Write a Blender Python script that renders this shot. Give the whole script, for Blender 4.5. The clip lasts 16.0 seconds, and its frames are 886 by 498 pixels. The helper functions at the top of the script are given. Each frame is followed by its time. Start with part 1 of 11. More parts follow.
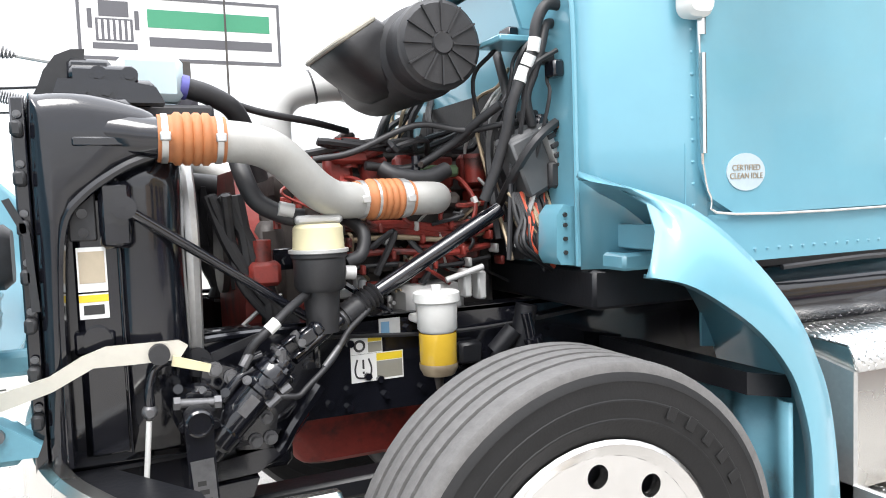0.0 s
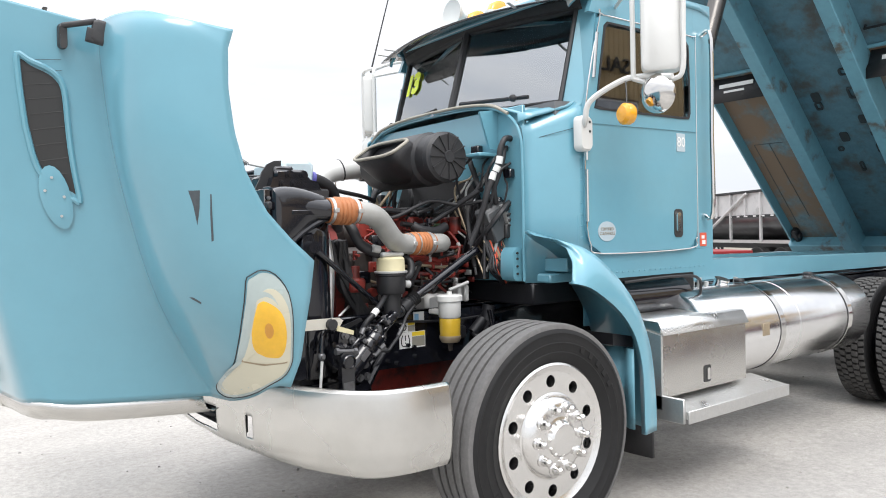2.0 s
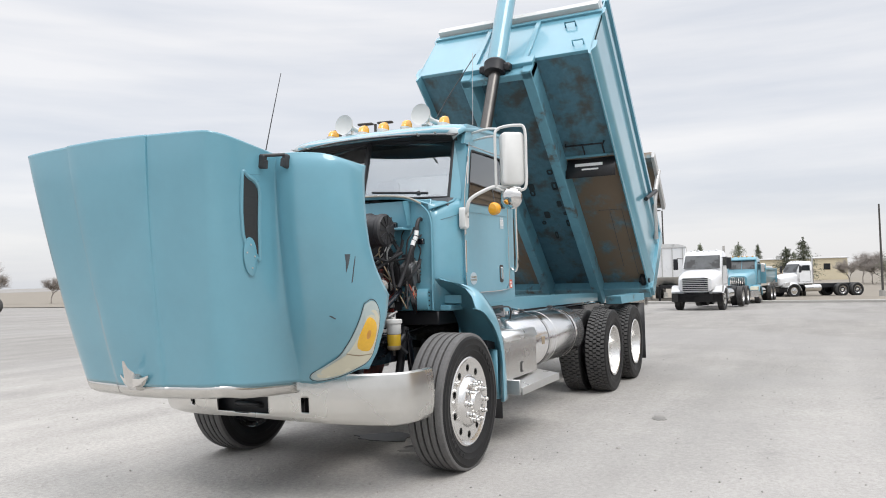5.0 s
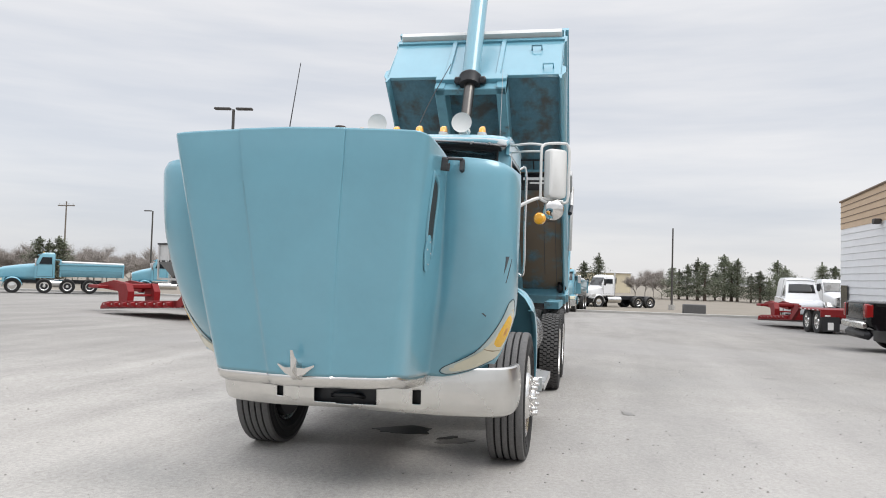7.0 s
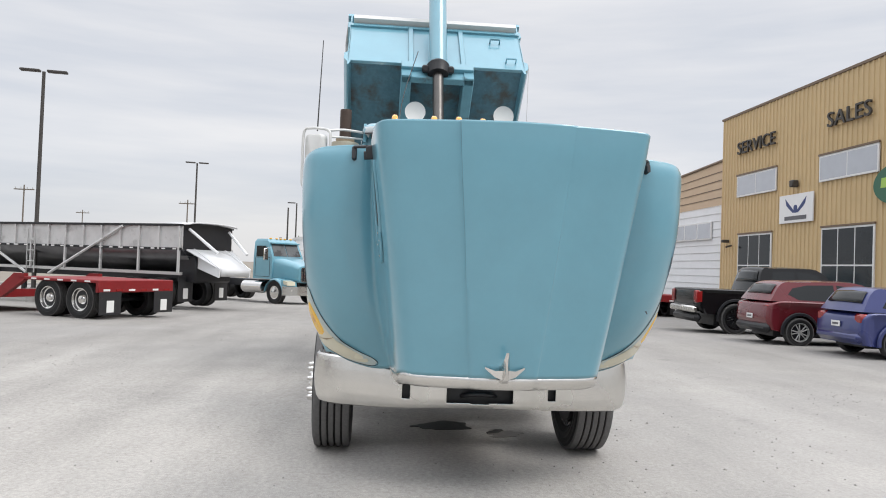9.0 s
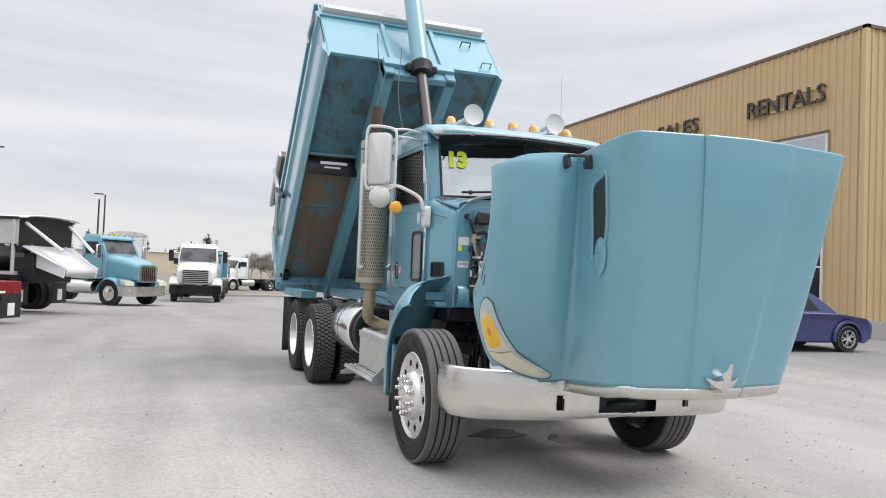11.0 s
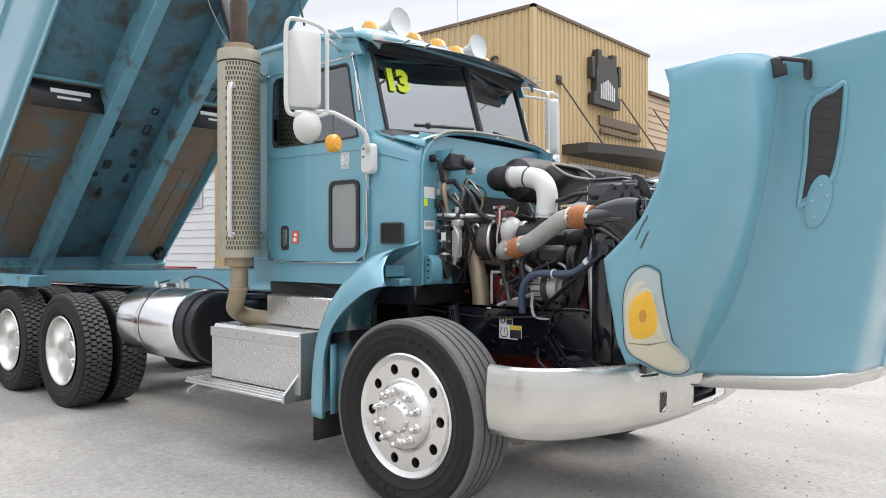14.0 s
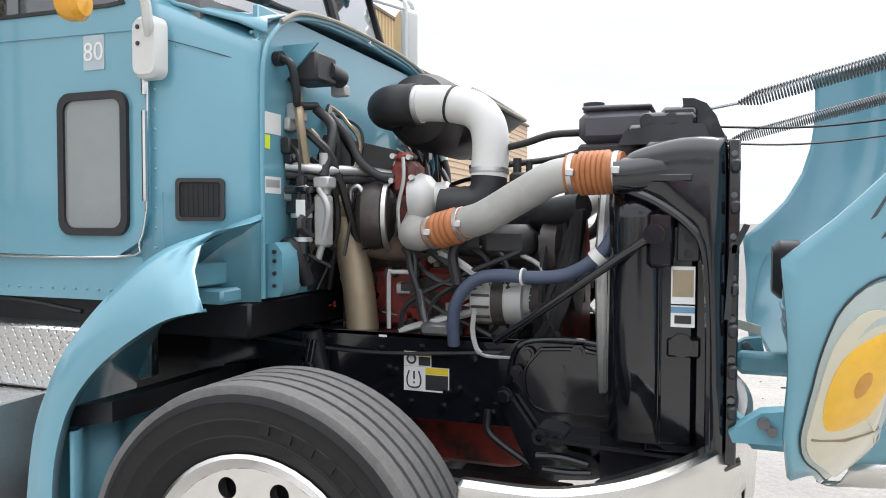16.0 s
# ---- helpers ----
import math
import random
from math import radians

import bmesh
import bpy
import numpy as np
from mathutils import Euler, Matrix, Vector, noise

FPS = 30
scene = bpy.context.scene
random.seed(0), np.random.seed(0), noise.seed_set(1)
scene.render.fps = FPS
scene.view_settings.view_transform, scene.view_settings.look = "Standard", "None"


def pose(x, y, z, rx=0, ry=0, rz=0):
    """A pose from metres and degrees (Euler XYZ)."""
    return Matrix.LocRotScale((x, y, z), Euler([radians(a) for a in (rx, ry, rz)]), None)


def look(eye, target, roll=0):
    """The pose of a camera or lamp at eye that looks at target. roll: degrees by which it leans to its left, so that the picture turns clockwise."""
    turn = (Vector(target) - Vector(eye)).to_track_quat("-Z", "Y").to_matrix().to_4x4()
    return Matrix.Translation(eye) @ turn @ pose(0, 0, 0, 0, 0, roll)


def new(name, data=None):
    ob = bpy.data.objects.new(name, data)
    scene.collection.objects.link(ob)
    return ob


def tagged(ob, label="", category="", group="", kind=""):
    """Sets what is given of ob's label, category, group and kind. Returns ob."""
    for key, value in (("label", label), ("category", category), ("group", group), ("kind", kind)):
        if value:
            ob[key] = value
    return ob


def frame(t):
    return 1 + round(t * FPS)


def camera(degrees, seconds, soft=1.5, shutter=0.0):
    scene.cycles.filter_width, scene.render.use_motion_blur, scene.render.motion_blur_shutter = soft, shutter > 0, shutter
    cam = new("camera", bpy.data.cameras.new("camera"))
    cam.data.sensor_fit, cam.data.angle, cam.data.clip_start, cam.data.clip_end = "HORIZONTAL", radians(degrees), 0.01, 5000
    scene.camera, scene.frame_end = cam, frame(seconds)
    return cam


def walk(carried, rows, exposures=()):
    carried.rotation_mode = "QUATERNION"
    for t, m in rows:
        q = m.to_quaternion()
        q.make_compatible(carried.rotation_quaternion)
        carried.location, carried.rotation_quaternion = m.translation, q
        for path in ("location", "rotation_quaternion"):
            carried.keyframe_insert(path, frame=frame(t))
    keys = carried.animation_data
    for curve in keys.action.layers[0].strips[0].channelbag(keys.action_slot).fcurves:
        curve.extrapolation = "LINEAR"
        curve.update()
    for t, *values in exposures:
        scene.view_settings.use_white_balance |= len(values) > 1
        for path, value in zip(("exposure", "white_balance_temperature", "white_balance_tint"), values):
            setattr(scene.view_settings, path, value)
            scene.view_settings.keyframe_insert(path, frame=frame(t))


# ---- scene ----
cam = camera(61.6, 16.0, 1.0)
METRES, EYE, TURN, AXLE_X, AXLE_Y = 17.5, 1.47, -24.0, -0.985, -2.563
ROWS = [
    (0.0, 0.0, 0.0, 0.0, -0.14, -3.9, 2.09),
    (0.5, -0.0057, -0.0257, -0.0003, -2.87, -3.08, 1.84),
    (1.0, -0.0193, -0.0492, 0.001, -6.21, -2.44, 1.52),
    (1.5, -0.0372, -0.0704, 0.0017, -9.83, -1.78, 1.3),
    (2.0, -0.0553, -0.0909, 0.0029, -13.81, -1.16, 1.28),
    (2.5, -0.0779, -0.1075, 0.0024, -17.79, -0.55, 1.38),
    (3.0, -0.101, -0.1247, 0.0018, -22.04, -0.02, 1.42),
    (3.5, -0.1263, -0.1371, 0.0026, -26.51, 0.5, 1.5),
    (4.0, -0.1512, -0.1475, 0.0022, -30.96, 1.2, 1.7),
    (4.5, -0.1769, -0.1566, 0.003, -35.42, 1.83, 1.81),
    (7.0, -0.2996, -0.0798, 0.0042, -54.69, 2.13, -1.72),
    (7.5, -0.3218, -0.0517, 0.0052, -58.45, 1.88, -1.92),
    (8.0, -0.3361, -0.0199, 0.0054, -62.5, 1.58, -1.96),
    (8.5, -0.3515, 0.0129, 0.0053, -66.84, 1.42, -1.98),
    (9.0, -0.3592, 0.0482, 0.0049, -71.27, 1.45, -2.05),
    (11.5, -0.3732, 0.2187, 0.0048, -90.32, 1.77, -1.94),
    (12.0, -0.3615, 0.2499, 0.0052, -94.4, 1.66, -1.52),
    (12.5, -0.3401, 0.2744, 0.0043, -98.87, 1.49, -1.02),
    (13.0, -0.3155, 0.2949, 0.0032, -103.89, 1.14, -0.46),
    (13.5, -0.2845, 0.3041, 0.0015, -109.48, 0.58, -0.06),
    (14.0, -0.2521, 0.3075, 0.0008, -115.37, -0.08, 0.07),
    (14.5, -0.2197, 0.3051, 0.0006, -121.08, -0.73, 0.09),
    (15.0, -0.1885, 0.297, 0.001, -126.43, -1.17, -0.06),
    (15.5, -0.1603, 0.2901, 0.0026, -131.06, -1.76, -0.13),
    (16.0, -0.1316, 0.2764, 0.002, -135.68, -2.03, -0.16),
]
EXPOSURES = [(0.0, 1.10), (0.5, 0.84), (1.0, 0.66), (2.0, 0.54), (3.0, 0.42), (4.0, 0.25), (9.0, 0.07), (12.5, 0.18), (14.0, 0.36), (16.0, 0.52)]
walk(cam, [(t, pose(AXLE_X, AXLE_Y, EYE, 0, 0, TURN) @ pose(METRES * x, METRES * y, METRES * z, 90 + pitch, roll, yaw)) for t, x, y, z, yaw, pitch, roll in ROWS], EXPOSURES)

# ---- world and sun: bright high overcast ----
world = bpy.data.worlds.new("overcast_sky")
scene.world = world
world.use_nodes = True
wn, wl = world.node_tree.nodes, world.node_tree.links
wn.clear()
sky = wn.new("ShaderNodeTexSky")
sky.sky_type, sky.sun_disc = "NISHITA", False
sky.sun_elevation, sky.sun_rotation = radians(50), radians(200)
sky_gain = wn.new("ShaderNodeVectorMath")
sky_gain.operation = "SCALE"
sky_gain.inputs[3].default_value = 0.10
wc = wn.new("ShaderNodeTexCoord")
wmap = wn.new("ShaderNodeMapping")
wmap.inputs["Scale"].default_value = (1.0, 1.0, 9.0)
wl.new(wc.outputs["Generated"], wmap.inputs["Vector"])
cloud = wn.new("ShaderNodeTexNoise")
cloud.inputs["Scale"].default_value, cloud.inputs["Detail"].default_value = 1.7, 6.0
cloud.inputs["Roughness"].default_value = 0.52
wl.new(wmap.outputs[0], cloud.inputs["Vector"])
cloud_ramp = wn.new("ShaderNodeValToRGB")
cloud_ramp.color_ramp.elements[0].position, cloud_ramp.color_ramp.elements[1].position = 0.36, 0.62
cloud_ramp.color_ramp.elements[0].color = (0.685, 0.71, 0.765, 1)
cloud_ramp.color_ramp.elements[1].color = (0.86, 0.855, 0.868, 1)
wl.new(cloud.outputs["Fac"], cloud_ramp.inputs["Fac"])
wmix = wn.new("ShaderNodeMix")
wmix.data_type = "RGBA"
wmix.inputs["Factor"].default_value = 0.90
wl.new(sky.outputs[0], sky_gain.inputs[0])
wl.new(sky_gain.outputs[0], wmix.inputs["A"])
wl.new(cloud_ramp.outputs[0], wmix.inputs["B"])
wbg = wn.new("ShaderNodeBackground")
wbg.inputs["Strength"].default_value = 1.0
wo = wn.new("ShaderNodeOutputWorld")
sep = wn.new("ShaderNodeSeparateXYZ")
wl.new(wc.outputs["Generated"], sep.inputs[0])
zen = wn.new("ShaderNodeMapRange")
zen.interpolation_type = "SMOOTHSTEP"
zen.inputs["From Min"].default_value, zen.inputs["From Max"].default_value = 0.30, 1.0
zen.inputs["To Min"].default_value, zen.inputs["To Max"].default_value = 1.0, 2.85
wl.new(sep.outputs["Z"], zen.inputs["Value"])
wgain = wn.new("ShaderNodeVectorMath")
wgain.operation = "SCALE"
wl.new(wmix.outputs["Result"], wgain.inputs[0])
low = wn.new("ShaderNodeMapRange")
low.interpolation_type = "SMOOTHSTEP"
low.inputs["From Min"].default_value, low.inputs["From Max"].default_value = -0.02, 0.16
low.inputs["To Min"].default_value, low.inputs["To Max"].default_value = 0.90, 1.0
wl.new(sep.outputs["Z"], low.inputs["Value"])
both = wn.new("ShaderNodeMath")
both.operation = "MULTIPLY"
wl.new(zen.outputs[0], both.inputs[0])
wl.new(low.outputs[0], both.inputs[1])
wl.new(both.outputs[0], wgain.inputs[3])
wl.new(wgain.outputs[0], wbg.inputs["Color"])
wl.new(wbg.outputs[0], wo.inputs["Surface"])

sun = new("sun", bpy.data.lights.new("sun", "SUN"))
sun.data.energy, sun.data.angle, sun.data.color = 1.5, radians(30), (1.0, 0.97, 0.93)
sun.matrix_world = look((-6, -12, 20), (0, 0, 0))


# ---- materials ----
def surface(name, base, rough=0.5, metal=0.0, grain=(40.0, 0.06), stain=None, bump=None, coat=0.0, spec=0.5, vary=0.0, stretch=None, glow=None):
    """A node material. grain: scale and depth of a fine change of value; stain: scale, share, colour, softness; bump: scale, strength."""
    m = bpy.data.materials.new(name)
    m.use_nodes = True
    n, l = m.node_tree.nodes, m.node_tree.links
    p = n["Principled BSDF"]
    p.inputs["Metallic"].default_value = metal
    p.inputs["Coat Weight"].default_value = coat
    p.inputs["Coat Roughness"].default_value = 0.08
    p.inputs["Specular IOR Level"].default_value = spec
    tc = n.new("ShaderNodeTexCoord")
    src = tc.outputs["Object"]
    if stretch:
        mp = n.new("ShaderNodeMapping")
        mp.inputs["Scale"].default_value = stretch
        l.new(src, mp.inputs["Vector"])
        src = mp.outputs[0]
    g = n.new("ShaderNodeTexNoise")
    g.inputs["Scale"].default_value, g.inputs["Detail"].default_value, g.inputs["Roughness"].default_value = grain[0], 5.0, 0.65
    l.new(src, g.inputs["Vector"])
    hsv = n.new("ShaderNodeHueSaturation")
    hsv.inputs["Color"].default_value = (*base, 1)
    mr = n.new("ShaderNodeMapRange")
    mr.inputs["To Min"].default_value, mr.inputs["To Max"].default_value = 1 - 2 * grain[1], 1 + 2 * grain[1]
    l.new(g.outputs["Fac"], mr.inputs["Value"])
    val = mr.outputs[0]
    if vary:
        oi = n.new("ShaderNodeObjectInfo")
        mv = n.new("ShaderNodeMapRange")
        mv.inputs["To Min"].default_value, mv.inputs["To Max"].default_value = 1 - vary, 1 + vary
        l.new(oi.outputs["Random"], mv.inputs["Value"])
        mul = n.new("ShaderNodeMath")
        mul.operation = "MULTIPLY"
        l.new(val, mul.inputs[0])
        l.new(mv.outputs[0], mul.inputs[1])
        val = mul.outputs[0]
    l.new(val, hsv.inputs["Value"])
    col = hsv.outputs[0]
    rough_in = None
    if stain:
        scale, share, colour, soft = stain
        s = n.new("ShaderNodeTexNoise")
        s.inputs["Scale"].default_value, s.inputs["Detail"].default_value, s.inputs["Roughness"].default_value = scale, 7.0, 0.62
        l.new(src, s.inputs["Vector"])
        r = n.new("ShaderNodeMapRange")
        r.interpolation_type = "SMOOTHSTEP"
        edge = 0.70 - 0.4 * share
        r.inputs["From Min"].default_value, r.inputs["From Max"].default_value = edge, edge + soft
        l.new(s.outputs["Fac"], r.inputs["Value"])
        mix = n.new("ShaderNodeMix")
        mix.data_type = "RGBA"
        mix.inputs["B"].default_value = (*colour, 1)
        l.new(r.outputs[0], mix.inputs["Factor"])
        l.new(col, mix.inputs["A"])
        col = mix.outputs["Result"]
    l.new(col, p.inputs["Base Color"])
    rr = n.new("ShaderNodeMapRange")
    rr.inputs["To Min"].default_value, rr.inputs["To Max"].default_value = max(0.02, rough - 0.1), min(1.0, rough + 0.1)
    g2 = n.new("ShaderNodeTexNoise")
    g2.inputs["Scale"].default_value, g2.inputs["Detail"].default_value = grain[0] * 0.2, 4.0
    l.new(src, g2.inputs["Vector"])
    l.new(g2.outputs["Fac"], rr.inputs["Value"])
    l.new(rr.outputs[0], p.inputs["Roughness"])
    if bump:
        bn = n.new("ShaderNodeTexNoise")
        bn.inputs["Scale"].default_value, bn.inputs["Detail"].default_value = bump[0], 4.0
        l.new(src, bn.inputs["Vector"])
        b = n.new("ShaderNodeBump")
        b.inputs["Strength"].default_value, b.inputs["Distance"].default_value = bump[1], 0.01
        l.new(bn.outputs["Fac"], b.inputs["Height"])
        l.new(b.outputs[0], p.inputs["Normal"])
    if glow:
        p.inputs["Emission Color"].default_value = (*base, 1)
        p.inputs["Emission Strength"].default_value = glow
    return m


def glass(name, tint, through_share=0.6, rough=0.02):
    m = bpy.data.materials.new(name)
    m.use_nodes = True
    n, l = m.node_tree.nodes, m.node_tree.links
    n.clear()
    o = n.new("ShaderNodeOutputMaterial")
    tr = n.new("ShaderNodeBsdfTransparent")
    tr.inputs[0].default_value = (*tint, 1)
    gl = n.new("ShaderNodeBsdfGlossy")
    gl.inputs["Roughness"].default_value = rough
    gl.inputs["Color"].default_value = (0.92, 0.95, 0.97, 1)
    fr = n.new("ShaderNodeFresnel")
    fr.inputs["IOR"].default_value = 1.6
    ad = n.new("ShaderNodeMath")
    ad.operation = "ADD"
    ad.use_clamp = True
    ad.inputs[1].default_value = 1 - through_share
    l.new(fr.outputs[0], ad.inputs[0])
    mx = n.new("ShaderNodeMixShader")
    l.new(ad.outputs[0], mx.inputs[0])
    l.new(tr.outputs[0], mx.inputs[1])
    l.new(gl.outputs[0], mx.inputs[2])
    l.new(mx.outputs[0], o.inputs["Surface"])
    return m


TEAL = surface("teal_truck_paint", (0.135, 0.334, 0.418), 0.32, grain=(3.0, 0.05), stain=(1.3, 0.3, (0.165, 0.355, 0.435), 0.35), bump=(5, 0.015), coat=0.9)
TEAL_WORN = surface("worn_teal_bed_paint", (0.13, 0.315, 0.395), 0.5, grain=(8.0, 0.1), stain=(3.2, 0.4, (0.10, 0.10, 0.085), 0.16), bump=(60, 0.06))
TEAL_DIRTY = surface("rusty_teal_underside", (0.12, 0.205, 0.235), 0.7, grain=(14.0, 0.3), stain=(1.7, 0.88, (0.195, 0.14, 0.095), 0.18), bump=(40, 0.12))
CHROME = surface("polished_aluminium", (0.70, 0.69, 0.67), 0.09, 1.0, grain=(20, 0.04), stain=(4, 0.25, (0.56, 0.55, 0.53), 0.3), bump=(12, 0.012))
BUMPER_METAL = surface("dull_polished_bumper", (0.66, 0.65, 0.62), 0.26, 1.0, grain=(9, 0.05), stain=(2.0, 0.25, (0.62, 0.60, 0.56), 0.3), bump=(3, 0.05))
ALU = surface("brushed_aluminium", (0.62, 0.62, 0.61), 0.42, 0.9, grain=(60, 0.07), stain=(3, 0.25, (0.45, 0.45, 0.44), 0.3))
GALV = surface("grey_cast_aluminium", (0.48, 0.48, 0.47), 0.5, 0.35, grain=(18, 0.07), stain=(5, 0.25, (0.33, 0.32, 0.30), 0.25), bump=(50, 0.06))
WHITE_METAL = surface("white_enamel", (0.64, 0.64, 0.62), 0.35, grain=(12, 0.03), stain=(6, 0.18, (0.50, 0.48, 0.44), 0.3))
BLACK = surface("black_enamel", (0.007, 0.0075, 0.011), 0.14, grain=(20, 0.25), stain=(7, 0.15, (0.022, 0.022, 0.026), 0.3), bump=(7, 0.22), coat=0.6, spec=0.5)
FRAME_BLACK = surface("chassis_black", (0.009, 0.0095, 0.012), 0.45, grain=(14, 0.3), stain=(5, 0.25, (0.026, 0.026, 0.028), 0.3), bump=(70, 0.08))
PLASTIC = surface("black_moulded_plastic", (0.026, 0.026, 0.028), 0.5, grain=(30, 0.18), stain=(4, 0.4, (0.075, 0.073, 0.072), 0.3), bump=(120, 0.06))
TYRE_TREAD = surface("dusty_worn_tread", (0.125, 0.122, 0.12), 0.85, grain=(45, 0.18), stain=(7, 0.3, (0.16, 0.157, 0.152), 0.3), bump=(150, 0.15))
DRIVE_TREAD = surface("dark_drive_tread", (0.072, 0.070, 0.068), 0.8, grain=(45, 0.2), stain=(9, 0.35, (0.085, 0.083, 0.08), 0.3), bump=(150, 0.15))
RUBBER = surface("tyre_rubber", (0.012, 0.012, 0.0125), 0.55, grain=(30, 0.15), stain=(6, 0.3, (0.022, 0.0215, 0.021), 0.3), bump=(140, 0.08), spec=0.3)
DARK_STEEL = surface("oily_dark_steel", (0.15, 0.15, 0.155), 0.4, 0.5, grain=(30, 0.2), stain=(12, 0.4, (0.06, 0.06, 0.06), 0.3))
HOSE = surface("black_hose_rubber", (0.018, 0.018, 0.020), 0.5, grain=(40, 0.2), stain=(9, 0.35, (0.055, 0.053, 0.05), 0.25))
ENGINE_RED = surface("red_engine_enamel", (0.24, 0.030, 0.022), 0.45, grain=(16, 0.3), stain=(7, 0.6, (0.03, 0.018, 0.016), 0.22), bump=(60, 0.1))
ENGINE_DARK = surface("grimy_engine_iron", (0.05, 0.043, 0.040), 0.5, 0.2, grain=(18, 0.25), stain=(7, 0.4, (0.12, 0.10, 0.085), 0.25), bump=(50, 0.15))
ORANGE = surface("orange_silicone_sleeve", (0.40, 0.150, 0.055), 0.6, grain=(30, 0.12), stain=(8, 0.4, (0.28, 0.09, 0.035), 0.3))
BLUE_HOSE = surface("blue_silicone_hose", (0.07, 0.09, 0.145), 0.5, grain=(30, 0.1), stain=(8, 0.3, (0.16, 0.17, 0.2), 0.3))
CREAM = surface("cream_plastic", (0.62, 0.56, 0.36), 0.45, grain=(12, 0.06), stain=(9, 0.25, (0.45, 0.38, 0.22), 0.3))
YELLOW_FUEL = surface("amber_fuel_bowl", (0.62, 0.40, 0.04), 0.15, grain=(8, 0.08), stain=(10, 0.2, (0.4, 0.2, 0.02), 0.3), coat=0.5)
AMBER = surface("amber_lens", (0.78, 0.36, 0.02), 0.18, grain=(60, 0.06), stain=(7, 0.25, (0.6, 0.25, 0.02), 0.3), coat=0.6)
AMBER_DARK = surface("amber_bulb_shade", (0.58, 0.28, 0.05), 0.3, grain=(30, 0.1))
LENS_CREAM = surface("yellowed_clear_lens", (0.60, 0.57, 0.44), 0.25, grain=(6, 0.05), stain=(5, 0.3, (0.46, 0.42, 0.30), 0.3), coat=0.5)
RUST_PIPE = surface("heat_tanned_steel", (0.36, 0.29, 0.20), 0.5, 0.5, grain=(14, 0.12), stain=(5, 0.4, (0.20, 0.13, 0.08), 0.25))
STACK = surface("tarnished_perforated_steel", (0.42, 0.39, 0.31), 0.45, 0.55, grain=(20, 0.08), stain=(4, 0.35, (0.30, 0.26, 0.18), 0.3))
RESERVOIR = surface("milky_plastic_tank", (0.46, 0.56, 0.60), 0.4, grain=(9, 0.05), stain=(5, 0.25, (0.40, 0.48, 0.50), 0.3))
STICKER_WHITE = surface("white_label_film", (0.78, 0.78, 0.76), 0.4, grain=(30, 0.03))
STICKER_YELLOW = surface("yellow_label_film", (0.75, 0.55, 0.03), 0.4, grain=(30, 0.03))
STICKER_DARK = surface("label_print_black", (0.03, 0.03, 0.03), 0.5, grain=(30, 0.03))
STICKER_RED = surface("label_print_red", (0.62, 0.10, 0.05), 0.5, grain=(30, 0.03))
STICKER_BLUE = surface("label_print_blue", (0.15, 0.30, 0.45), 0.5, grain=(30, 0.03))
NEON = surface("neon_yellow_decal", (0.72, 0.85, 0.04), 0.5, grain=(20, 0.03))
CAB_GLASS = glass("cab_window_glass", (0.64, 0.66, 0.65), 0.87)
SCREEN_GLASS = glass("windscreen_glass", (0.72, 0.74, 0.74), 0.74, 0.03)
TRIM_DARK = surface("grey_cab_trim", (0.16, 0.16, 0.165), 0.8, grain=(20, 0.1), stain=(4, 0.2, (0.1, 0.1, 0.1), 0.3))
RIM_ALU = surface("satin_polished_wheel", (0.80, 0.79, 0.77), 0.24, 1.0, grain=(24, 0.05), stain=(5, 0.3, (0.66, 0.65, 0.63), 0.3))
DUST_STRIP = surface("dusty_tan_weather_strip", (0.34, 0.32, 0.27), 0.8, grain=(18, 0.15), stain=(7, 0.4, (0.22, 0.20, 0.16), 0.25))
MIRROR = surface("mirror_glass", (0.85, 0.86, 0.87), 0.03, 1.0, grain=(5, 0.01))


# ---- mesh helpers ----
def smooth_path(pts, per=6):
    """Catmull-Rom through the points."""
    pts = [Vector(p) for p in pts]
    if len(pts) < 3:
        return pts
    ext = [2 * pts[0] - pts[1], *pts, 2 * pts[-1] - pts[-2]]
    out = []
    for i in range(1, len(ext) - 2):
        a, b, c, d = ext[i - 1:i + 3]
        for k in range(per):
            t = k / per
            out.append(0.5 * (2 * b + (c - a) * t + (2 * a - 5 * b + 4 * c - d) * t * t + (3 * b - a - 3 * c + d) * t ** 3))
    out.append(pts[-1])
    return out


def rounded(w, h, r, n=4):
    """Outline of a rounded rectangle round (0, 0), anticlockwise."""
    out = []
    for cx, cy, a0 in ((w / 2 - r, h / 2 - r, 0), (-w / 2 + r, h / 2 - r, 90), (-w / 2 + r, -h / 2 + r, 180), (w / 2 - r, -h / 2 + r, 270)):
        for k in range(n + 1):
            a = radians(a0 + 90 * k / n)
            out.append((cx + r * math.cos(a), cy + r * math.sin(a)))
    return out


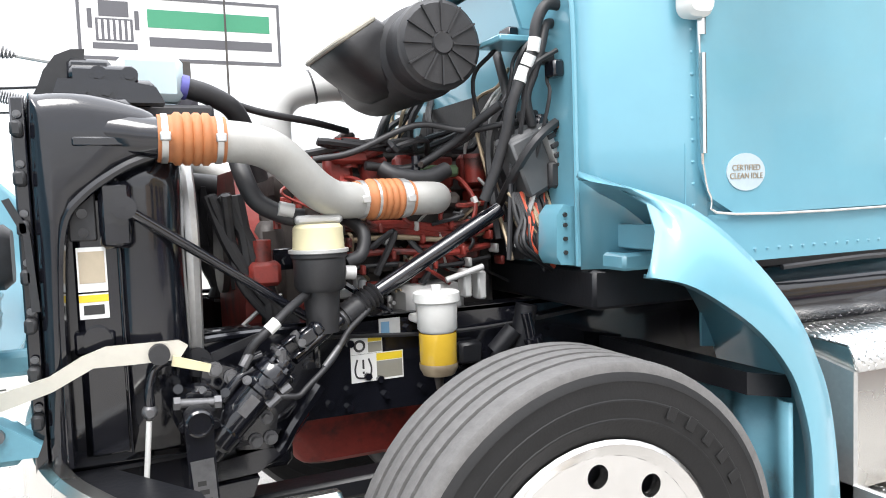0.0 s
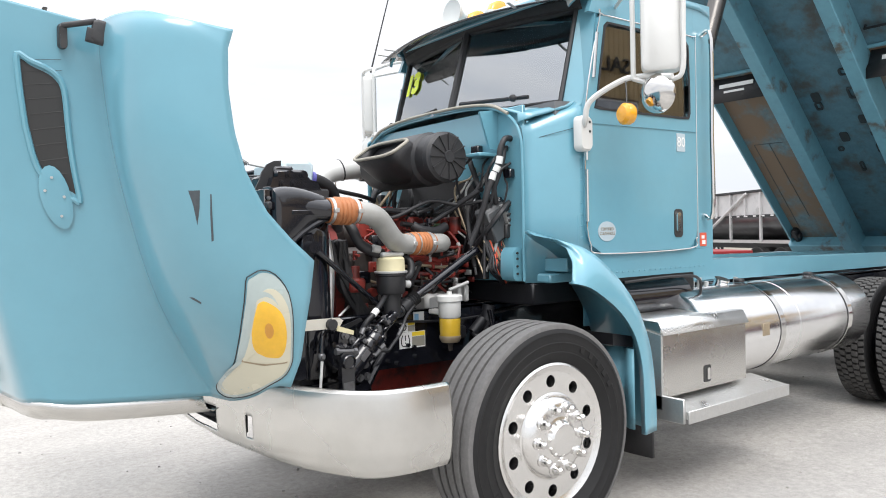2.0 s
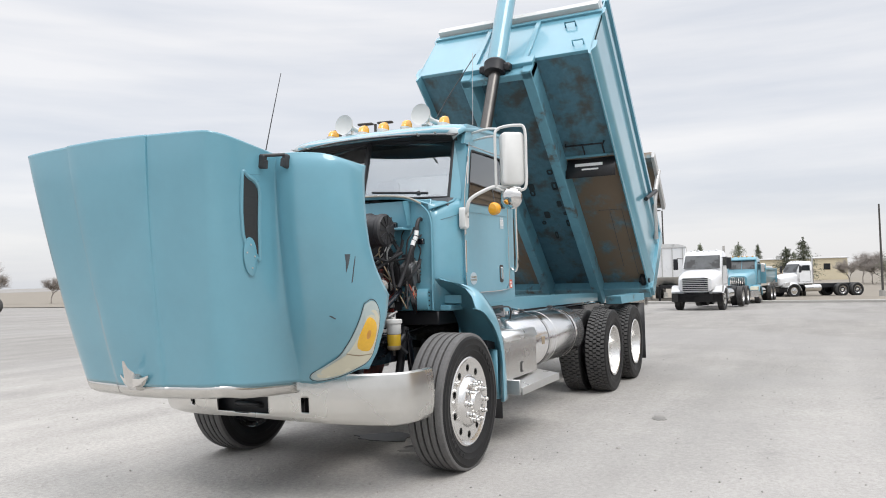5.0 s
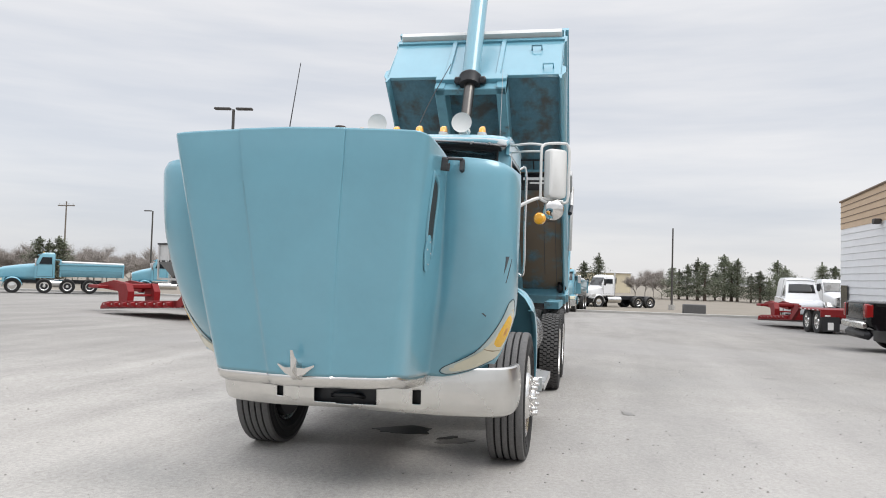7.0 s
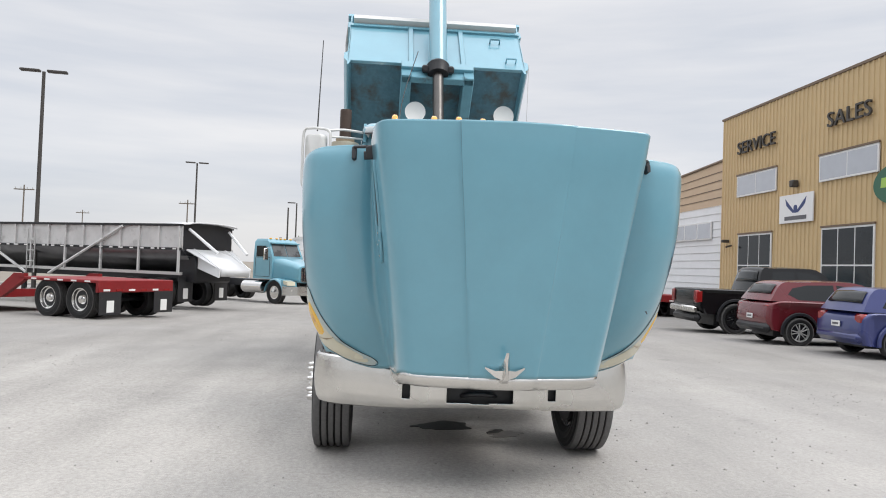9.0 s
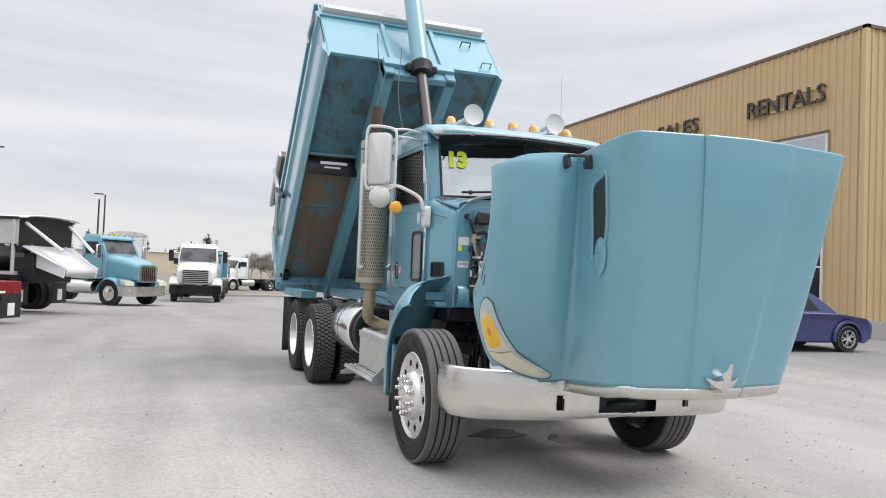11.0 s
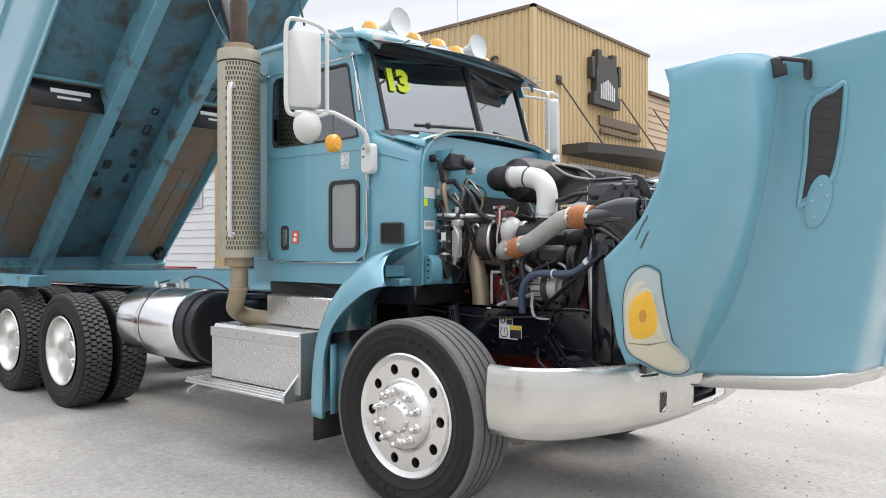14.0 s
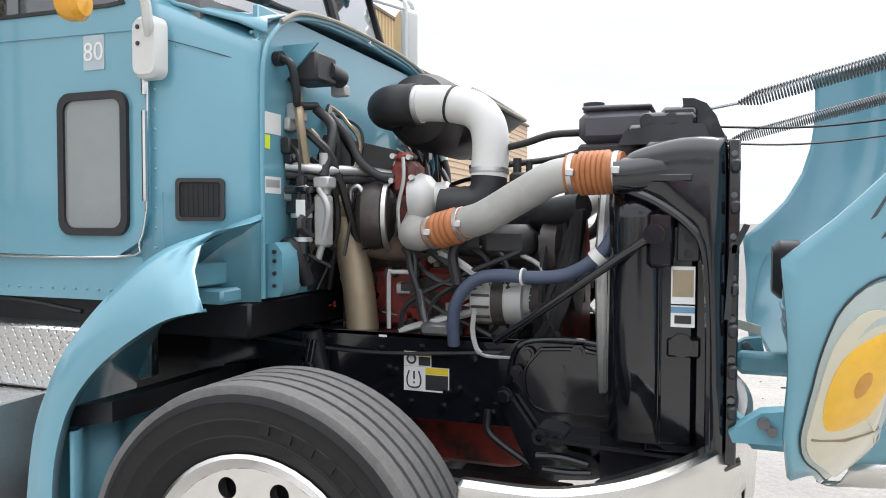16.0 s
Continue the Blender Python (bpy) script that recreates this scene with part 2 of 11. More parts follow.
class Geo:
    def __init__(self):
        self.v, self.f = [], []

    def add(self, verts, faces):
        o = len(self.v)
        self.v.extend(Vector(p) for p in verts)
        self.f.extend([tuple(i + o for i in f) for f in faces])
        return self

    def box(self, x0, x1, y0, y1, z0, z1, b=0.0, m=None):
        x0, x1, y0, y1, z0, z1 = min(x0, x1), max(x0, x1), min(y0, y1), max(y0, y1), min(z0, z1), max(z0, z1)
        b = min(b, 0.45 * min(x1 - x0, y1 - y0, z1 - z0))
        if b <= 0:
            vs = [(x, y, z) for x in (x0, x1) for y in (y0, y1) for z in (z0, z1)]
            fs = [(0, 1, 3, 2), (4, 6, 7, 5), (0, 4, 5, 1), (2, 3, 7, 6), (0, 2, 6, 4), (1, 5, 7, 3)]
        else:
            vs, fs, idx = [], [], {}
            for i, (x, sx) in enumerate(((x0, 1), (x1, -1))):
                for j, (y, sy) in enumerate(((y0, 1), (y1, -1))):
                    for k, (z, sz) in enumerate(((z0, 1), (z1, -1))):
                        for ax, p in (("x", (x, y + sy * b, z + sz * b)), ("y", (x + sx * b, y, z + sz * b)), ("z", (x + sx * b, y + sy * b, z))):
                            idx[i, j, k, ax] = len(vs)
                            vs.append(p)
                        f = (idx[i, j, k, "x"], idx[i, j, k, "y"], idx[i, j, k, "z"])
                        fs.append(f if (i + j + k) % 2 == 0 else f[::-1])
            q = lambda ax, a, c, d, e: (idx[(*a, ax)], idx[(*c, ax)], idx[(*d, ax)], idx[(*e, ax)])
            fs += [q("x", (0, 0, 0), (0, 0, 1), (0, 1, 1), (0, 1, 0)), q("x", (1, 0, 0), (1, 1, 0), (1, 1, 1), (1, 0, 1)),
                   q("y", (0, 0, 0), (1, 0, 0), (1, 0, 1), (0, 0, 1)), q("y", (0, 1, 0), (0, 1, 1), (1, 1, 1), (1, 1, 0)),
                   q("z", (0, 0, 0), (0, 1, 0), (1, 1, 0), (1, 0, 0)), q("z", (0, 0, 1), (1, 0, 1), (1, 1, 1), (0, 1, 1))]
            for j in (0, 1):
                for k in (0, 1):
                    fs.append((idx[0, j, k, "y"], idx[1, j, k, "y"], idx[1, j, k, "z"], idx[0, j, k, "z"]))
                    fs.append((idx[j, 0, k, "x"], idx[j, 1, k, "x"], idx[j, 1, k, "z"], idx[j, 0, k, "z"]))
                    fs.append((idx[j, k, 0, "x"], idx[j, k, 1, "x"], idx[j, k, 1, "y"], idx[j, k, 0, "y"]))
        if m is not None:
            vs = [m @ Vector(p) for p in vs]
        return self.add(vs, fs)

    def ring_loft(self, rings, closed=True, caps=True):
        n = len(rings[0])
        vs = [p for r in rings for p in r]
        fs = []
        for i in range(len(rings) - 1):
            for j in range(n if closed else n - 1):
                a, b = i * n + j, i * n + (j + 1) % n
                fs.append((a, b, b + n, a + n))
        if caps and closed:
            fs.append(tuple(range(n))[::-1])
            fs.append(tuple(range((len(rings) - 1) * n, len(rings) * n)))
        return self.add(vs, fs)

    def cyl(self, p0, p1, r0, r1=None, n=20, caps=True):
        return self.lathe([(r0, 0.0), (r0 if r1 is None else r1, (Vector(p1) - Vector(p0)).length)], p0, Vector(p1) - Vector(p0), n, caps)

    def lathe(self, profile, origin, axis, n=24, caps=True, arc=360.0, start=None):
        """profile: radius and height along the axis."""
        axis = Vector(axis).normalized()
        side = Vector(start) if start else (axis.orthogonal())
        side = (side - axis * side.dot(axis)).normalized()
        up = axis.cross(side)
        full = arc >= 360
        m = n if full else n + 1
        rings = [[Vector(origin) + axis * h + (side * math.cos(radians(arc) * k / n) + up * math.sin(radians(arc) * k / n)) * r for k in range(m)] for r, h in profile]
        return self.ring_loft(rings, full, caps and full)

    def tube(self, pts, r, n=8, per=5, caps=True, sm=True):
        path = smooth_path(pts, per) if sm else [Vector(p) for p in pts]
        rings, prev = [], None
        for i, p in enumerate(path):
            d = (path[min(i + 1, len(path) - 1)] - path[max(i - 1, 0)]).normalized()
            side = d.orthogonal() if prev is None else prev - d * prev.dot(d)
            side.normalize()
            prev = side
            up = d.cross(side)
            rad = r(i / (len(path) - 1)) if callable(r) else r
            rings.append([p + (side * math.cos(2 * math.pi * k / n) + up * math.sin(2 * math.pi * k / n)) * rad for k in range(n)])
        return self.ring_loft(rings, True, caps)

    def prism(self, poly, axis, a, b):
        """Extrude a 2D outline along an axis: x (outline y, z), y (x, z) or z (x, y)."""
        put = {"x": lambda p, h: (h, p[0], p[1]), "y": lambda p, h: (p[0], h, p[1]), "z": lambda p, h: (p[0], p[1], h)}[axis]
        return self.ring_loft([[put(p, a) for p in poly], [put(p, b) for p in poly]])

    def frame_loop(self, outer, inner, axis, a, b):
        """A flat ring between two outlines of as many points, extruded."""
        put = {"x": lambda p, h: (h, p[0], p[1]), "y": lambda p, h: (p[0], h, p[1]), "z": lambda p, h: (p[0], p[1], h)}[axis]
        rings = [[put(p, a) for p in outer], [put(p, b) for p in outer], [put(p, b) for p in inner], [put(p, a) for p in inner]]
        rings.append(rings[0])
        return self.ring_loft(rings, True, False)

    def sheet(self, rows):
        n = len(rows[0])
        return self.add([p for r in rows for p in r], [(i * n + j, i * n + j + 1, (i + 1) * n + j + 1, (i + 1) * n + j) for i in range(len(rows) - 1) for j in range(n - 1)])

    def ball(self, c, r, n=12, m=8, squash=(1, 1, 1)):
        rings = []
        for i in range(1, m):
            a = math.pi * i / m
            rings.append([(c[0] + r * squash[0] * math.sin(a) * math.cos(2 * math.pi * k / n), c[1] + r * squash[1] * math.sin(a) * math.sin(2 * math.pi * k / n), c[2] - r * squash[2] * math.cos(a)) for k in range(n)])
        return self.ring_loft(rings)

    def xf(self, m):
        self.v = [m @ p for p in self.v]
        return self

    def flip_y(self):
        g = Geo()
        g.v = [Vector((p[0], -p[1], p[2])) for p in self.v]
        g.f = [f[::-1] for f in self.f]
        return g

    def mesh(self, name, mat, sharp=38.0):
        me = bpy.data.meshes.new(name)
        me.from_pydata([tuple(p) for p in self.v], [], self.f)
        bm = bmesh.new()
        bm.from_mesh(me)
        bmesh.ops.recalc_face_normals(bm, faces=bm.faces)
        bm.to_mesh(me)
        bm.free()
        me.materials.append(mat)
        me.polygons.foreach_set("use_smooth", [True] * len(me.polygons))
        me.set_sharp_from_angle(angle=radians(sharp))
        return me


def part(name, geo, mat, parent=None, label="", solid=0.0, sharp=38.0, at=None):
    """Links a Geo (or a ready mesh) as one object under its thing."""
    ob = new(name, geo if isinstance(geo, bpy.types.Mesh) else geo.mesh(name, mat, sharp))
    if parent is not None:
        ob.parent = parent
    if at is not None:
        ob.matrix_basis = at
    if label:
        tagged(ob, label)
    if solid:
        s = ob.modifiers.new("thickness", "SOLIDIFY")
        s.thickness, s.offset = abs(solid), 0.0
    return ob


def thing(name, label, category, group="", kind="", at=None):
    ob = new(name)
    ob.empty_display_size = 0.2
    if at is not None:
        ob.matrix_basis = at
    return tagged(ob, label, category, group, kind)


def words(name, text, size, m, mat, parent=None, depth=0.01, label="", bold=0.0):
    """Lettering with the built-in font, lying at the pose m, turned into a mesh."""
    cu = bpy.data.curves.new(name, "FONT")
    cu.body, cu.size, cu.extrude, cu.align_x, cu.align_y, cu.resolution_u = text, size, depth, "CENTER", "CENTER", 3
    cu.offset = bold
    tmp = bpy.data.objects.new(name, cu)
    scene.collection.objects.link(tmp)
    me = bpy.data.meshes.new_from_object(tmp.evaluated_get(bpy.context.evaluated_depsgraph_get()))
    bpy.data.objects.remove(tmp)
    me.name = name
    me.transform(m)
    me.materials.clear()
    me.materials.append(mat)
    ob = new(name, me)
    if parent is not None:
        ob.parent = parent
    if label:
        tagged(ob, label)
    return ob


def stand(x, y, heading):
    """Pose on the ground; heading in degrees: where a thing that is built facing -x looks, 0 is -x."""
    return pose(x, y, ground_z(x), 0, 0, heading)


# ---- ground ----
def noise_node(m, src, scale, detail=4.0, rough=0.6):
    n = m.node_tree.nodes.new("ShaderNodeTexNoise")
    n.inputs["Scale"].default_value, n.inputs["Detail"].default_value, n.inputs["Roughness"].default_value = scale, detail, rough
    m.node_tree.links.new(src, n.inputs["Vector"])
    return n.outputs["Fac"]


def span_node(m, src, lo, hi, to0, to1):
    n = m.node_tree.nodes.new("ShaderNodeMapRange")
    n.inputs["From Min"].default_value, n.inputs["From Max"].default_value = lo, hi
    n.inputs["To Min"].default_value, n.inputs["To Max"].default_value = to0, to1
    m.node_tree.links.new(src, n.inputs["Value"])
    return n.outputs[0]


def ground_material():
    m = surface("dusty_pale_concrete_lot", (0.39, 0.372, 0.346), 0.9, grain=(1.1, 0.10), stain=(0.30, 0.45, (0.45, 0.43, 0.402), 0.30), bump=(34, 0.5))
    n, l = m.node_tree.nodes, m.node_tree.links
    p = n["Principled BSDF"]
    col = p.inputs["Base Color"].links[0].from_socket
    at = n["Texture Coordinate"].outputs["Object"]

    def times(col, fac):
        k = n.new("ShaderNodeVectorMath")
        k.operation = "SCALE"
        l.new(col, k.inputs[0])
        l.new(fac, k.inputs[3])
        return k.outputs[0]

    def blend(col, fac, colour):
        k = n.new("ShaderNodeMix")
        k.data_type = "RGBA"
        k.inputs["B"].default_value = (*colour, 1)
        l.new(fac, k.inputs["Factor"])
        l.new(col, k.inputs["A"])
        return k.outputs["Result"]

    # grit at two sizes
    col = times(col, span_node(m, noise_node(m, at, 24.0, 8.0, 0.8), 0.32, 0.70, 0.70, 1.22))
    col = times(col, span_node(m, noise_node(m, at, 150.0, 3.0, 0.7), 0.30, 0.72, 0.74, 1.24))
    # tyre-worn streaks two ways
    for turn, sc in ((12, (0.16, 0.7, 1)), (-52, (0.12, 1.0, 1))):
        mp = n.new("ShaderNodeMapping")
        mp.inputs["Rotation"].default_value = (0, 0, radians(turn))
        mp.inputs["Scale"].default_value = sc
        l.new(at, mp.inputs["Vector"])
        col = times(col, span_node(m, noise_node(m, mp.outputs[0], 1.0, 6.0), 0.36, 0.64, 0.90, 1.06))
    # paler round the truck, darker grey across the lot
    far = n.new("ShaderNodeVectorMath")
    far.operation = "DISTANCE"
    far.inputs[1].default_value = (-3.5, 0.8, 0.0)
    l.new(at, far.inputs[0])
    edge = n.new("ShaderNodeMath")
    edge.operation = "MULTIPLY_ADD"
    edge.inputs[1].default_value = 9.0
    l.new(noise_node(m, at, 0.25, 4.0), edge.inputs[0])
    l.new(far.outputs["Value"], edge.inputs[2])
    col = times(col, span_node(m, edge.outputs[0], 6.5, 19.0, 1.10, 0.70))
    # patched areas, oil spots, crushed stone chips
    col = blend(col, span_node(m, noise_node(m, at, 0.11, 5.0, 0.55), 0.52, 0.60, 0.0, 0.35), (0.30, 0.29, 0.28))
    col = blend(col, span_node(m, noise_node(m, at, 0.8, 4.0), 0.67, 0.76, 0.0, 0.6), (0.15, 0.145, 0.14))
    # darker grey strip before the dealership
    sep_at = n.new("ShaderNodeSeparateXYZ")
    l.new(at, sep_at.inputs[0])
    apron = n.new("ShaderNodeMath")
    apron.operation = "MULTIPLY_ADD"
    apron.inputs[1].default_value = 3.0
    l.new(noise_node(m, at, 0.4, 4.0), apron.inputs[0])
    l.new(sep_at.outputs["Y"], apron.inputs[2])
    col = blend(col, span_node(m, apron.outputs[0], -9.0, -6.0, 0.55, 0.0), (0.17, 0.168, 0.165))
    vo = n.new("ShaderNodeTexVoronoi")
    vo.inputs["Scale"].default_value = 14.0
    l.new(at, vo.inputs["Vector"])
    chip = span_node(m, vo.outputs["Distance"], 0.10, 0.16, 1.0, 0.0)
    dense = span_node(m, noise_node(m, at, 0.55, 4.0), 0.52, 0.62, 0.0, 0.45)
    k = n.new("ShaderNodeMath")
    k.operation = "MULTIPLY"
    l.new(chip, k.inputs[0])
    l.new(dense, k.inputs[1])
    col = blend(col, k.outputs[0], (0.22, 0.21, 0.20))
    l.new(col, p.inputs["Base Color"])
    return m


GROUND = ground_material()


def ground_z(x):
    """The lot is level under the truck and falls gently away behind it."""
    if x < 5:
        return 0.04 if x < 0 else 0.04 - 0.008 * x
    if x < 36:
        return -0.0185 * max(0.0, x - 10)
    return -0.481 - 0.0108 * (min(x, 75) - 36)


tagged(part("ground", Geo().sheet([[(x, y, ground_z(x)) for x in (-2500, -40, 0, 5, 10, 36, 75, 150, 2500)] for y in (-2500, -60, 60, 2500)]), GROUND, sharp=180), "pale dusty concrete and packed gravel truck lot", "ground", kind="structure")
# loose stones and chips, in drifts
rng = random.Random(5)
chips = Geo()
drifts = [(rng.uniform(-6.5, 9), rng.uniform(-7, 7), rng.uniform(0.5, 1.8)) for _ in range(36)]
for k in range(1700):
    cx, cy, sp = drifts[k % 36]
    x, y = (rng.gauss(cx, sp), rng.gauss(cy, sp)) if k % 3 else (rng.uniform(-7, 14), rng.uniform(-11, 11))
    r = rng.uniform(0.004, 0.011) * (1.7 if k % 29 == 0 else 1)
    a = rng.uniform(0, 6.3)
    ring = [(x + r * rng.uniform(0.7, 1.3) * math.cos(a + j * 1.57), y + r * rng.uniform(0.7, 1.3) * math.sin(a + j * 1.57)) for j in range(4)]
    gz = ground_z(x)
    chips.add([(*q, gz) for q in ring] + [(x + (q[0] - x) * 0.6, y + (q[1] - y) * 0.6, gz + r * rng.uniform(0.7, 1.1)) for q in ring], [(0, 1, 5, 4), (1, 2, 6, 5), (2, 3, 7, 6), (3, 0, 4, 7), (4, 5, 6, 7)])
STONE = surface("loose_stone_chips", (0.30, 0.29, 0.27), 0.9, grain=(0.9, 0.3), stain=(3.0, 0.5, (0.36, 0.34, 0.32), 0.1))
tagged(part("gravel", chips, STONE), "loose grey stone chips on the lot", "gravel", kind="stuff")
# oil that has dripped under the engine, and water beside it
rng = random.Random(8)
OIL = surface("dark_oil_stain", (0.035, 0.033, 0.03), 0.45, grain=(9, 0.25), stain=(4, 0.35, (0.12, 0.115, 0.105), 0.25))
DAMP = surface("damp_concrete_patch", (0.20, 0.19, 0.175), 0.5, grain=(5, 0.25), stain=(3, 0.5, (0.30, 0.285, 0.265), 0.3))


def blot(x, y, rx, ry, turn, seed):
    """Outline of a flat spill with a wandering edge."""
    r = random.Random(seed)
    ph = [r.uniform(0, 6.3) for _ in range(5)]
    out = []
    for k in range(64):
        a = 2 * math.pi * k / 64
        q = 1 + sum(w * math.sin(m * a + p) for w, m, p in zip((0.16, 0.12, 0.09, 0.06, 0.04), (2, 3, 5, 8, 13), ph))
        px, py = rx * q * math.cos(a), ry * q * math.sin(a)
        out.append((x + px * math.cos(turn) - py * math.sin(turn), y + px * math.sin(turn) + py * math.cos(turn)))
    return out


for x, y, rx, ry, turn, seed, mat, lab in ((0.78, 0.05, 0.16, 0.30, 0.3, 3, OIL, "dark oil stain on the lot under the engine"), (0.55, -0.42, 0.05, 0.11, 0.8, 5, OIL, "small dark oil stain on the lot"), (0.45, -0.50, 0.10, 0.20, 0.5, 7, DAMP, "pale damp patch on the lot under the engine"), (2.6, -2.15, 0.13, 0.07, 0.4, 9, DAMP, "small damp spot on the lot")):
    top = ground_z(x) + (0.006 if mat is OIL else 0.004)
    tagged(part("oil_spill" if mat is OIL else "damp_patch", Geo().prism(blot(x, y, rx, ry, turn, seed), "z", top - 0.012, top), mat), lab, "stain")


# ---- the dump truck: x runs to its rear, y to its right, the front axle stands at x = 0 ----
truck = thing("dump_truck", "teal dump truck with tilted hood and raised bed", "truck")

# tilted hood: upright columns of the shell from the middle to the wheel arch, right half
SCAR = surface("bare_scarred_plastic", (0.062, 0.075, 0.085), 0.7, grain=(40, 0.2))
HOOD_COLUMNS = [
    [(-2.13, 0, 0.93), (-2.21, 0, 1.3), (-2.29, 0, 1.75), (-2.35, 0, 2.15), (-2.37, 0, 2.375)],
    [(-2.125, 0.175, 0.93), (-2.206, 0.21, 1.3), (-2.286, 0.245, 1.75), (-2.346, 0.28, 2.15), (-2.366, 0.295, 2.37)],
    [(-2.107, 0.225, 0.93), (-2.187, 0.26, 1.3), (-2.266, 0.295, 1.75), (-2.327, 0.33, 2.15), (-2.347, 0.345, 2.37)],
    [(-2.079, 0.49, 0.935), (-2.158, 0.55, 1.3), (-2.243, 0.605, 1.75), (-2.307, 0.655, 2.15), (-2.328, 0.68, 2.36)],
    [(-2.03, 0.572, 0.94), (-2.11, 0.625, 1.3), (-2.20, 0.685, 1.75), (-2.27, 0.735, 2.15), (-2.30, 0.76, 2.35)],
    [(-1.92, 0.605, 0.92), (-2.00, 0.66, 1.3), (-2.10, 0.715, 1.75), (-2.17, 0.77, 2.15), (-2.19, 0.79, 2.335)],
    [(-1.68, 0.62, 0.90), (-1.80, 0.685, 1.3), (-1.92, 0.745, 1.75), (-1.95, 0.79, 2.15), (-1.96, 0.805, 2.30)],
    [(-1.45, 0.63, 0.885), (-1.66, 0.725, 1.3), (-1.78, 0.775, 1.75), (-1.84, 0.80, 2.15), (-1.845, 0.81, 2.285)],
    [(-1.40, 0.66, 0.875), (-1.66, 0.80, 1.3), (-1.80, 0.845, 1.75), (-1.85, 0.85, 2.15), (-1.845, 0.855, 2.285)],
    [(-1.37, 0.76, 0.875), (-1.65, 0.93, 1.3), (-1.81, 0.98, 1.75), (-1.85, 0.98, 2.15), (-1.83, 0.98, 2.28)],
    [(-1.345, 0.90, 0.91), (-1.56, 1.08, 1.3), (-1.74, 1.13, 1.75), (-1.80, 1.13, 2.15), (-1.78, 1.12, 2.265)],
    [(-1.315, 1.02, 0.962), (-1.40, 1.17, 1.3), (-1.62, 1.21, 1.75), (-1.69, 1.21, 2.15), (-1.68, 1.20, 2.235)],
    [(-1.29, 1.09, 1.01), (-1.258, 1.195, 1.3), (-1.505, 1.235, 1.75), (-1.575, 1.24, 2.12), (-1.55, 1.236, 2.21)],
]


def along(cols, v):
    """Points of all columns at the share v of their height."""
    out = []
    for c in cols:
        t = v * (len(c) - 1)
        i = min(int(t), len(c) - 2)
        a, b, d, e = (Vector(c[max(0, min(len(c) - 1, j))]) for j in (i - 1, i, i + 1, i + 2))
        t -= i
        out.append(0.5 * (2 * b + (d - a) * t + (2 * a - 5 * b + 4 * d - e) * t * t + (3 * b - a - 3 * d + e) * t ** 3))
    return out


# free edge of the shell over the wheel: share of the height, and the point there
ARCH_EDGE = [(0.0, (-1.270, 1.066, 0.960)), (0.08, (-1.254, 1.122, 1.07)), (0.17, (-1.257, 1.166, 1.195)), (0.25, (-1.251, 1.195, 1.30)), (0.325, (-1.237, 1.205, 1.435)), (0.38, (-1.34, 1.215, 1.525)),
             (0.43, (-1.43, 1.225, 1.62)), (0.50, (-1.50, 1.232, 1.75)), (0.58, (-1.537, 1.237, 1.88)), (0.68, (-1.555, 1.24, 2.02)), (0.85, (-1.552, 1.24, 2.15)), (1.0, (-1.53, 1.236, 2.215))]


def arch_edge(v):
    for (v0, a), (v1, b) in zip(ARCH_EDGE, ARCH_EDGE[1:]):
        if v <= v1:
            return Vector(a).lerp(Vector(b), (v - v0) / (v1 - v0))
    return Vector(ARCH_EDGE[-1][1])


def hood_point(u, v):
    """u: column, 0 in the middle to 12 at the arch; v: 0 below to 1 at the top; and the outward way there."""
    row = along(HOOD_COLUMNS, v)
    row[-1] = arch_edge(v)
    u = min(max(u, 0), 12)
    i = min(int(u), 11)
    a, b, d, e = (row[max(0, min(12, j))] for j in (i - 1, i, i + 1, i + 2))
    t = u - i
    return 0.5 * (2 * b + (d - a) * t + (2 * a - 5 * b + 4 * d - e) * t * t + (3 * b - a - 3 * d + e) * t ** 3)


def hood_out(u, v):
    du = hood_point(min(u + 0.05, 12), v) - hood_point(max(u - 0.05, 0), v)
    dv = hood_point(u, min(v + 0.01, 1)) - hood_point(u, max(v - 0.01, 0))
    n = du.cross(dv).normalized()
    return n if n.dot(Vector((-1, 0.35, 0))) > 0 else -n


def mirror_map(p, s):
    return Vector((p[0], p[1] * s, p[2]))


LENS_RIM = surface("frosted_grey_lens_rim", (0.40, 0.47, 0.46), 0.3, grain=(20, 0.06), stain=(6, 0.4, (0.52, 0.52, 0.44), 0.3), coat=0.3)
TURN_LENS = surface("sun_faded_amber_lens", (0.80, 0.46, 0.035), 0.22, grain=(30, 0.08), stain=(9, 0.4, (0.76, 0.50, 0.10), 0.3), coat=0.4)


def hood_patch(outline, offset, thick, s, rings=4):
    """A raised piece that follows the shell; outline in (u, v)."""
    cu, cv = sum(p[0] for p in outline) / len(outline), sum(p[1] for p in outline) / len(outline)
    rows = []
    for k in range(rings + 1):
        q = k / rings
        rows.append([(cu + (u - cu) * q, cv + (v - cv) * q) for u, v in outline] if k else [(cu, cv)] * len(outline))
    g = Geo()
    lift = [[mirror_map(hood_point(u, v) + hood_out(u, v) * (offset + (0.0 if k < rings else -thick * 0.35)), s) for u, v in r] for k, r in enumerate(rows)]
    base = [mirror_map(hood_point(u, v) + hood_out(u, v) * (offset - thick), s) for u, v in rows[-1]]
    return g.ring_loft(lift + [base], True, False)


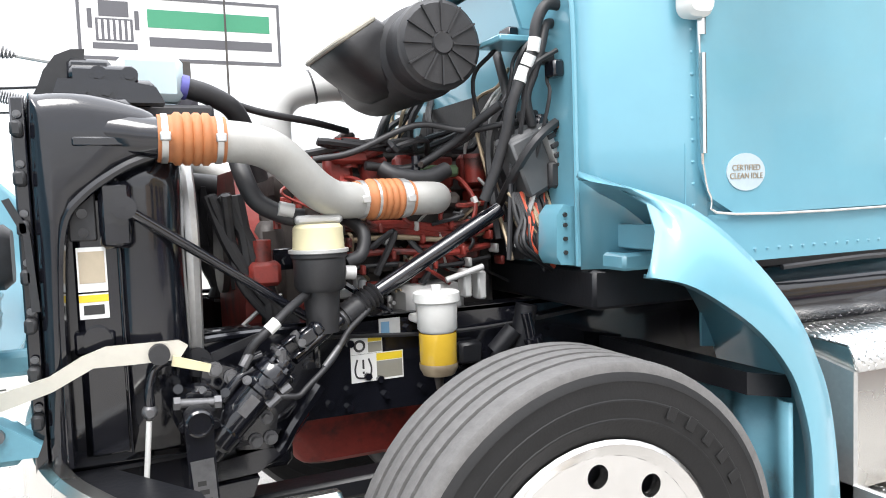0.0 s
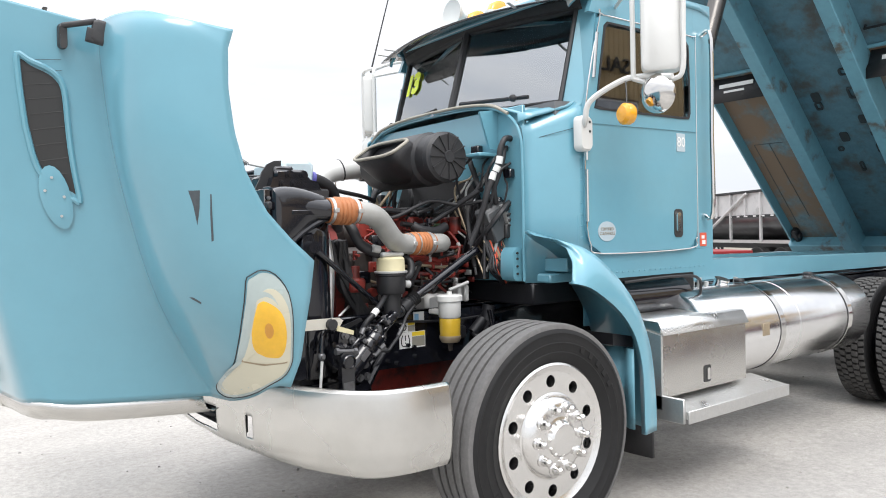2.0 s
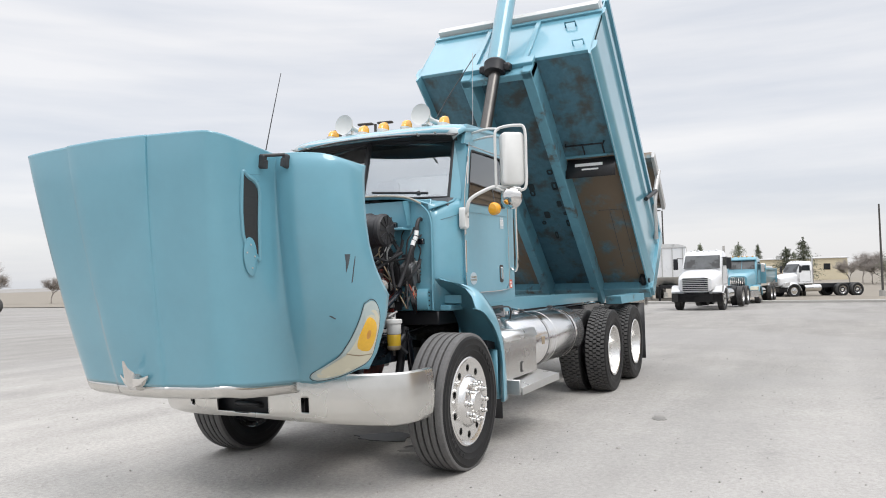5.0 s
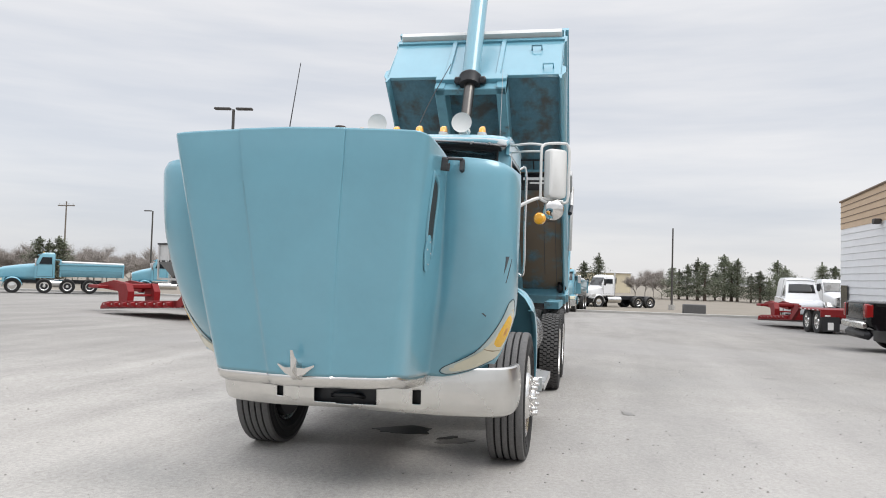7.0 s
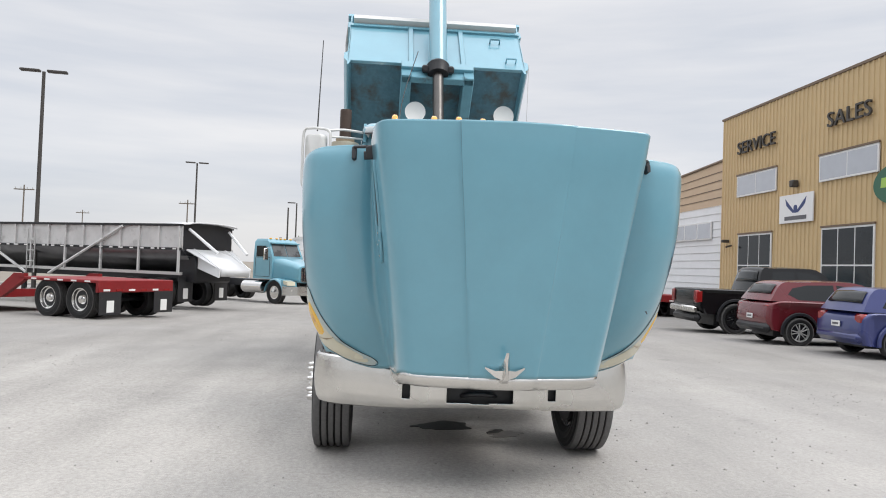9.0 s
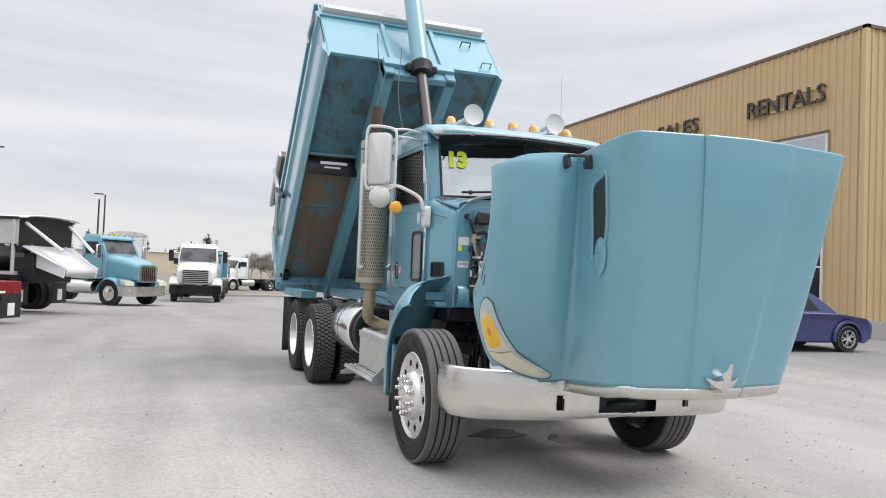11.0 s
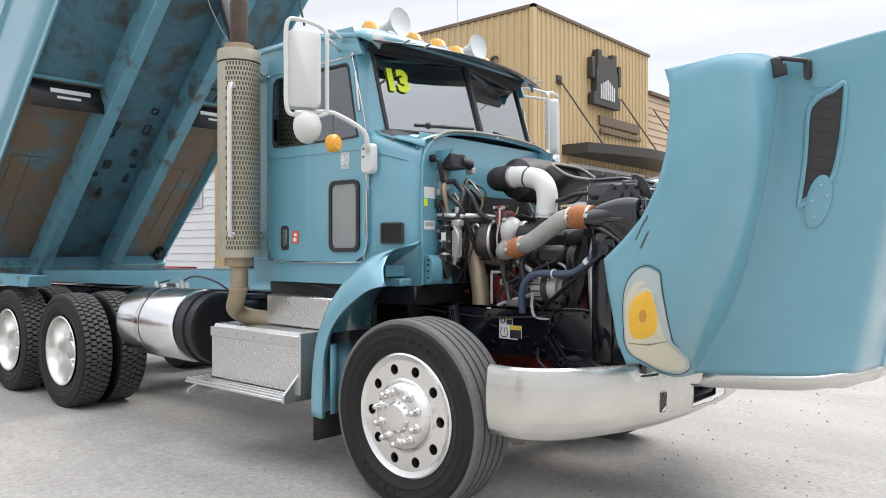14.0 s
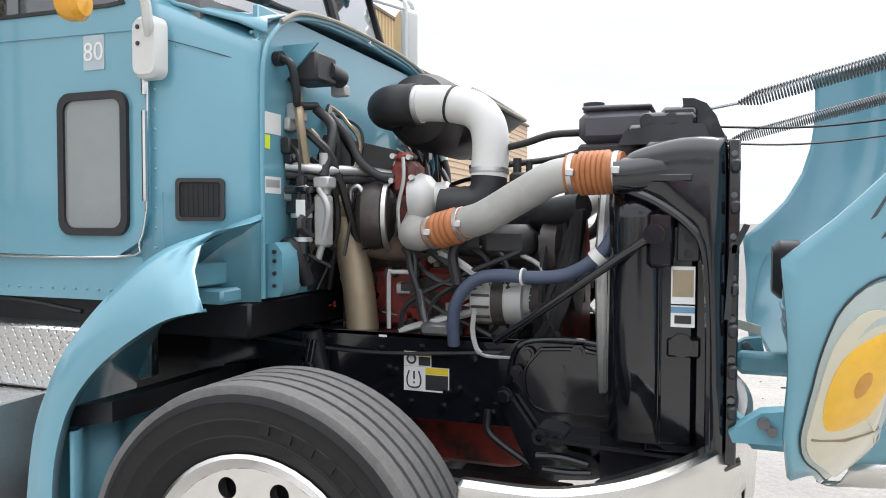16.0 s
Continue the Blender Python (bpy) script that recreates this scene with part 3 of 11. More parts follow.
us = [k / 4 for k in range(49)]
vs_ = [k / 40 for k in range(41)]
half = [[hood_point(u, v) for u in us] for v in vs_]
full = [[mirror_map(p, -1) for p in r[:0:-1]] + r for r in half]
hood = part("hood", Geo().sheet(full), TEAL, truck, "teal tilted hood with moulded fenders", solid=0.012, sharp=60)
# polished strip under the hood
strip_cols = [hood_point(u, 0) for u in [k / 3 for k in range(0, 22)]]
rows = []
for dz, din in ((0.0, 0.006), (-0.03, 0.012), (-0.06, 0.03), (-0.075, 0.06), (-0.07, 0.09)):
    rows.append([p + Vector((din * 0.9, -din * 0.35, dz)) + Vector((-0.008, 0.004, 0.002)) for p in strip_cols])
rows = [[mirror_map(p, -1) for p in r[:0:-1]] + r for r in rows]
part("hood_trim_strip", Geo().sheet(rows), BUMPER_METAL, hood, "dull polished metal strip", solid=0.006)
# emblem: a small winged casting
e = Geo()
e.ring_loft([[(-2.13 + 0.004, y * 0.03, z) for y, z in ((-1, 1.0), (1, 1.0), (0.9, 0.90), (-0.9, 0.90))],
             [(-2.19, y * 0.026, z) for y, z in ((-1, 1.01), (1, 1.01), (0.7, 0.915), (-0.7, 0.915))],
             [(-2.235, y * 0.016, z) for y, z in ((-1, 1.05), (1, 1.05), (0.4, 0.96), (-0.4, 0.96))],
             [(-2.252, y * 0.008, z) for y, z in ((-1, 1.09), (1, 1.09), (0.4, 1.05), (-0.4, 1.05))]])
for s in (-1, 1):
    e.ring_loft([[(-2.15, s * 0.0, 0.995), (-2.21, s * 0.0, 0.985), (-2.20, s * 0.0, 0.925), (-2.14, s * 0.0, 0.915)],
                 [(-2.155, s * 0.06, 0.985), (-2.195, s * 0.06, 0.98), (-2.19, s * 0.06, 0.945), (-2.15, s * 0.06, 0.94)],
                 [(-2.165, s * 0.115, 1.0), (-2.175, s * 0.115, 1.0), (-2.175, s * 0.115, 0.99), (-2.165, s * 0.115, 0.99)]])
part("hood_emblem", e, CHROME, hood, "small chrome winged emblem")
for s in (-1, 1):
    # headlight: amber turn lens above, yellowed lens below, in a cream housing
    lamp = [(10.88, 0.302), (11.08, 0.310), (11.26, 0.300), (11.41, 0.262), (11.47, 0.21), (11.50, 0.165), (11.54, 0.12), (11.57, 0.08), (11.45, 0.038), (10.95, 0.012), (9.9, 0.005), (8.9, 0.010), (8.52, 0.030), (8.72, 0.058), (9.3, 0.082), (9.85, 0.115), (10.22, 0.165), (10.48, 0.225), (10.74, 0.29)]
    lamp = [(p[0], p[1]) for p in smooth_path([(u, v * 10, 0) for u, v in lamp + lamp[:1]], 3)[:-1]]
    lamp = [(u, v / 10 + 0.014 * max(0.0, 1 - v / 1.2)) for u, v in lamp]
    head = part("headlight", hood_patch(lamp, 0.020, 0.03, s), LENS_RIM, hood, "yellowed headlight lens with an amber turn signal", sharp=50)
    bowl = [(11.02 + (u - 11.02) * 0.84, 0.115 + (v - 0.115) * 0.84) for u, v in lamp]
    part("lamp_bowl", hood_patch(bowl, 0.0225, 0.012, s), LENS_CREAM, hood, "cream bowl behind the lens", sharp=50)
    c = (11.45, 0.165)
    seal = [(min(11.9, c[0] + (u - c[0]) * 1.02), v + (v - 0.13) * 0.03) for u, v in lamp]
    loop = [mirror_map(hood_point(u, v) + hood_out(u, v) * 0.009, s) for u, v in seal]
    part("lamp_seal", Geo().tube(loop + loop[:1], 0.002, 6, sm=False, caps=False), STICKER_DARK, hood, "dark rubber lamp seal")
    amber = [(10.78, 0.262), (10.91, 0.268), (11.08, 0.256), (11.20, 0.238), (11.27, 0.214), (11.31, 0.174), (11.26, 0.138), (11.12, 0.127), (10.78, 0.137), (10.54, 0.156), (10.49, 0.178), (10.55, 0.206), (10.66, 0.236)]
    amber = [(p[0], p[1] / 10) for p in smooth_path([(u, v * 10, 0) for u, v in amber + amber[:1]], 3)[:-1]]
    amber = [(u, v - 0.014) for u, v in amber]
    bulb = [(10.90 + 0.10 * math.cos(a), 0.189 + 0.018 * math.sin(a)) for a in [2 * math.pi * k / 12 for k in range(12)]]
    part("bulb_mark", hood_patch(bulb, 0.029, 0.004, s, 2), AMBER_DARK, hood, "brown bulb behind the amber lens")
    part("turn_lens", hood_patch(amber, 0.0275, 0.016, s), TURN_LENS, hood, "amber turn signal lens", sharp=50)
    groove = [(11.40, 0.094), (10.7, 0.106), (10.16, 0.128), (10.14, 0.125), (10.7, 0.1025), (11.40, 0.090)]
    part("lamp_groove", hood_patch(groove, 0.024, 0.006, s), RUST_PIPE, hood, "brown seam of the lamp lens")
    # side vent with a raised rim, and the oval plate below it
    rim = [(5.31, 0.60), (5.32, 0.70), (5.35, 0.755), (5.48, 0.74), (5.76, 0.715), (5.92, 0.675), (5.96, 0.58), (5.97, 0.46), (5.86, 0.455), (5.60, 0.475), (5.38, 0.52)]
    rim = [(p[0], p[1] / 10) for p in smooth_path([(u, v * 10, 0) for u, v in rim + rim[:1]], 4)[:-1]]
    loop = [mirror_map(hood_point(u, v) + hood_out(u, v) * 0.008, s) for u, v in rim]
    part("vent_rim", Geo().tube(loop + loop[:1], 0.011, 8, sm=False, caps=False), TEAL, hood, "moulded teal vent rim")
    vent = part("vent_mesh", hood_patch(rim, 0.0085, 0.012, s), STICKER_DARK, hood, "black mesh hood vent")
    for k in range(9):
        v0 = 0.50 + 0.03 * k
        q0, q1 = (hood_point(uu, v0 + 0.01 * j) + hood_out(uu, v0) * 0.0095 for j, uu in enumerate((5.36, 5.90)))
        part("mesh_wire", Geo().cyl(mirror_map(q0, s), mirror_map(q1, s), 0.0007, n=5), STICKER_DARK, vent)
    plate = [(5.57 + 0.25 * math.cos(a), 0.462 + 0.062 * math.sin(a)) for a in [2 * math.pi * k / 20 for k in range(20)]]
    pl = part("vent_plate", hood_patch(plate, 0.021, 0.012, s), TEAL, hood, "teal oval cover plate with small bolts")
    for uu, vv in ((5.42, 0.474), (5.70, 0.462), (5.57, 0.500), (5.58, 0.425)):
        q, w = hood_point(uu, vv), hood_out(uu, vv)
        part("bolt", Geo().cyl(mirror_map(q + w * 0.018, s), mirror_map(q + w * 0.025, s), 0.005, n=8), GALV, pl)
    # rubber hold-down latch across the fender valley: two pads and a rod
    ends = []
    level = hood_point(6.2, 0.86).z
    for uu in (5.95, 8.5):
        vv = min((abs(hood_point(uu, 0.70 + 0.005 * k).z - level), 0.70 + 0.005 * k) for k in range(60))[1]
        q, w = hood_point(uu, vv), hood_out(uu, vv)
        up = (Vector((0, 0, 1)) - w * w.z).normalized()
        sd = w.cross(up)
        rings = [[mirror_map(q + w * h + up * (b_ * k - 0.012) + sd * a * k, s) for a, b_ in rounded(0.030, 0.085, 0.014)] for h, k in ((-0.01, 1.0), (0.028, 1.0), (0.042, 0.8))]
        part("latch_pad", Geo().ring_loft(rings), PLASTIC, hood, "black moulded rubber latch pad")
        part("latch_pad_rib", Geo().ring_loft([[mirror_map(q + w * h + up * (b_ - 0.03) + sd * a, s) for a, b_ in rounded(0.02, 0.05, 0.008)] for h in (0.03, 0.056)]), PLASTIC, hood)
        ends.append(mirror_map(q + w * 0.034 + up * 0.022, s))
    part("latch_rod", Geo().cyl(ends[0], ends[1], 0.010, n=10), PLASTIC, hood, "black latch rod")
    # bare spots on the fender paint
    scars = ([(10.42, 0.462), (10.66, 0.462), (10.50, 0.43), (10.32, 0.40), (10.40, 0.435)], [(10.84, 0.455), (10.87, 0.455), (10.70, 0.42), (10.50, 0.372), (10.45, 0.370), (10.66, 0.42)], [(9.52, 0.262), (9.60, 0.262), (9.74, 0.252), (9.72, 0.248), (9.60, 0.256)]) if s < 0 else ([(11.70, 0.425), (11.80, 0.432), (11.72, 0.405), (11.60, 0.372), (11.58, 0.376), (11.66, 0.40)], [(11.42, 0.395), (11.46, 0.39), (11.38, 0.352), (11.35, 0.355)])
    for sc in scars:
        part("paint_scar", hood_patch(sc, 0.0085, 0.006, s, 2), SCAR, hood, "bare dark scar in the paint")

# front bumper
BUMPER_RIGHT = [(-0.555, 1.165), (-0.74, 1.165), (-0.86, 1.105), (-0.965, 1.0), (-1.05, 0.86), (-1.135, 0.68), (-1.19, 0.5), (-1.23, 0.25), (-1.245, 0.0)]
BUMPER_LEFT = [(-0.60, 1.18), (-0.79, 1.172), (-0.93, 1.125), (-1.04, 1.0), (-1.115, 0.85), (-1.175, 0.65), (-1.20, 0.5), (-1.235, 0.25)]
line = smooth_path([*[(x, y, 0) for x, y in BUMPER_RIGHT], *[(x, -y, 0) for x, y in BUMPER_LEFT[::-1]]], 5)


def bumper_row(inset, z, dip=0.0):
    out = []
    for p in line:
        n = Vector((-1, 0, 0)).lerp(Vector((0, 1 if p.y > 0 else -1, 0)), min(1, max(0, (abs(p.y) - 0.8) / 0.35)))
        out.append(Vector((p.x, p.y, 0)) - n.normalized() * inset + Vector((0, 0, z + dip * max(0, 1 - abs(p.y) / 1.1))))
    return out


b = Geo()
outer = [bumper_row(i, z, d) for i, z, d in ((0.055, 0.89, 0.0), (0.02, 0.895, 0), (0.004, 0.885, 0), (0.0, 0.865, 0), (-0.008, 0.80, 0), (-0.012, 0.72, 0), (-0.008, 0.64, 0.0), (0.004, 0.58, 0.03), (0.02, 0.552, 0.04), (0.05, 0.54, 0.05))]


def in_hole(p):
    ay = abs(p.y)
    return (0.485 < ay < 0.545 and 0.645 < p.z < 0.735) or (ay < 0.235 and 0.62 < p.z < 0.735)


fine = []
for i in range(len(outer) - 1):
    for k in range(4):
        fine.append([a.lerp(c, k / 4) for a, c in zip(outer[i], outer[i + 1])])
fine.append(outer[-1])
fine = [smooth_path(r, 3) for r in fine]
g = Geo()
n = len(fine[0])
g.v = [p for r in fine for p in r]
for i in range(len(fine) - 1):
    for j in range(n - 1):
        quad = (i * n + j, i * n + j + 1, (i + 1) * n + j + 1, (i + 1) * n + j)
        if not in_hole(sum((g.v[q] for q in quad), Vector()) / 4):
            g.f.append(quad)
bumper = part("bumper", g, BUMPER_METAL, truck, "wide polished metal front bumper, slightly dented", solid=-0.006, sharp=30)
part("bumper_backing", Geo().box(-1.17, -1.12, -0.30, 0.30, 0.60, 0.76, 0.01).box(-1.15, -1.10, 0.46, 0.57, 0.62, 0.76, 0.01).box(-1.15, -1.10, -0.57, -0.46, 0.62, 0.76, 0.01), FRAME_BLACK, bumper)
part("tow_eye", Geo().tube([(-1.16, -0.12, 0.66), (-1.22, -0.06, 0.68), (-1.22, 0.06, 0.68), (-1.16, 0.12, 0.66)], 0.018, 8), FRAME_BLACK, bumper)

# chassis
for s in (-1, 1):
    rails = Geo()
    rails.prism([(-1.08, 0.80), (-1.08, 1.0), (-0.86, 1.128), (0.9, 1.125), (2.0, 1.10), (7.0, 1.06), (7.0, 0.80), (0.9, 0.80), (0.4, 0.83), (-0.6, 0.84)], "y", s * 0.455, s * 0.425)
    rails.box(-0.86, 1.2, s * 0.455, s * 0.36, 1.112, 1.124).box(1.2, 7.0, s * 0.455, s * 0.36, 1.05, 1.062).box(0.4, 7.0, s * 0.455, s * 0.36, 0.81, 0.822)
    part("frame_rail", rails, BLACK, truck, "black steel chassis rail")
for x in (-0.95, 0.95, 2.2, 3.4, 4.4, 5.05, 5.7, 6.8):
    part("cross_member", Geo().box(x - 0.05, x + 0.05, -0.425, 0.425, 0.82, 1.04, 0.01), FRAME_BLACK, truck)
g = Geo()
g.tube([(0, -1.0, 0.53), (0, -0.75, 0.50), (0, -0.45, 0.44), (0, 0, 0.43), (0, 0.45, 0.44), (0, 0.75, 0.50), (0, 1.0, 0.53)], 0.065, 10)
for s in (-1, 1):
    g.box(-0.7, 0.85, s * 0.40, s * 0.50, 0.60, 0.66, 0.01).box(-0.09, 0.09, s * 0.37, s * 0.53, 0.48, 0.64, 0.01)
    g.cyl((0.12, s * 0.47, 0.6), (0.22, s * 0.50, 1.12), 0.035)
part("front_axle", g, FRAME_BLACK, truck, "black front axle beam with leaf springs")
g = Geo()
for x in (4.40, 5.71):
    g.cyl((x, -0.95, 0.54), (x, 0.95, 0.54), 0.085, n=14).ball((x, 0, 0.56), 0.24, 14, 10)
g.box(4.1, 6.0, -0.52, -0.42, 0.6, 0.7, 0.02).box(4.1, 6.0, 0.42, 0.52, 0.6, 0.7, 0.02)
g.cyl((0.8, 0, 0.8), (4.2, 0, 0.62), 0.06, n=10)
part("rear_axles", g, FRAME_BLACK, truck, "black tandem rear axles")
for s in (-1, 1):
    g = Geo()
    g.prism([(2.0, 1.30), (6.75, 1.22), (6.75, 1.09), (2.0, 1.13)], "y", s * 0.46, s * 0.36)
    g.box(1.78, 2.6, s * 0.47, s * 0.34, 1.13, 1.29, 0.01)
    part("bed_subframe_rail", g, TEAL, truck, "teal bed subframe rail")
for s in (-1, 1):
    part("rear_fender_plate", Geo().prism([(5.1, 1.205), (6.7, 1.205), (6.75, 1.10), (5.15, 1.10)], "y", s * 1.22, s * 1.0), TEAL_WORN, truck)


# wheels
def tyre_geo(r, w, rim_r, drive):
    """The carcass with its side walls, and the tread that lies on it."""
    h = w / 2
    side = [(rim_r, -h * 0.74), (rim_r + 0.025, -h * 0.86)]
    for rr in (rim_r + 0.06, rim_r + 0.105, rim_r + 0.15):
        if rr < r - 0.075:
            k = -h * (0.94 + 0.05 * min(1, (rr - rim_r - 0.05) / 0.06))
            side += [(rr - 0.004, k), (rr - 0.002, k - 0.0016), (rr + 0.002, k - 0.0016), (rr + 0.004, k)]
    side += [(r - 0.07, -h * 0.985), (r - 0.05, -h * 0.97), (r - 0.046, -h * 0.985), (r - 0.038, -h * 0.965)] + ([(r - 0.026, -h * 0.945), (r - 0.016, -h * 0.905), (r - 0.013, -h * 0.87)] if drive else [(r - 0.022, -h * 0.90)])
    base = [(r - 0.024, -h * 0.86), (r - 0.024, h * 0.86)]
    g = Geo().lathe(side + base + [(a, -c) for a, c in side[::-1]], (0, 0, 0), (0, 1, 0), 72, False)
    tread = Geo()
    if drive:
        count = 58
        for k in range(count):
            for row, (y0, y1) in enumerate(((-0.86, -0.56), (-0.50, -0.20), (-0.14, 0.14), (0.20, 0.50), (0.56, 0.86))):
                a0 = 2 * math.pi * (k + (0.5 if row % 2 else 0.0)) / count
                a1 = a0 + 2 * math.pi / count * 0.70
                am = (a0 + a1) / 2
                ring = []
                drop = 0.009 if row in (0, 4) else 0.0
                for rad, q in ((r - 0.034, 1.0), (r - 0.003 - drop, 0.98), (r - drop, 0.86)):
                    pts = [(a0, y0), (am + 0.014, y0 - (y1 - y0) * 0.12), (a1, y0), (a1, y1), (am - 0.014, y1 + (y1 - y0) * 0.12), (a0, y1)]
                    slant = 0.020 if row in (0, 2) else -0.020
                    ring.append([(rad * math.cos(am + (a - am) * q + slant * (y - (y0 + y1) / 2) * 2), ((y0 + y1) / 2 + (y - (y0 + y1) / 2) * q) * h, rad * math.sin(am + (a - am) * q + slant * (y - (y0 + y1) / 2) * 2)) for a, y in pts])
                tread.ring_loft(ring)
    else:
        for c0, c1 in ((-0.92, -0.575), (-0.475, -0.225), (-0.125, 0.125), (0.225, 0.475), (0.575, 0.92)):
            d0, d1 = (0.012 if c0 < -0.9 else 0.002), (0.012 if c1 > 0.9 else 0.002)
            tread.lathe([(r - 0.03, h * c0), (r - d0, h * c0), (r - d0 * 0.4, h * (c0 + 0.03)), (r, h * (c0 + c1) / 2), (r - d1 * 0.4, h * (c1 - 0.03)), (r - d1, h * c1), (r - 0.03, h * c1)], (0, 0, 0), (0, 1, 0), 72, False)
    return g, tread


def disc_with_holes(r_in, r_out, y, count, hole_r, hole_c, thick):
    """A ring with round holes, built as wedges; faces -y."""
    g = Geo()
    per = 16
    for k in range(count):
        a = 2 * math.pi * k / count
        half_w = math.pi / count
        outer_loop, inner_loop = [], []
        for j in range(per):
            t = 2 * math.pi * j / per
            inner_loop.append((hole_c + hole_r * math.cos(t), hole_r * math.sin(t)))
            ca, sa = math.cos(t), math.sin(t)
            m = max(abs(ca), abs(sa))
            ca, sa = ca / m, sa / m
            rr = hole_c + (r_out - hole_c) * ca if ca > 0 else hole_c + (hole_c - r_in) * ca
            outer_loop.append((rr, sa * half_w))
        o3 = [(rr * math.cos(a + w), y, rr * math.sin(a + w)) for rr, w in outer_loop]
        i3 = [(rr * math.cos(a) - tt * math.sin(a), y, rr * math.sin(a) + tt * math.cos(a)) for rr, tt in inner_loop]
        i4 = [(p[0], y + thick, p[2]) for p in i3]
        g.ring_loft([o3, i3, i4], True, False)
    return g


# front rim, outer side towards -y, hub face proud of the tyre
FR, FW, FRIM = 0.531, 0.31, 0.335
_c, _t = tyre_geo(FR, FW, FRIM, False)
front_tyre, front_tread = _c.mesh("front_tyre", RUBBER), _t.mesh("front_tread", TYRE_TREAD)
g = Geo()
g.lathe([(0.335, -0.118), (0.345, -0.128), (0.335, -0.134), (0.322, -0.126), (0.305, -0.118)], (0, 0, 0), (0, 1, 0), 48, False)
d = disc_with_holes(0.205, 0.305, -0.118, 10, 0.029, 0.258, 0.03)
g.add(d.v, d.f)
g.lathe([(0.205, -0.118), (0.198, -0.122), (0.188, -0.142), (0.172, -0.160), (0.150, -0.170), (0.10, -0.172)], (0, 0, 0), (0, 1, 0), 48, False)
g.lathe([(0.10, -0.172), (0.088, -0.176), (0.082, -0.192), (0.07, -0.202), (0.03, -0.206), (0.0, -0.206)], (0, 0, 0), (0, 1, 0), 32, False)
g.lathe([(0.335, 0.12), (0.30, 0.10), (0.29, -0.08)], (0, 0, 0), (0, 1, 0), 48, False)
front_rim = g.mesh("front_rim", RIM_ALU, 30)
g = Geo().lathe([(0.027, -0.160), (0.028, -0.172), (0.020, -0.178), (0.021, -0.196), (0.016, -0.205), (0.017, -0.216), (0.010, -0.226), (0.0, -0.228)], (0, 0, 0), (0, 1, 0), 12, False)
nut_cover = g.mesh("nut_cover", CHROME)
g = Geo().cyl((0, -0.06, 0), (0, 0.14, 0), 0.29, n=24)
front_drum = g.mesh("brake_drum", FRAME_BLACK)
sidewall_mark = Geo().box(-0.014, 0.014, -0.1553, -0.150, 0.412, 0.445, 0.001).mesh("sidewall_mark", RUBBER)


def front_wheel(s):
    w = new("front_wheel")
    w.parent = truck
    w.matrix_basis = pose(0, s * 1.06, FR + 0.030, 0, 18 if s < 0 else 0, 0 if s < 0 else 180)
    tagged(w, "front wheel with ribbed tyre and polished ten-hole rim")
    for nm, me in (("tyre", front_tyre), ("rim", front_rim), ("brake_drum", front_drum)):
        ob = part(nm, me, None, w)
        if nm == "tyre":
            part("tread", front_tread, None, w, "dusty grey ribbed tread")
    for k in range(10):
        part("sidewall_mark", sidewall_mark, None, w, at=pose(0, 0, 0, 0, (8 if k < 5 else 188) + 9 * (k % 5), 0))
    for k in range(10):
        a = 2 * math.pi * (k + 0.5) / 10
        part("nut_cover", nut_cover, None, w, at=pose(0.143 * math.cos(a), 0, 0.143 * math.sin(a)))


front_wheel(-1)
front_wheel(1)
RR, RW = 0.535, 0.27
_c, _t = tyre_geo(RR, RW, 0.315, True)
rear_tyre, rear_tread = _c.mesh("rear_tyre", RUBBER), _t.mesh("rear_tread", DRIVE_TREAD)
g = Geo()
g.lathe([(0.315, -0.118), (0.325, -0.126), (0.318, -0.132), (0.30, -0.124), (0.287, -0.10), (0.275, 0.02), (0.262, 0.06)], (0, 0, 0), (0, 1, 0), 48, False)
d = disc_with_holes(0.165, 0.262, 0.06, 10, 0.026, 0.218, 0.02)
g.add(d.v, d.f)
g.lathe([(0.165, 0.06), (0.16, 0.05), (0.13, 0.045)], (0, 0, 0), (0, 1, 0), 40, False)
g.lathe([(0.315, 0.12), (0.30, 0.11), (0.28, 0.07)], (0, 0, 0), (0, 1, 0), 48, False)
rear_rim = g.mesh("rear_rim", RIM_ALU, 30)
g = Geo().lathe([(0.13, 0.045), (0.11, 0.03), (0.10, -0.03), (0.085, -0.045), (0.0, -0.048)], (0, 0, 0), (0, 1, 0), 28, False)
for k in range(10):
    a = 2 * math.pi * (k + 0.5) / 10
    g.cyl((0.143 * math.cos(a), 0.055, 0.143 * math.sin(a)), (0.143 * math.cos(a), 0.01, 0.143 * math.sin(a)), 0.016, 0.01, n=7)
rear_hub = g.mesh("rear_hub", CHROME)
for x in (4.40, 5.71):
    for s in (-1, 1):
        w = new("rear_dual_wheel")
        w.parent = truck
        w.matrix_basis = pose(x, s * 1.085 if s > 0 else -1.15, RR - 0.006, 0, 0, 0 if s < 0 else 180)
        tagged(w, "dual rear wheel with lugged drive tyres and polished rim")
        part("tread", rear_tread, None, w, "dusty lugged tread")
        part("tyre", rear_tyre, None, w)
        part("tread", rear_tread, None, w, "dusty lugged tread", at=pose(0, 0.33, 0, 0, 4, 0))
        part("tyre", rear_tyre, None, w, at=pose(0, 0.33, 0, 0, 4, 0))
        part("rim", rear_rim, None, w)
        part("hub", rear_hub, None, w)
        part("brake_drum", Geo().cyl((0, 0.10, 0), (0, 0.55, 0), 0.27, n=20), FRAME_BLACK, w)
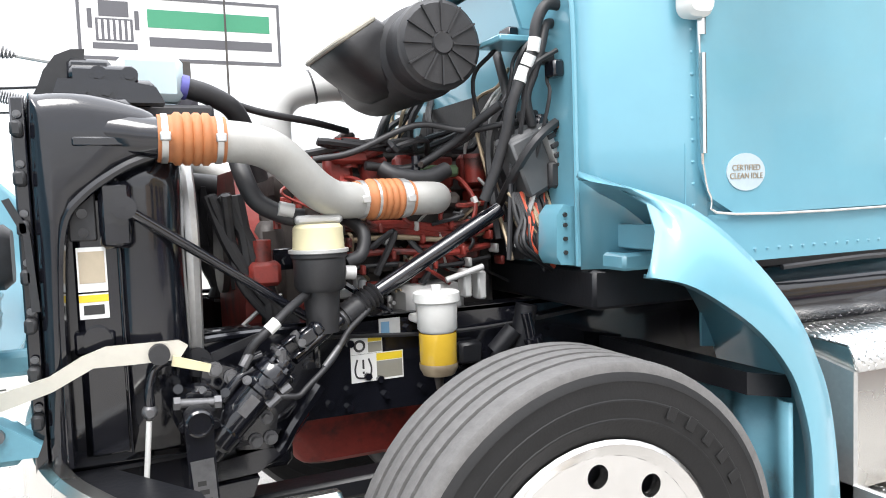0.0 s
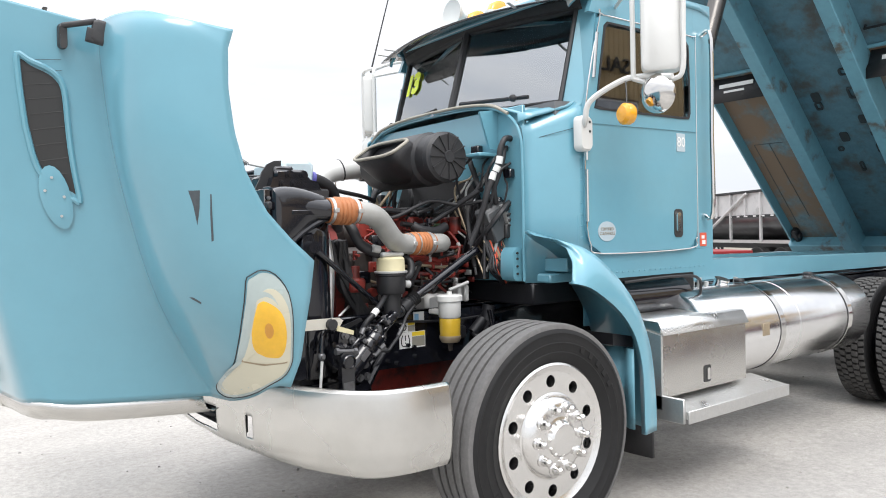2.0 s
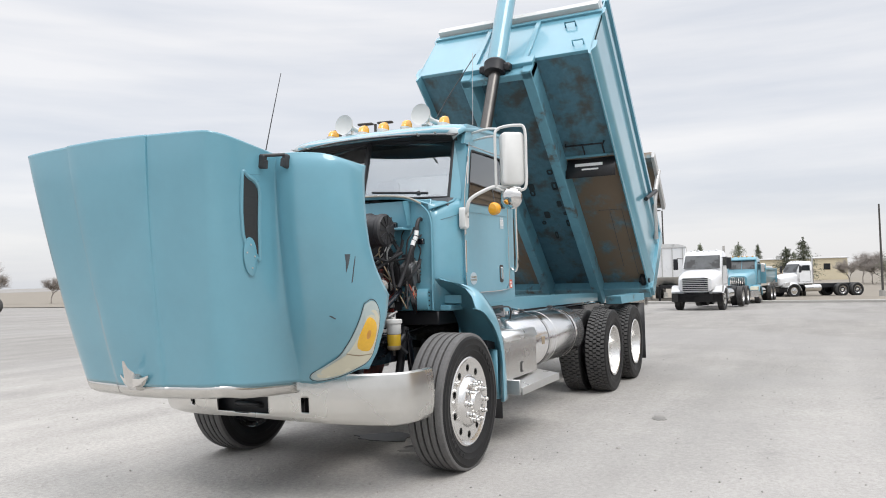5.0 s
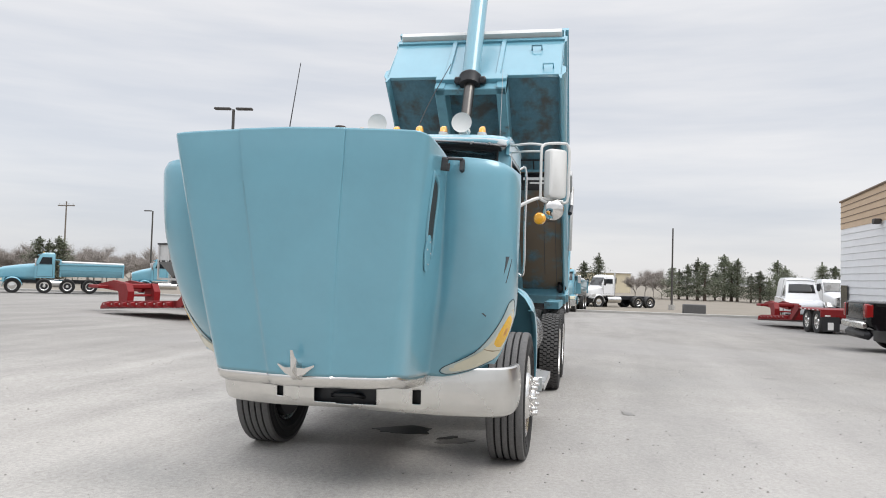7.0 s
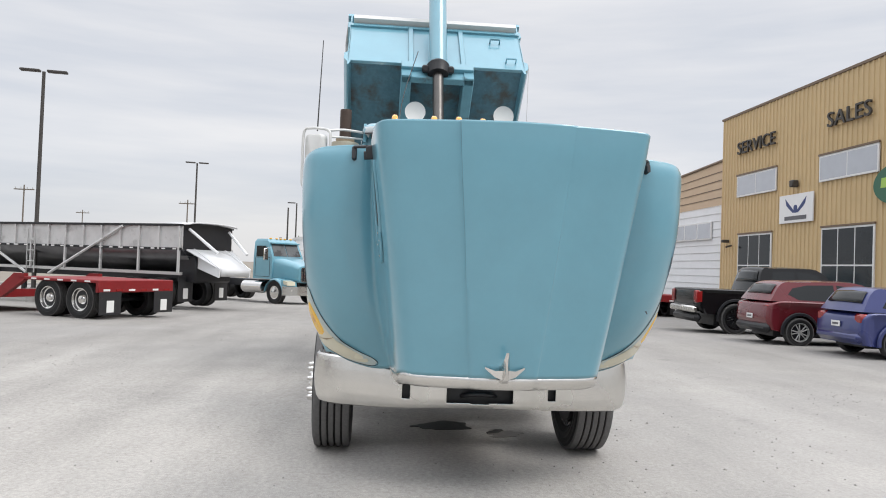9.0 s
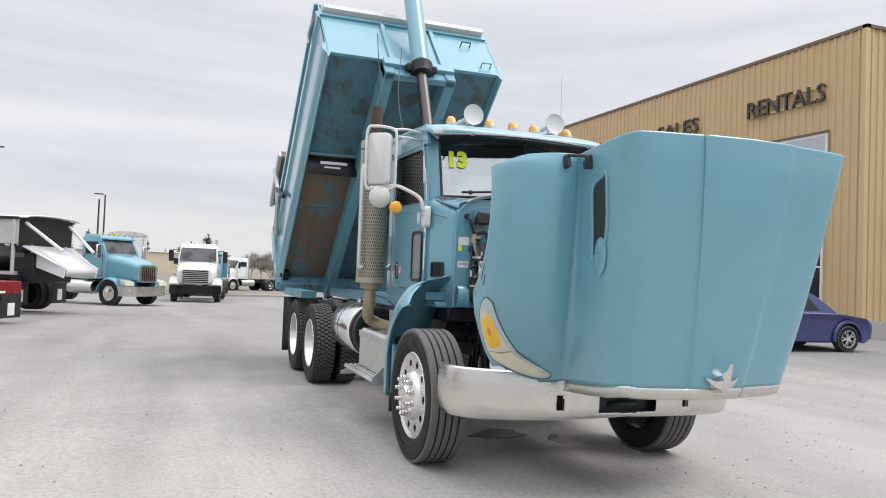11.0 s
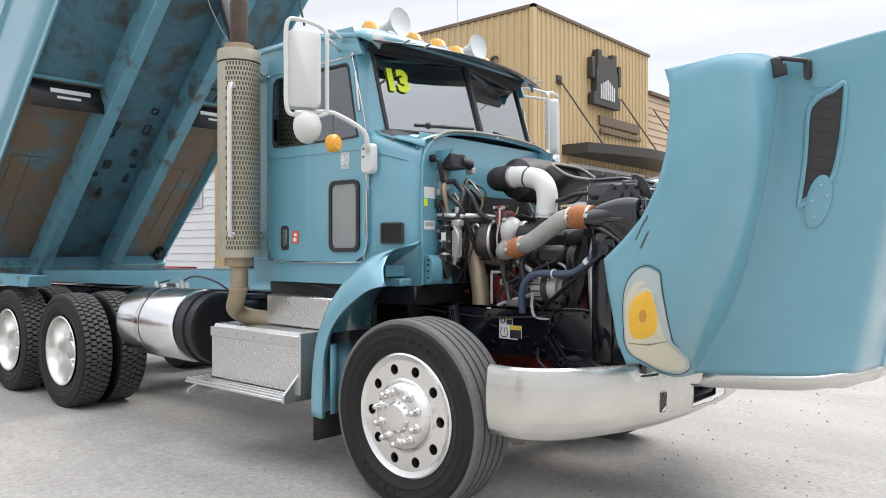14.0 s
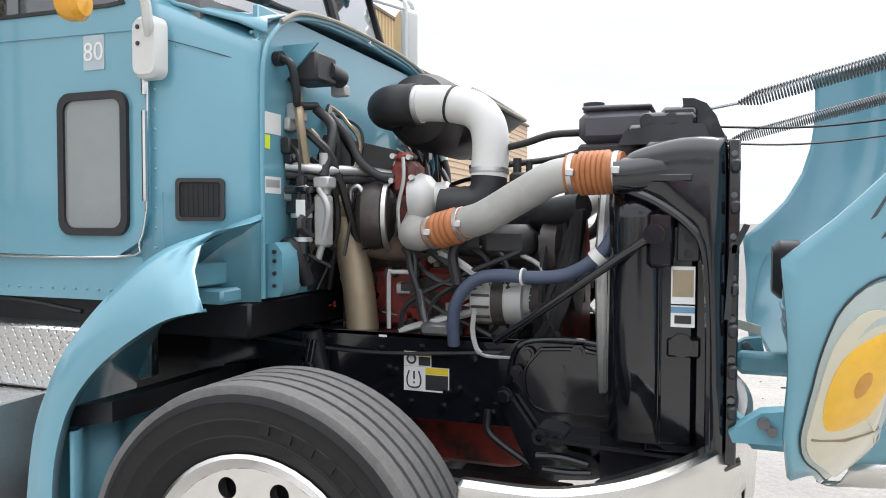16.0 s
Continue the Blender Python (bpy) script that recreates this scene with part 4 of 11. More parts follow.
for s in (-1, 1):
    part("mud_flap", Geo().sheet([[(6.50 + 0.01 * math.sin(3 * y), s * y, z) for y in (0.62, 0.8, 1.0, 1.26)] for z in (1.06, 0.7, 0.4, 0.2)]), HOSE, truck, "black rubber mud flap", solid=0.012)
    part("front_mud_flap", Geo().sheet([[(0.86 + 0.03 * math.sin(5 * y) + 0.02 * (0.6 - z), s * y, z) for y in (0.74, 0.86, 0.98, 1.12)] for z in (0.66, 0.45, 0.27)]), HOSE, truck, "black rubber flap behind the front wheel", solid=0.02)

# rear halves of the front fenders, left standing on the cab
RIDGE = smooth_path([(0.17, 0.88, 1.51), (0.25, 1.05, 1.465), (0.34, 1.14, 1.41), (0.47, 1.185, 1.29), (0.60, 1.195, 1.15), (0.68, 1.195, 1.02), (0.735, 1.195, 0.88), (0.768, 1.195, 0.65), (0.772, 1.195, 0.45)], 5)
LIP = smooth_path([(0.135, 1.2, 1.275), (0.24, 1.212, 1.25), (0.34, 1.215, 1.20), (0.46, 1.215, 1.12), (0.55, 1.215, 1.03), (0.605, 1.215, 0.94), (0.645, 1.215, 0.80), (0.662, 1.21, 0.62), (0.665, 1.21, 0.45)], 5)
for s in (-1, 1):
    rows = []
    for k, (a, b_) in enumerate(zip(RIDGE, LIP)):
        t = k / (len(RIDGE) - 1)
        inn = Vector((a.x + 0.05 * (1 - t), 0.80, a.z + 0.01 * (1 - t)))
        push = 0.030 * (1 - t) ** 0.5
        row = [inn, inn.lerp(a, 0.6) + Vector((0, 0, 0.012)), a]
        for q in (0.2, 0.45, 0.7, 0.9, 1.0):
            bulge = math.sin(math.pi * q) * (0.5 + 1.6 * max(0, 0.35 - t))
            beak = 0.075 * math.sin(math.pi * q ** 0.7) * math.exp(-(t / 0.09) ** 2)
            row.append(a.lerp(b_, q) + Vector((push * bulge * 0.7 + beak, push * bulge * 1.2 - 0.010 * math.exp(-((q - 0.3) / 0.12) ** 2), push * bulge)))
        row.append(b_ + Vector((0.012, -0.03, -0.004)))
        rows.append([mirror_map(p, s) for p in row])
    part("fender_rear_half", Geo().sheet(rows), TEAL, truck, "teal curved rear fender section", solid=0.010, sharp=60)
    g = Geo().sheet([[(0.63 + 0.018 * math.sin(42 * y), s * y, z) for y in [0.62 + 0.01 * k for k in range(57)]] for z in (0.90, 0.7, 0.48)])
    part("inner_fender_sheet", g, TEAL_WORN, truck, "ribbed teal inner splash sheet", solid=0.008)
    part("splash_bar", Geo().prism([(0.50, 0.99), (0.66, 0.96), (0.66, 0.90), (0.50, 0.93)], "y", s * 0.5, s * 1.14), FRAME_BLACK, truck)
    part("fender_bracket", Geo().box(0.34, 0.352, s * 0.80, s * 0.98, 1.31, 1.38, 0.004), TEAL, truck)
    part("splash_window", Geo().prism([(0.66, 0.985), (0.80, 0.97), (0.815, 1.05), (0.70, 1.09), (0.66, 1.09)], "y", s * 0.80, s * 0.81), TEAL_WORN, truck)


# ---- cab ----
FADED_CAP = surface("faded_chalky_paint", (0.45, 0.485, 0.49), 0.6, grain=(9, 0.1), stain=(6, 0.4, (0.28, 0.36, 0.39), 0.2))
PALE_FILM = surface("pale_faded_label_film", (0.42, 0.50, 0.54), 0.4, grain=(30, 0.05))
cab = part("cab_shell", Geo().box(0.30, 1.76, -0.90, 0.90, 1.25, 1.30, 0.01), TEAL, truck, "teal riveted aluminium cab")
part("floor_pan", Geo().box(0.27, 1.74, -0.80, 0.80, 1.13, 1.249, 0.01), FRAME_BLACK, cab, "black underside of the cab floor")
WS = {"bo": (0.50, 0.81, 2.225), "bc": (0.37, 0.0, 2.25), "to": (0.655, 0.80, 2.755), "tc": (0.53, 0.0, 2.78)}
RIVET = Geo().ball((0, 0, 0), 0.0065, 6, 4).mesh("rivet", TEAL)
for s in (-1, 1):
    y = lambda v: s * v
    part("sill_panel", Geo().prism([(0.50, 1.25), (1.775, 1.25), (1.775, 1.394), (0.50, 1.394)], "y", y(0.915), y(0.885)), TEAL, cab)
    g = Geo()
    g.prism([(1.592, 1.395), (1.775, 1.395), (1.775, 2.93), (1.592, 2.93)], "y", y(0.915), y(0.885))
    part("roof_side_panel", Geo().prism([(0.62, 2.715), (1.591, 2.715), (1.591, 2.93), (0.70, 2.90)], "y", y(0.915), y(0.885)), TEAL, cab)
    # cowl side, tapering to the firewall
    rows = []
    for t in [k / 6 for k in range(7)]:
        x, yy = 0.25 + 0.335 * t, 0.765 + 0.15 * t ** 0.8
        top = 2.03 + 0.13 * t
        rows.append([(x, y(yy), 1.25), (x, y(yy), 1.6), (x, y(yy), top), (x + 0.004, y(yy - 0.012), top + 0.04), (x + 0.01, y(yy - 0.045), top + 0.075)])
    part("cowl_side", Geo().sheet(rows), TEAL, cab, solid=0.012)
    part("rear_corner_panel", g, TEAL, cab)
    # windscreen pillar
    a = [Vector((p[0], y(p[1]), p[2])) for p in ((0.50, 0.81, 2.19), (0.585, 0.915, 2.15), (0.70, 0.915, 2.88), (0.665, 0.80, 2.80))]
    part("windscreen_pillar", Geo().ring_loft([a, [p + Vector((0.05, -0.02 * s, 0)) for p in a]]), TEAL, cab)
    # cowl top from the windscreen down to the hood line
    rows = []
    for t in [k / 8 for k in range(9)]:
        yy = 0.86 * (t)
        z0 = 2.245 - 0.11 * t ** 3
        rows.append([(0.235 + 0.0 * t, y(min(yy, 0.745)), z0 - 0.012 - 0.06 * max(0, t - 0.8) * 5 * 0.3), (0.30, y(yy * 0.94), z0 + 0.002), (0.42 + 0.08 * t, y(yy), 2.245 - 0.05 * t), (0.50 + 0.08 * t, y(yy), 2.255 - 0.02 * t)])
    part("cowl_top", Geo().sheet(rows), TEAL, cab, solid=0.012, sharp=60)
    # rubber lip along the hood line
    lip = [(0.232, y(0.02), 2.25), (0.232, y(0.35), 2.238), (0.232, y(0.58), 2.195), (0.235, y(0.70), 2.13), (0.24, y(0.755), 2.04), (0.245, y(0.763), 1.9), (0.245, y(0.763), 1.5), (0.245, y(0.763), 1.26)]
    part("hood_line_seal", Geo().tube(lip, 0.009, 8), TEAL, cab)
    part("weather_strip", Geo().tube([(0.225, y(-0.02), 2.258), (0.222, y(0.3), 2.25), (0.222, y(0.55), 2.22), (0.225, y(0.68), 2.16)], 0.009, 8), DUST_STRIP, cab, "weathered tan weather strip")
    # rivet rows
    spots = [(x, yy, 1.30 + 0.062 * k) for k in range(14) for x, yy in ((0.275, 0.776), (0.545, 0.905))]
    spots += [(0.62 + 0.05 * k, 0.915, 1.285) for k in range(22)] + [(0.30 + 0.045 * k, 0.79 + 0.022 * k, 2.0 + 0.014 * k) for k in range(6)]
    for a, b_, c in spots:
        part("rivet", RIVET, None, cab, at=pose(a, y(b_), c))
    part("cowl_seam", Geo().tube([(0.25, y(0.768), 2.0), (0.40, y(0.858), 2.045), (0.565, y(0.918), 2.09)], 0.0018, 4), STICKER_DARK, cab)
    part("door_jamb", Geo().box(0.52, 1.62, y(0.885), y(0.899), 1.38, 1.60), TEAL, cab)
    # step bracket at the foot of the cowl
    g = Geo().prism([(0.185, 1.29), (0.20, 1.265), (0.262, 1.26), (0.262, 1.43), (0.215, 1.44), (0.19, 1.41)], "y", y(0.64), y(0.74))
    part("cowl_foot", g, TEAL, cab)
    for z in (1.30, 1.34, 1.38, 1.41):
        part("bolt", Geo().cyl((0.215, y(0.74), z), (0.215, y(0.747), z), 0.007, n=6), STICKER_DARK, cab)

    # door with window
    door_out = [(0.557, 1.54), (0.557, 2.16), (0.69, 2.69), (0.72, 2.705), (1.15, 2.705), (1.55, 2.705), (1.585, 2.67), (1.585, 2.2), (1.585, 1.53), (1.565, 1.46), (1.50, 1.398), (0.68, 1.393), (0.585, 1.445)]
    win = [(0.645, 2.20), (0.66, 2.24), (0.735, 2.635), (0.76, 2.66), (1.10, 2.665), (1.46, 2.665), (1.50, 2.63), (1.51, 2.4), (1.51, 2.24), (1.495, 2.205), (1.40, 2.20), (0.9, 2.195), (0.70, 2.195)]
    door = part("door", Geo().frame_loop(door_out, win, "y", y(0.93), y(0.90)), TEAL, truck, "closed teal cab door with a fixed upper window")
    part("door_lower_skin", Geo().prism([(0.70, 2.196), (0.60, 2.196), (0.562, 2.1), (0.562, 1.54), (0.59, 1.45), (0.68, 1.40), (1.50, 1.403), (1.56, 1.465), (1.58, 1.53), (1.58, 2.196)], "y", y(0.929), y(0.91)), TEAL, door)
    pane = part("window_glass", Geo().prism(win, "y", y(0.917), y(0.911)), CAB_GLASS, door, "tinted side window")
    pane.visible_shadow = False
    grow = [(p[0] + (0.012 if p[0] > 1.05 else -0.012), p[1] + (0.012 if p[1] > 2.4 else -0.012)) for p in win]
    part("window_seal", Geo().frame_loop(grow, win, "y", y(0.936), y(0.90)), HOSE, door)
    edge = smooth_path([(p[0], y(0.932), p[1]) for p in door_out + door_out[:1]], 4)
    part("door_edge_strip", Geo().tube(edge, 0.004, 6, sm=False), CHROME, door, "thin bright door edge strip")
    part("door_crease", Geo().tube([(0.60, y(0.932), 2.105), (1.58, y(0.932), 2.12)], 0.004, 4), TEAL, door)
    for z0, z1, x in ((1.57, 1.85, 0.556), (1.9, 2.0, 0.556), (2.35, 2.6, 0.625)):
        part("door_hinge", Geo().cyl((x, y(0.936), z0), (x + 0.19 * max(0, z0 - 2.2) * 1.2, y(0.936), z1), 0.010, n=8), CHROME, door, "long bright hinge")
    # handle
    part("door_handle", Geo().prism([(x + 1.385, z + 1.555) for x, z in rounded(0.085, 0.17, 0.025)], "y", y(0.934), y(0.925)), STICKER_DARK, door, "recessed black door handle")
    part("handle_lever", Geo().prism([(x + 1.37, z + 1.56) for x, z in rounded(0.035, 0.12, 0.015)], "y", y(0.95), y(0.934)), CHROME, door)
    # stickers: model number and a small red square
    part("model_sticker", Geo().prism([(x + 1.42 if s < 0 else x + 0.76, z + (2.045 if s < 0 else 2.045)) for x, z in rounded(0.085, 0.11, 0.004)], "y", y(0.9335), y(0.93)), PALE_FILM, door, "pale number sticker reading 80")
    words("sticker_number", "80", 0.085, Matrix.Translation((1.42 if s < 0 else 0.76, y(0.935), 2.045)) @ pose(0, 0, 0, 90, 0, 0 if s < 0 else 180), STICKER_WHITE, door, 0.0006)
    x0 = 1.665 if s < 0 else 1.27
    st = part("warning_sticker", Geo().prism([(x + x0, z + 1.45 + (0.0 if s < 0 else 0.11)) for x, z in rounded(0.07, 0.085, 0.004)], "y", y(0.9345 if s > 0 else 0.9185), y(0.915)), STICKER_RED, truck if s < 0 else door, "small red and white warning sticker")
    part("sticker_mark", Geo().box(x0 - 0.015, x0 + 0.02, y(0.936 if s > 0 else 0.92), y(0.92 if s > 0 else 0.917), 1.42 + (0.11 if s > 0 else 0), 1.445 + (0.11 if s > 0 else 0)).box(x0 - 0.02, x0 + 0.01, y(0.936 if s > 0 else 0.92), y(0.92 if s > 0 else 0.917), 1.455 + (0.11 if s > 0 else 0), 1.475 + (0.11 if s > 0 else 0)), STICKER_WHITE, st)
    if s < 0:
        pl = part("idle_sticker", Geo().prism([(0.72 + 0.075 * math.cos(a), 1.515 + 0.055 * math.sin(a)) for a in [2 * math.pi * k / 24 for k in range(24)]], "y", -0.9335, -0.93), PALE_FILM, door, "oval white sticker reading certified clean idle")
        words("sticker_words", "CERTIFIED\nCLEAN IDLE", 0.024, Matrix.Translation((0.72, -0.935, 1.515)) @ pose(0, 0, 0, 90, 0, 0), RUST_PIPE, door, 0.0005)
    else:
        o, i = [(x + 0.765, z + 1.69) for x, z in rounded(0.285, 0.46, 0.05)], [(x + 0.765, z + 1.69) for x, z in rounded(0.235, 0.41, 0.035)]
        part("peep_window_seal", Geo().frame_loop(o, i, "y", 0.945, 0.92), HOSE, door, "black rubber seal of the low door window")
        # opaque pane; its grey-green tone holds the reflections
        part("peep_window", Geo().prism(i, "y", 0.936, 0.932), surface("reflection_greyed_pane", (0.24, 0.26, 0.255), 0.22, grain=(4, 0.08), stain=(3, 0.3, (0.32, 0.34, 0.33), 0.3), coat=0.5), door, "tinted low door window, greyed for its reflections")
        o, i = [(x + 0.405, z + 1.575) for x, z in rounded(0.15, 0.135, 0.015)], [(x + 0.405, z + 1.575) for x, z in rounded(0.125, 0.11, 0.01)]
        tilt = Matrix.Translation((0.405, 0.865, 0)) @ Matrix.Rotation(radians(26), 4, "Z") @ Matrix.Translation((-0.405, -0.865, 0))
        part("vent_frame", Geo().frame_loop(o, i, "y", 0.872, 0.85).xf(tilt), STICKER_DARK, cab)
        g = Geo().prism(i, "y", 0.862, 0.858)
        for k in range(8):
            g.box(0.345, 0.465, 0.864, 0.867, 1.525 + 0.0137 * k, 1.528 + 0.0137 * k).box(0.35 + 0.0155 * k, 0.353 + 0.0155 * k, 0.864, 0.867, 1.522, 1.628)
        part("vent_grille", g.xf(tilt), HOSE, cab, "black mesh fresh air vent")
    # grab rail behind the door
    part("grab_rail", Geo().tube([(1.67, y(0.915), 1.60), (1.67, y(0.985), 1.62), (1.67, y(0.985), 2.1), (1.67, y(0.985), 2.70), (1.67, y(0.915), 2.73)], 0.014, 8, 4), CHROME, truck, "chrome grab rail")

# rear wall with window, floor, roof
g = Geo().frame_loop([(-0.885, 1.30), (0.885, 1.30), (0.885, 2.93), (-0.885, 2.93)], [(-0.45, 2.28), (0.45, 2.28), (0.45, 2.62), (-0.45, 2.62)], "x", 1.775, 1.74)
part("rear_wall", g, TEAL, cab)
p = part("rear_window", Geo().prism([(-0.45, 2.28), (0.45, 2.28), (0.45, 2.62), (-0.45, 2.62)], "x", 1.76, 1.754), CAB_GLASS, cab)
p.visible_shadow = False
part("cab_lining", Geo().frame_loop([(-0.88, 1.31), (0.88, 1.31), (0.88, 2.9), (-0.88, 2.9)], [(-0.46, 2.27), (0.46, 2.27), (0.46, 2.63), (-0.46, 2.63)], "x", 1.738, 1.72), TRIM_DARK, cab)
rows = []
for x, zs, zc, yy in ((0.52, 2.785, 2.815, 0.86), (0.55, 2.83, 2.865, 0.90), (0.64, 2.87, 2.908, 0.915), (0.9, 2.91, 2.950, 0.918), (1.3, 2.935, 2.975, 0.918), (1.65, 2.935, 2.975, 0.918), (1.75, 2.915, 2.95, 0.915), (1.785, 2.87, 2.90, 0.90)):
    rows.append([(x, -yy, zs - 0.05), (x, -yy + 0.012, zs - 0.015), (x, -yy + 0.06, zs + 0.012)] + [(x, yy * k / 5, zc - (zc - zs - 0.02) * (k / 5) ** 2) for k in range(-4, 5)] + [(x, yy - 0.06, zs + 0.012), (x, yy - 0.012, zs - 0.015), (x, yy, zs - 0.05)])
part("roof", Geo().sheet(rows), TEAL, cab, solid=0.02, sharp=50)
part("roof_front_cap", Geo().sheet([[(p[0] - dx, p[1] * 1.004, p[2] + dz) for p in rows[k]] for k, dx, dz in ((0, 0.008, 0.000), (1, 0.007, 0.004), (2, 0.002, 0.006))]), FADED_CAP, cab, "faded whitish strip on the roof front", solid=0.004, sharp=50)
part("headliner", Geo().box(0.62, 1.74, -0.87, 0.87, 2.82, 2.84), TRIM_DARK, cab)
part("firewall", Geo().box(0.262, 0.285, -0.755, 0.755, 1.255, 2.20, 0.004), TEAL, cab, "teal firewall")
# visor shade is put into the header's colour, black instead of teal
part("windscreen_header", Geo().ring_loft([[(0.655, -0.84, 2.75), (0.53, 0, 2.775), (0.655, 0.84, 2.75)], [(0.62, -0.84, 2.83), (0.53, 0, 2.84), (0.62, 0.84, 2.83)], [(0.70, -0.84, 2.83), (0.62, 0, 2.84), (0.70, 0.84, 2.83)], [(0.72, -0.84, 2.75), (0.62, 0, 2.775), (0.72, 0.84, 2.75)]], True, True), HOSE, cab, "windscreen header blackened for the shade under the visor")
for s in (-1, 1):
    q = [Vector((WS[k][0], s * WS[k][1], WS[k][2])) for k in ("bo", "bc", "tc", "to")]
    n_ = Vector((-0.93, 0.25 * s, 0.15)).normalized() * 0.006
    pane = part("windscreen", Geo().ring_loft([q, [p - n_ for p in q]]), SCREEN_GLASS, cab, "two-piece flat windscreen")
    pane.visible_shadow = False
    loop = [q[0], q[1] * 0.5 + q[0] * 0.5, q[1], q[2], q[3] * 0.5 + q[2] * 0.5, q[3], q[0]]
    part("windscreen_gasket", Geo().tube([p + n_ for p in loop], 0.014, 6, sm=False), HOSE, cab)
    # wipers
    piv = Vector((0.34, s * 0.60, 2.265))
    part("wiper", Geo().tube([piv, (0.37, s * 0.42, 2.285), (0.345, s * 0.15, 2.30)], 0.008, 6).tube([(0.40, s * 0.66, 2.268), (0.355, s * 0.12, 2.305)], 0.011, 6).ball(piv, 0.022, 8, 6), HOSE, cab, "black windscreen wiper")
part("centre_post", Geo().tube([WS["bc"], WS["tc"]], 0.022, 8).xf(Matrix.Translation((-0.004, 0, 0))), HOSE, cab)
q0, q1, q2 = Vector(WS["bo"]), Vector(WS["bc"]), Vector(WS["to"])
ex = (q1 - q0).normalized()
ez = (q2 - q0 - ex * (q2 - q0).dot(ex)).normalized()
fm = Matrix.Identity(4)
ey = ez.cross(ex)
for i in range(3):
    fm[i][0], fm[i][1], fm[i][2] = ex[i], ez[i], -ey[i]
at = q0 + ex * 0.155 + ez * 0.355 - ey * 0.0
fm.translation = at - Vector((0.93, -0.25, -0.15)).normalized() * 0.012
words("price_year_decal", "13", 0.20, fm, NEON, cab, 0.002, bold=0.012, label="neon yellow 13 written on the windscreen")

# dashboard, seats, steering wheel
g = Geo().prism([(0.42, 1.95), (0.75, 1.95), (0.75, 2.12), (0.62, 2.235), (0.42, 2.22)], "y", -0.84, 0.84)
part("dashboard", g, TRIM_DARK, cab, "dark dashboard")
for yy in (-0.45, 0.45):
    part("seat", Geo().box(1.15, 1.6, yy - 0.24, yy + 0.24, 1.55, 1.78, 0.05).box(1.52, 1.68, yy - 0.24, yy + 0.24, 1.75, 2.40, 0.06).box(1.56, 1.66, yy - 0.14, yy + 0.14, 2.40, 2.58, 0.04), TRIM_DARK, cab, "dark grey cab seat")
ring = [(0.86 + 0.09 * math.cos(a), -0.45 + 0.21 * math.sin(a), 2.12 + 0.19 * math.cos(a)) for a in [2 * math.pi * k / 24 for k in range(25)]]
part("steering_wheel", Geo().tube(ring, 0.014, 6, sm=False).tube([(0.86, -0.45, 2.12), (0.72, -0.45, 2.0)], 0.02), PLASTIC, cab)

# sun visor over the windscreen
rows = []
for t in (0, 0.35, 0.7, 1.0):
    r = []
    for k in range(-8, 9):
        yy = 0.90 * k / 8
        bow = 0.14 * (1 - (k / 8) ** 2)
        r.append((0.675 - bow - 0.21 * t, yy, 2.842 - 0.020 * t - 0.030 * t * t - 0.03 * (k / 8) ** 2))
    rows.append(r)
vis = part("sun_visor", Geo().sheet(rows), BLACK, truck, "black external sun visor over the windscreen", solid=0.012, sharp=50)
for s in (-1, 1):
    for k in (0, 1):
        # solid pale bars stand for daylight through the visor's cut-outs
        part("visor_slot", Geo().box(-0.045, 0.045, -0.010, 0.010, -0.003, 0.003, 0.002, Matrix.Translation((0.345 + 0.045 * k, s * (0.60 + 0.15 * k), 2.778)) @ pose(0, 0, 0, 0, 5, -20 * s)), GALV, vis)

# roof marker lamps and air horns
for yy in (-0.62, -0.24, 0.0, 0.24, 0.62):
    x = 0.78 + 0.10 * abs(yy)
    lamp = part("marker_lamp", Geo().ring_loft([[(x + a * 0.075, yy + b_ * 0.035, 2.958) for a, b_ in rounded(2, 2, 0.7)], [(x + 0.01 + a * 0.065, yy + b_ * 0.032, 3.005) for a, b_ in rounded(2, 2, 0.7)], [(x + 0.025 + a * 0.035, yy + b_ * 0.022, 3.030) for a, b_ in rounded(2, 2, 0.7)]]), AMBER, truck, "amber roof marker lamp")
    part("lamp_base", Geo().prism([(x + a * 0.085, yy + b_ * 0.042) for a, b_ in rounded(2, 2, 0.7)], "z", 2.90, 2.960), WHITE_METAL, lamp)
for s, x in ((-1, 0.72), (1, 0.735)):
    g = Geo().lathe([(0.0, 0.01), (0.085, 0.008), (0.10, 0.0), (0.098, 0.012), (0.085, 0.03), (0.06, 0.055), (0.036, 0.10), (0.026, 0.16), (0.022, 0.32), (0.03, 0.33), (0.03, 0.37), (0.0, 0.372)], (x + 0.01, s * 0.43, 3.050), (1, 0, -0.06), 24, False)
    g.cyl((x + 0.16, s * 0.43, 2.95), (x + 0.16, s * 0.43, 3.05), 0.016, n=8).box(x + 0.10, x + 0.22, s * 0.43 - 0.04, s * 0.43 + 0.04, 2.955, 2.975, 0.004)
    part("air_horn", g, WHITE_METAL, truck, "white trumpet air horn on the cab roof")
# whip aerial on the passenger mirror
part("aerial", Geo().tube([(0.655, 1.346, 2.80), (0.79, 1.346, 3.25), (0.943, 1.345, 3.745)], lambda t: 0.007 - 0.003 * t, 6), HOSE, truck, "thin black whip aerial")
part("thin_aerial", Geo().tube([(1.2, -0.75, 2.95), (1.22, -0.76, 3.7)], 0.0025, 5), GALV, truck)

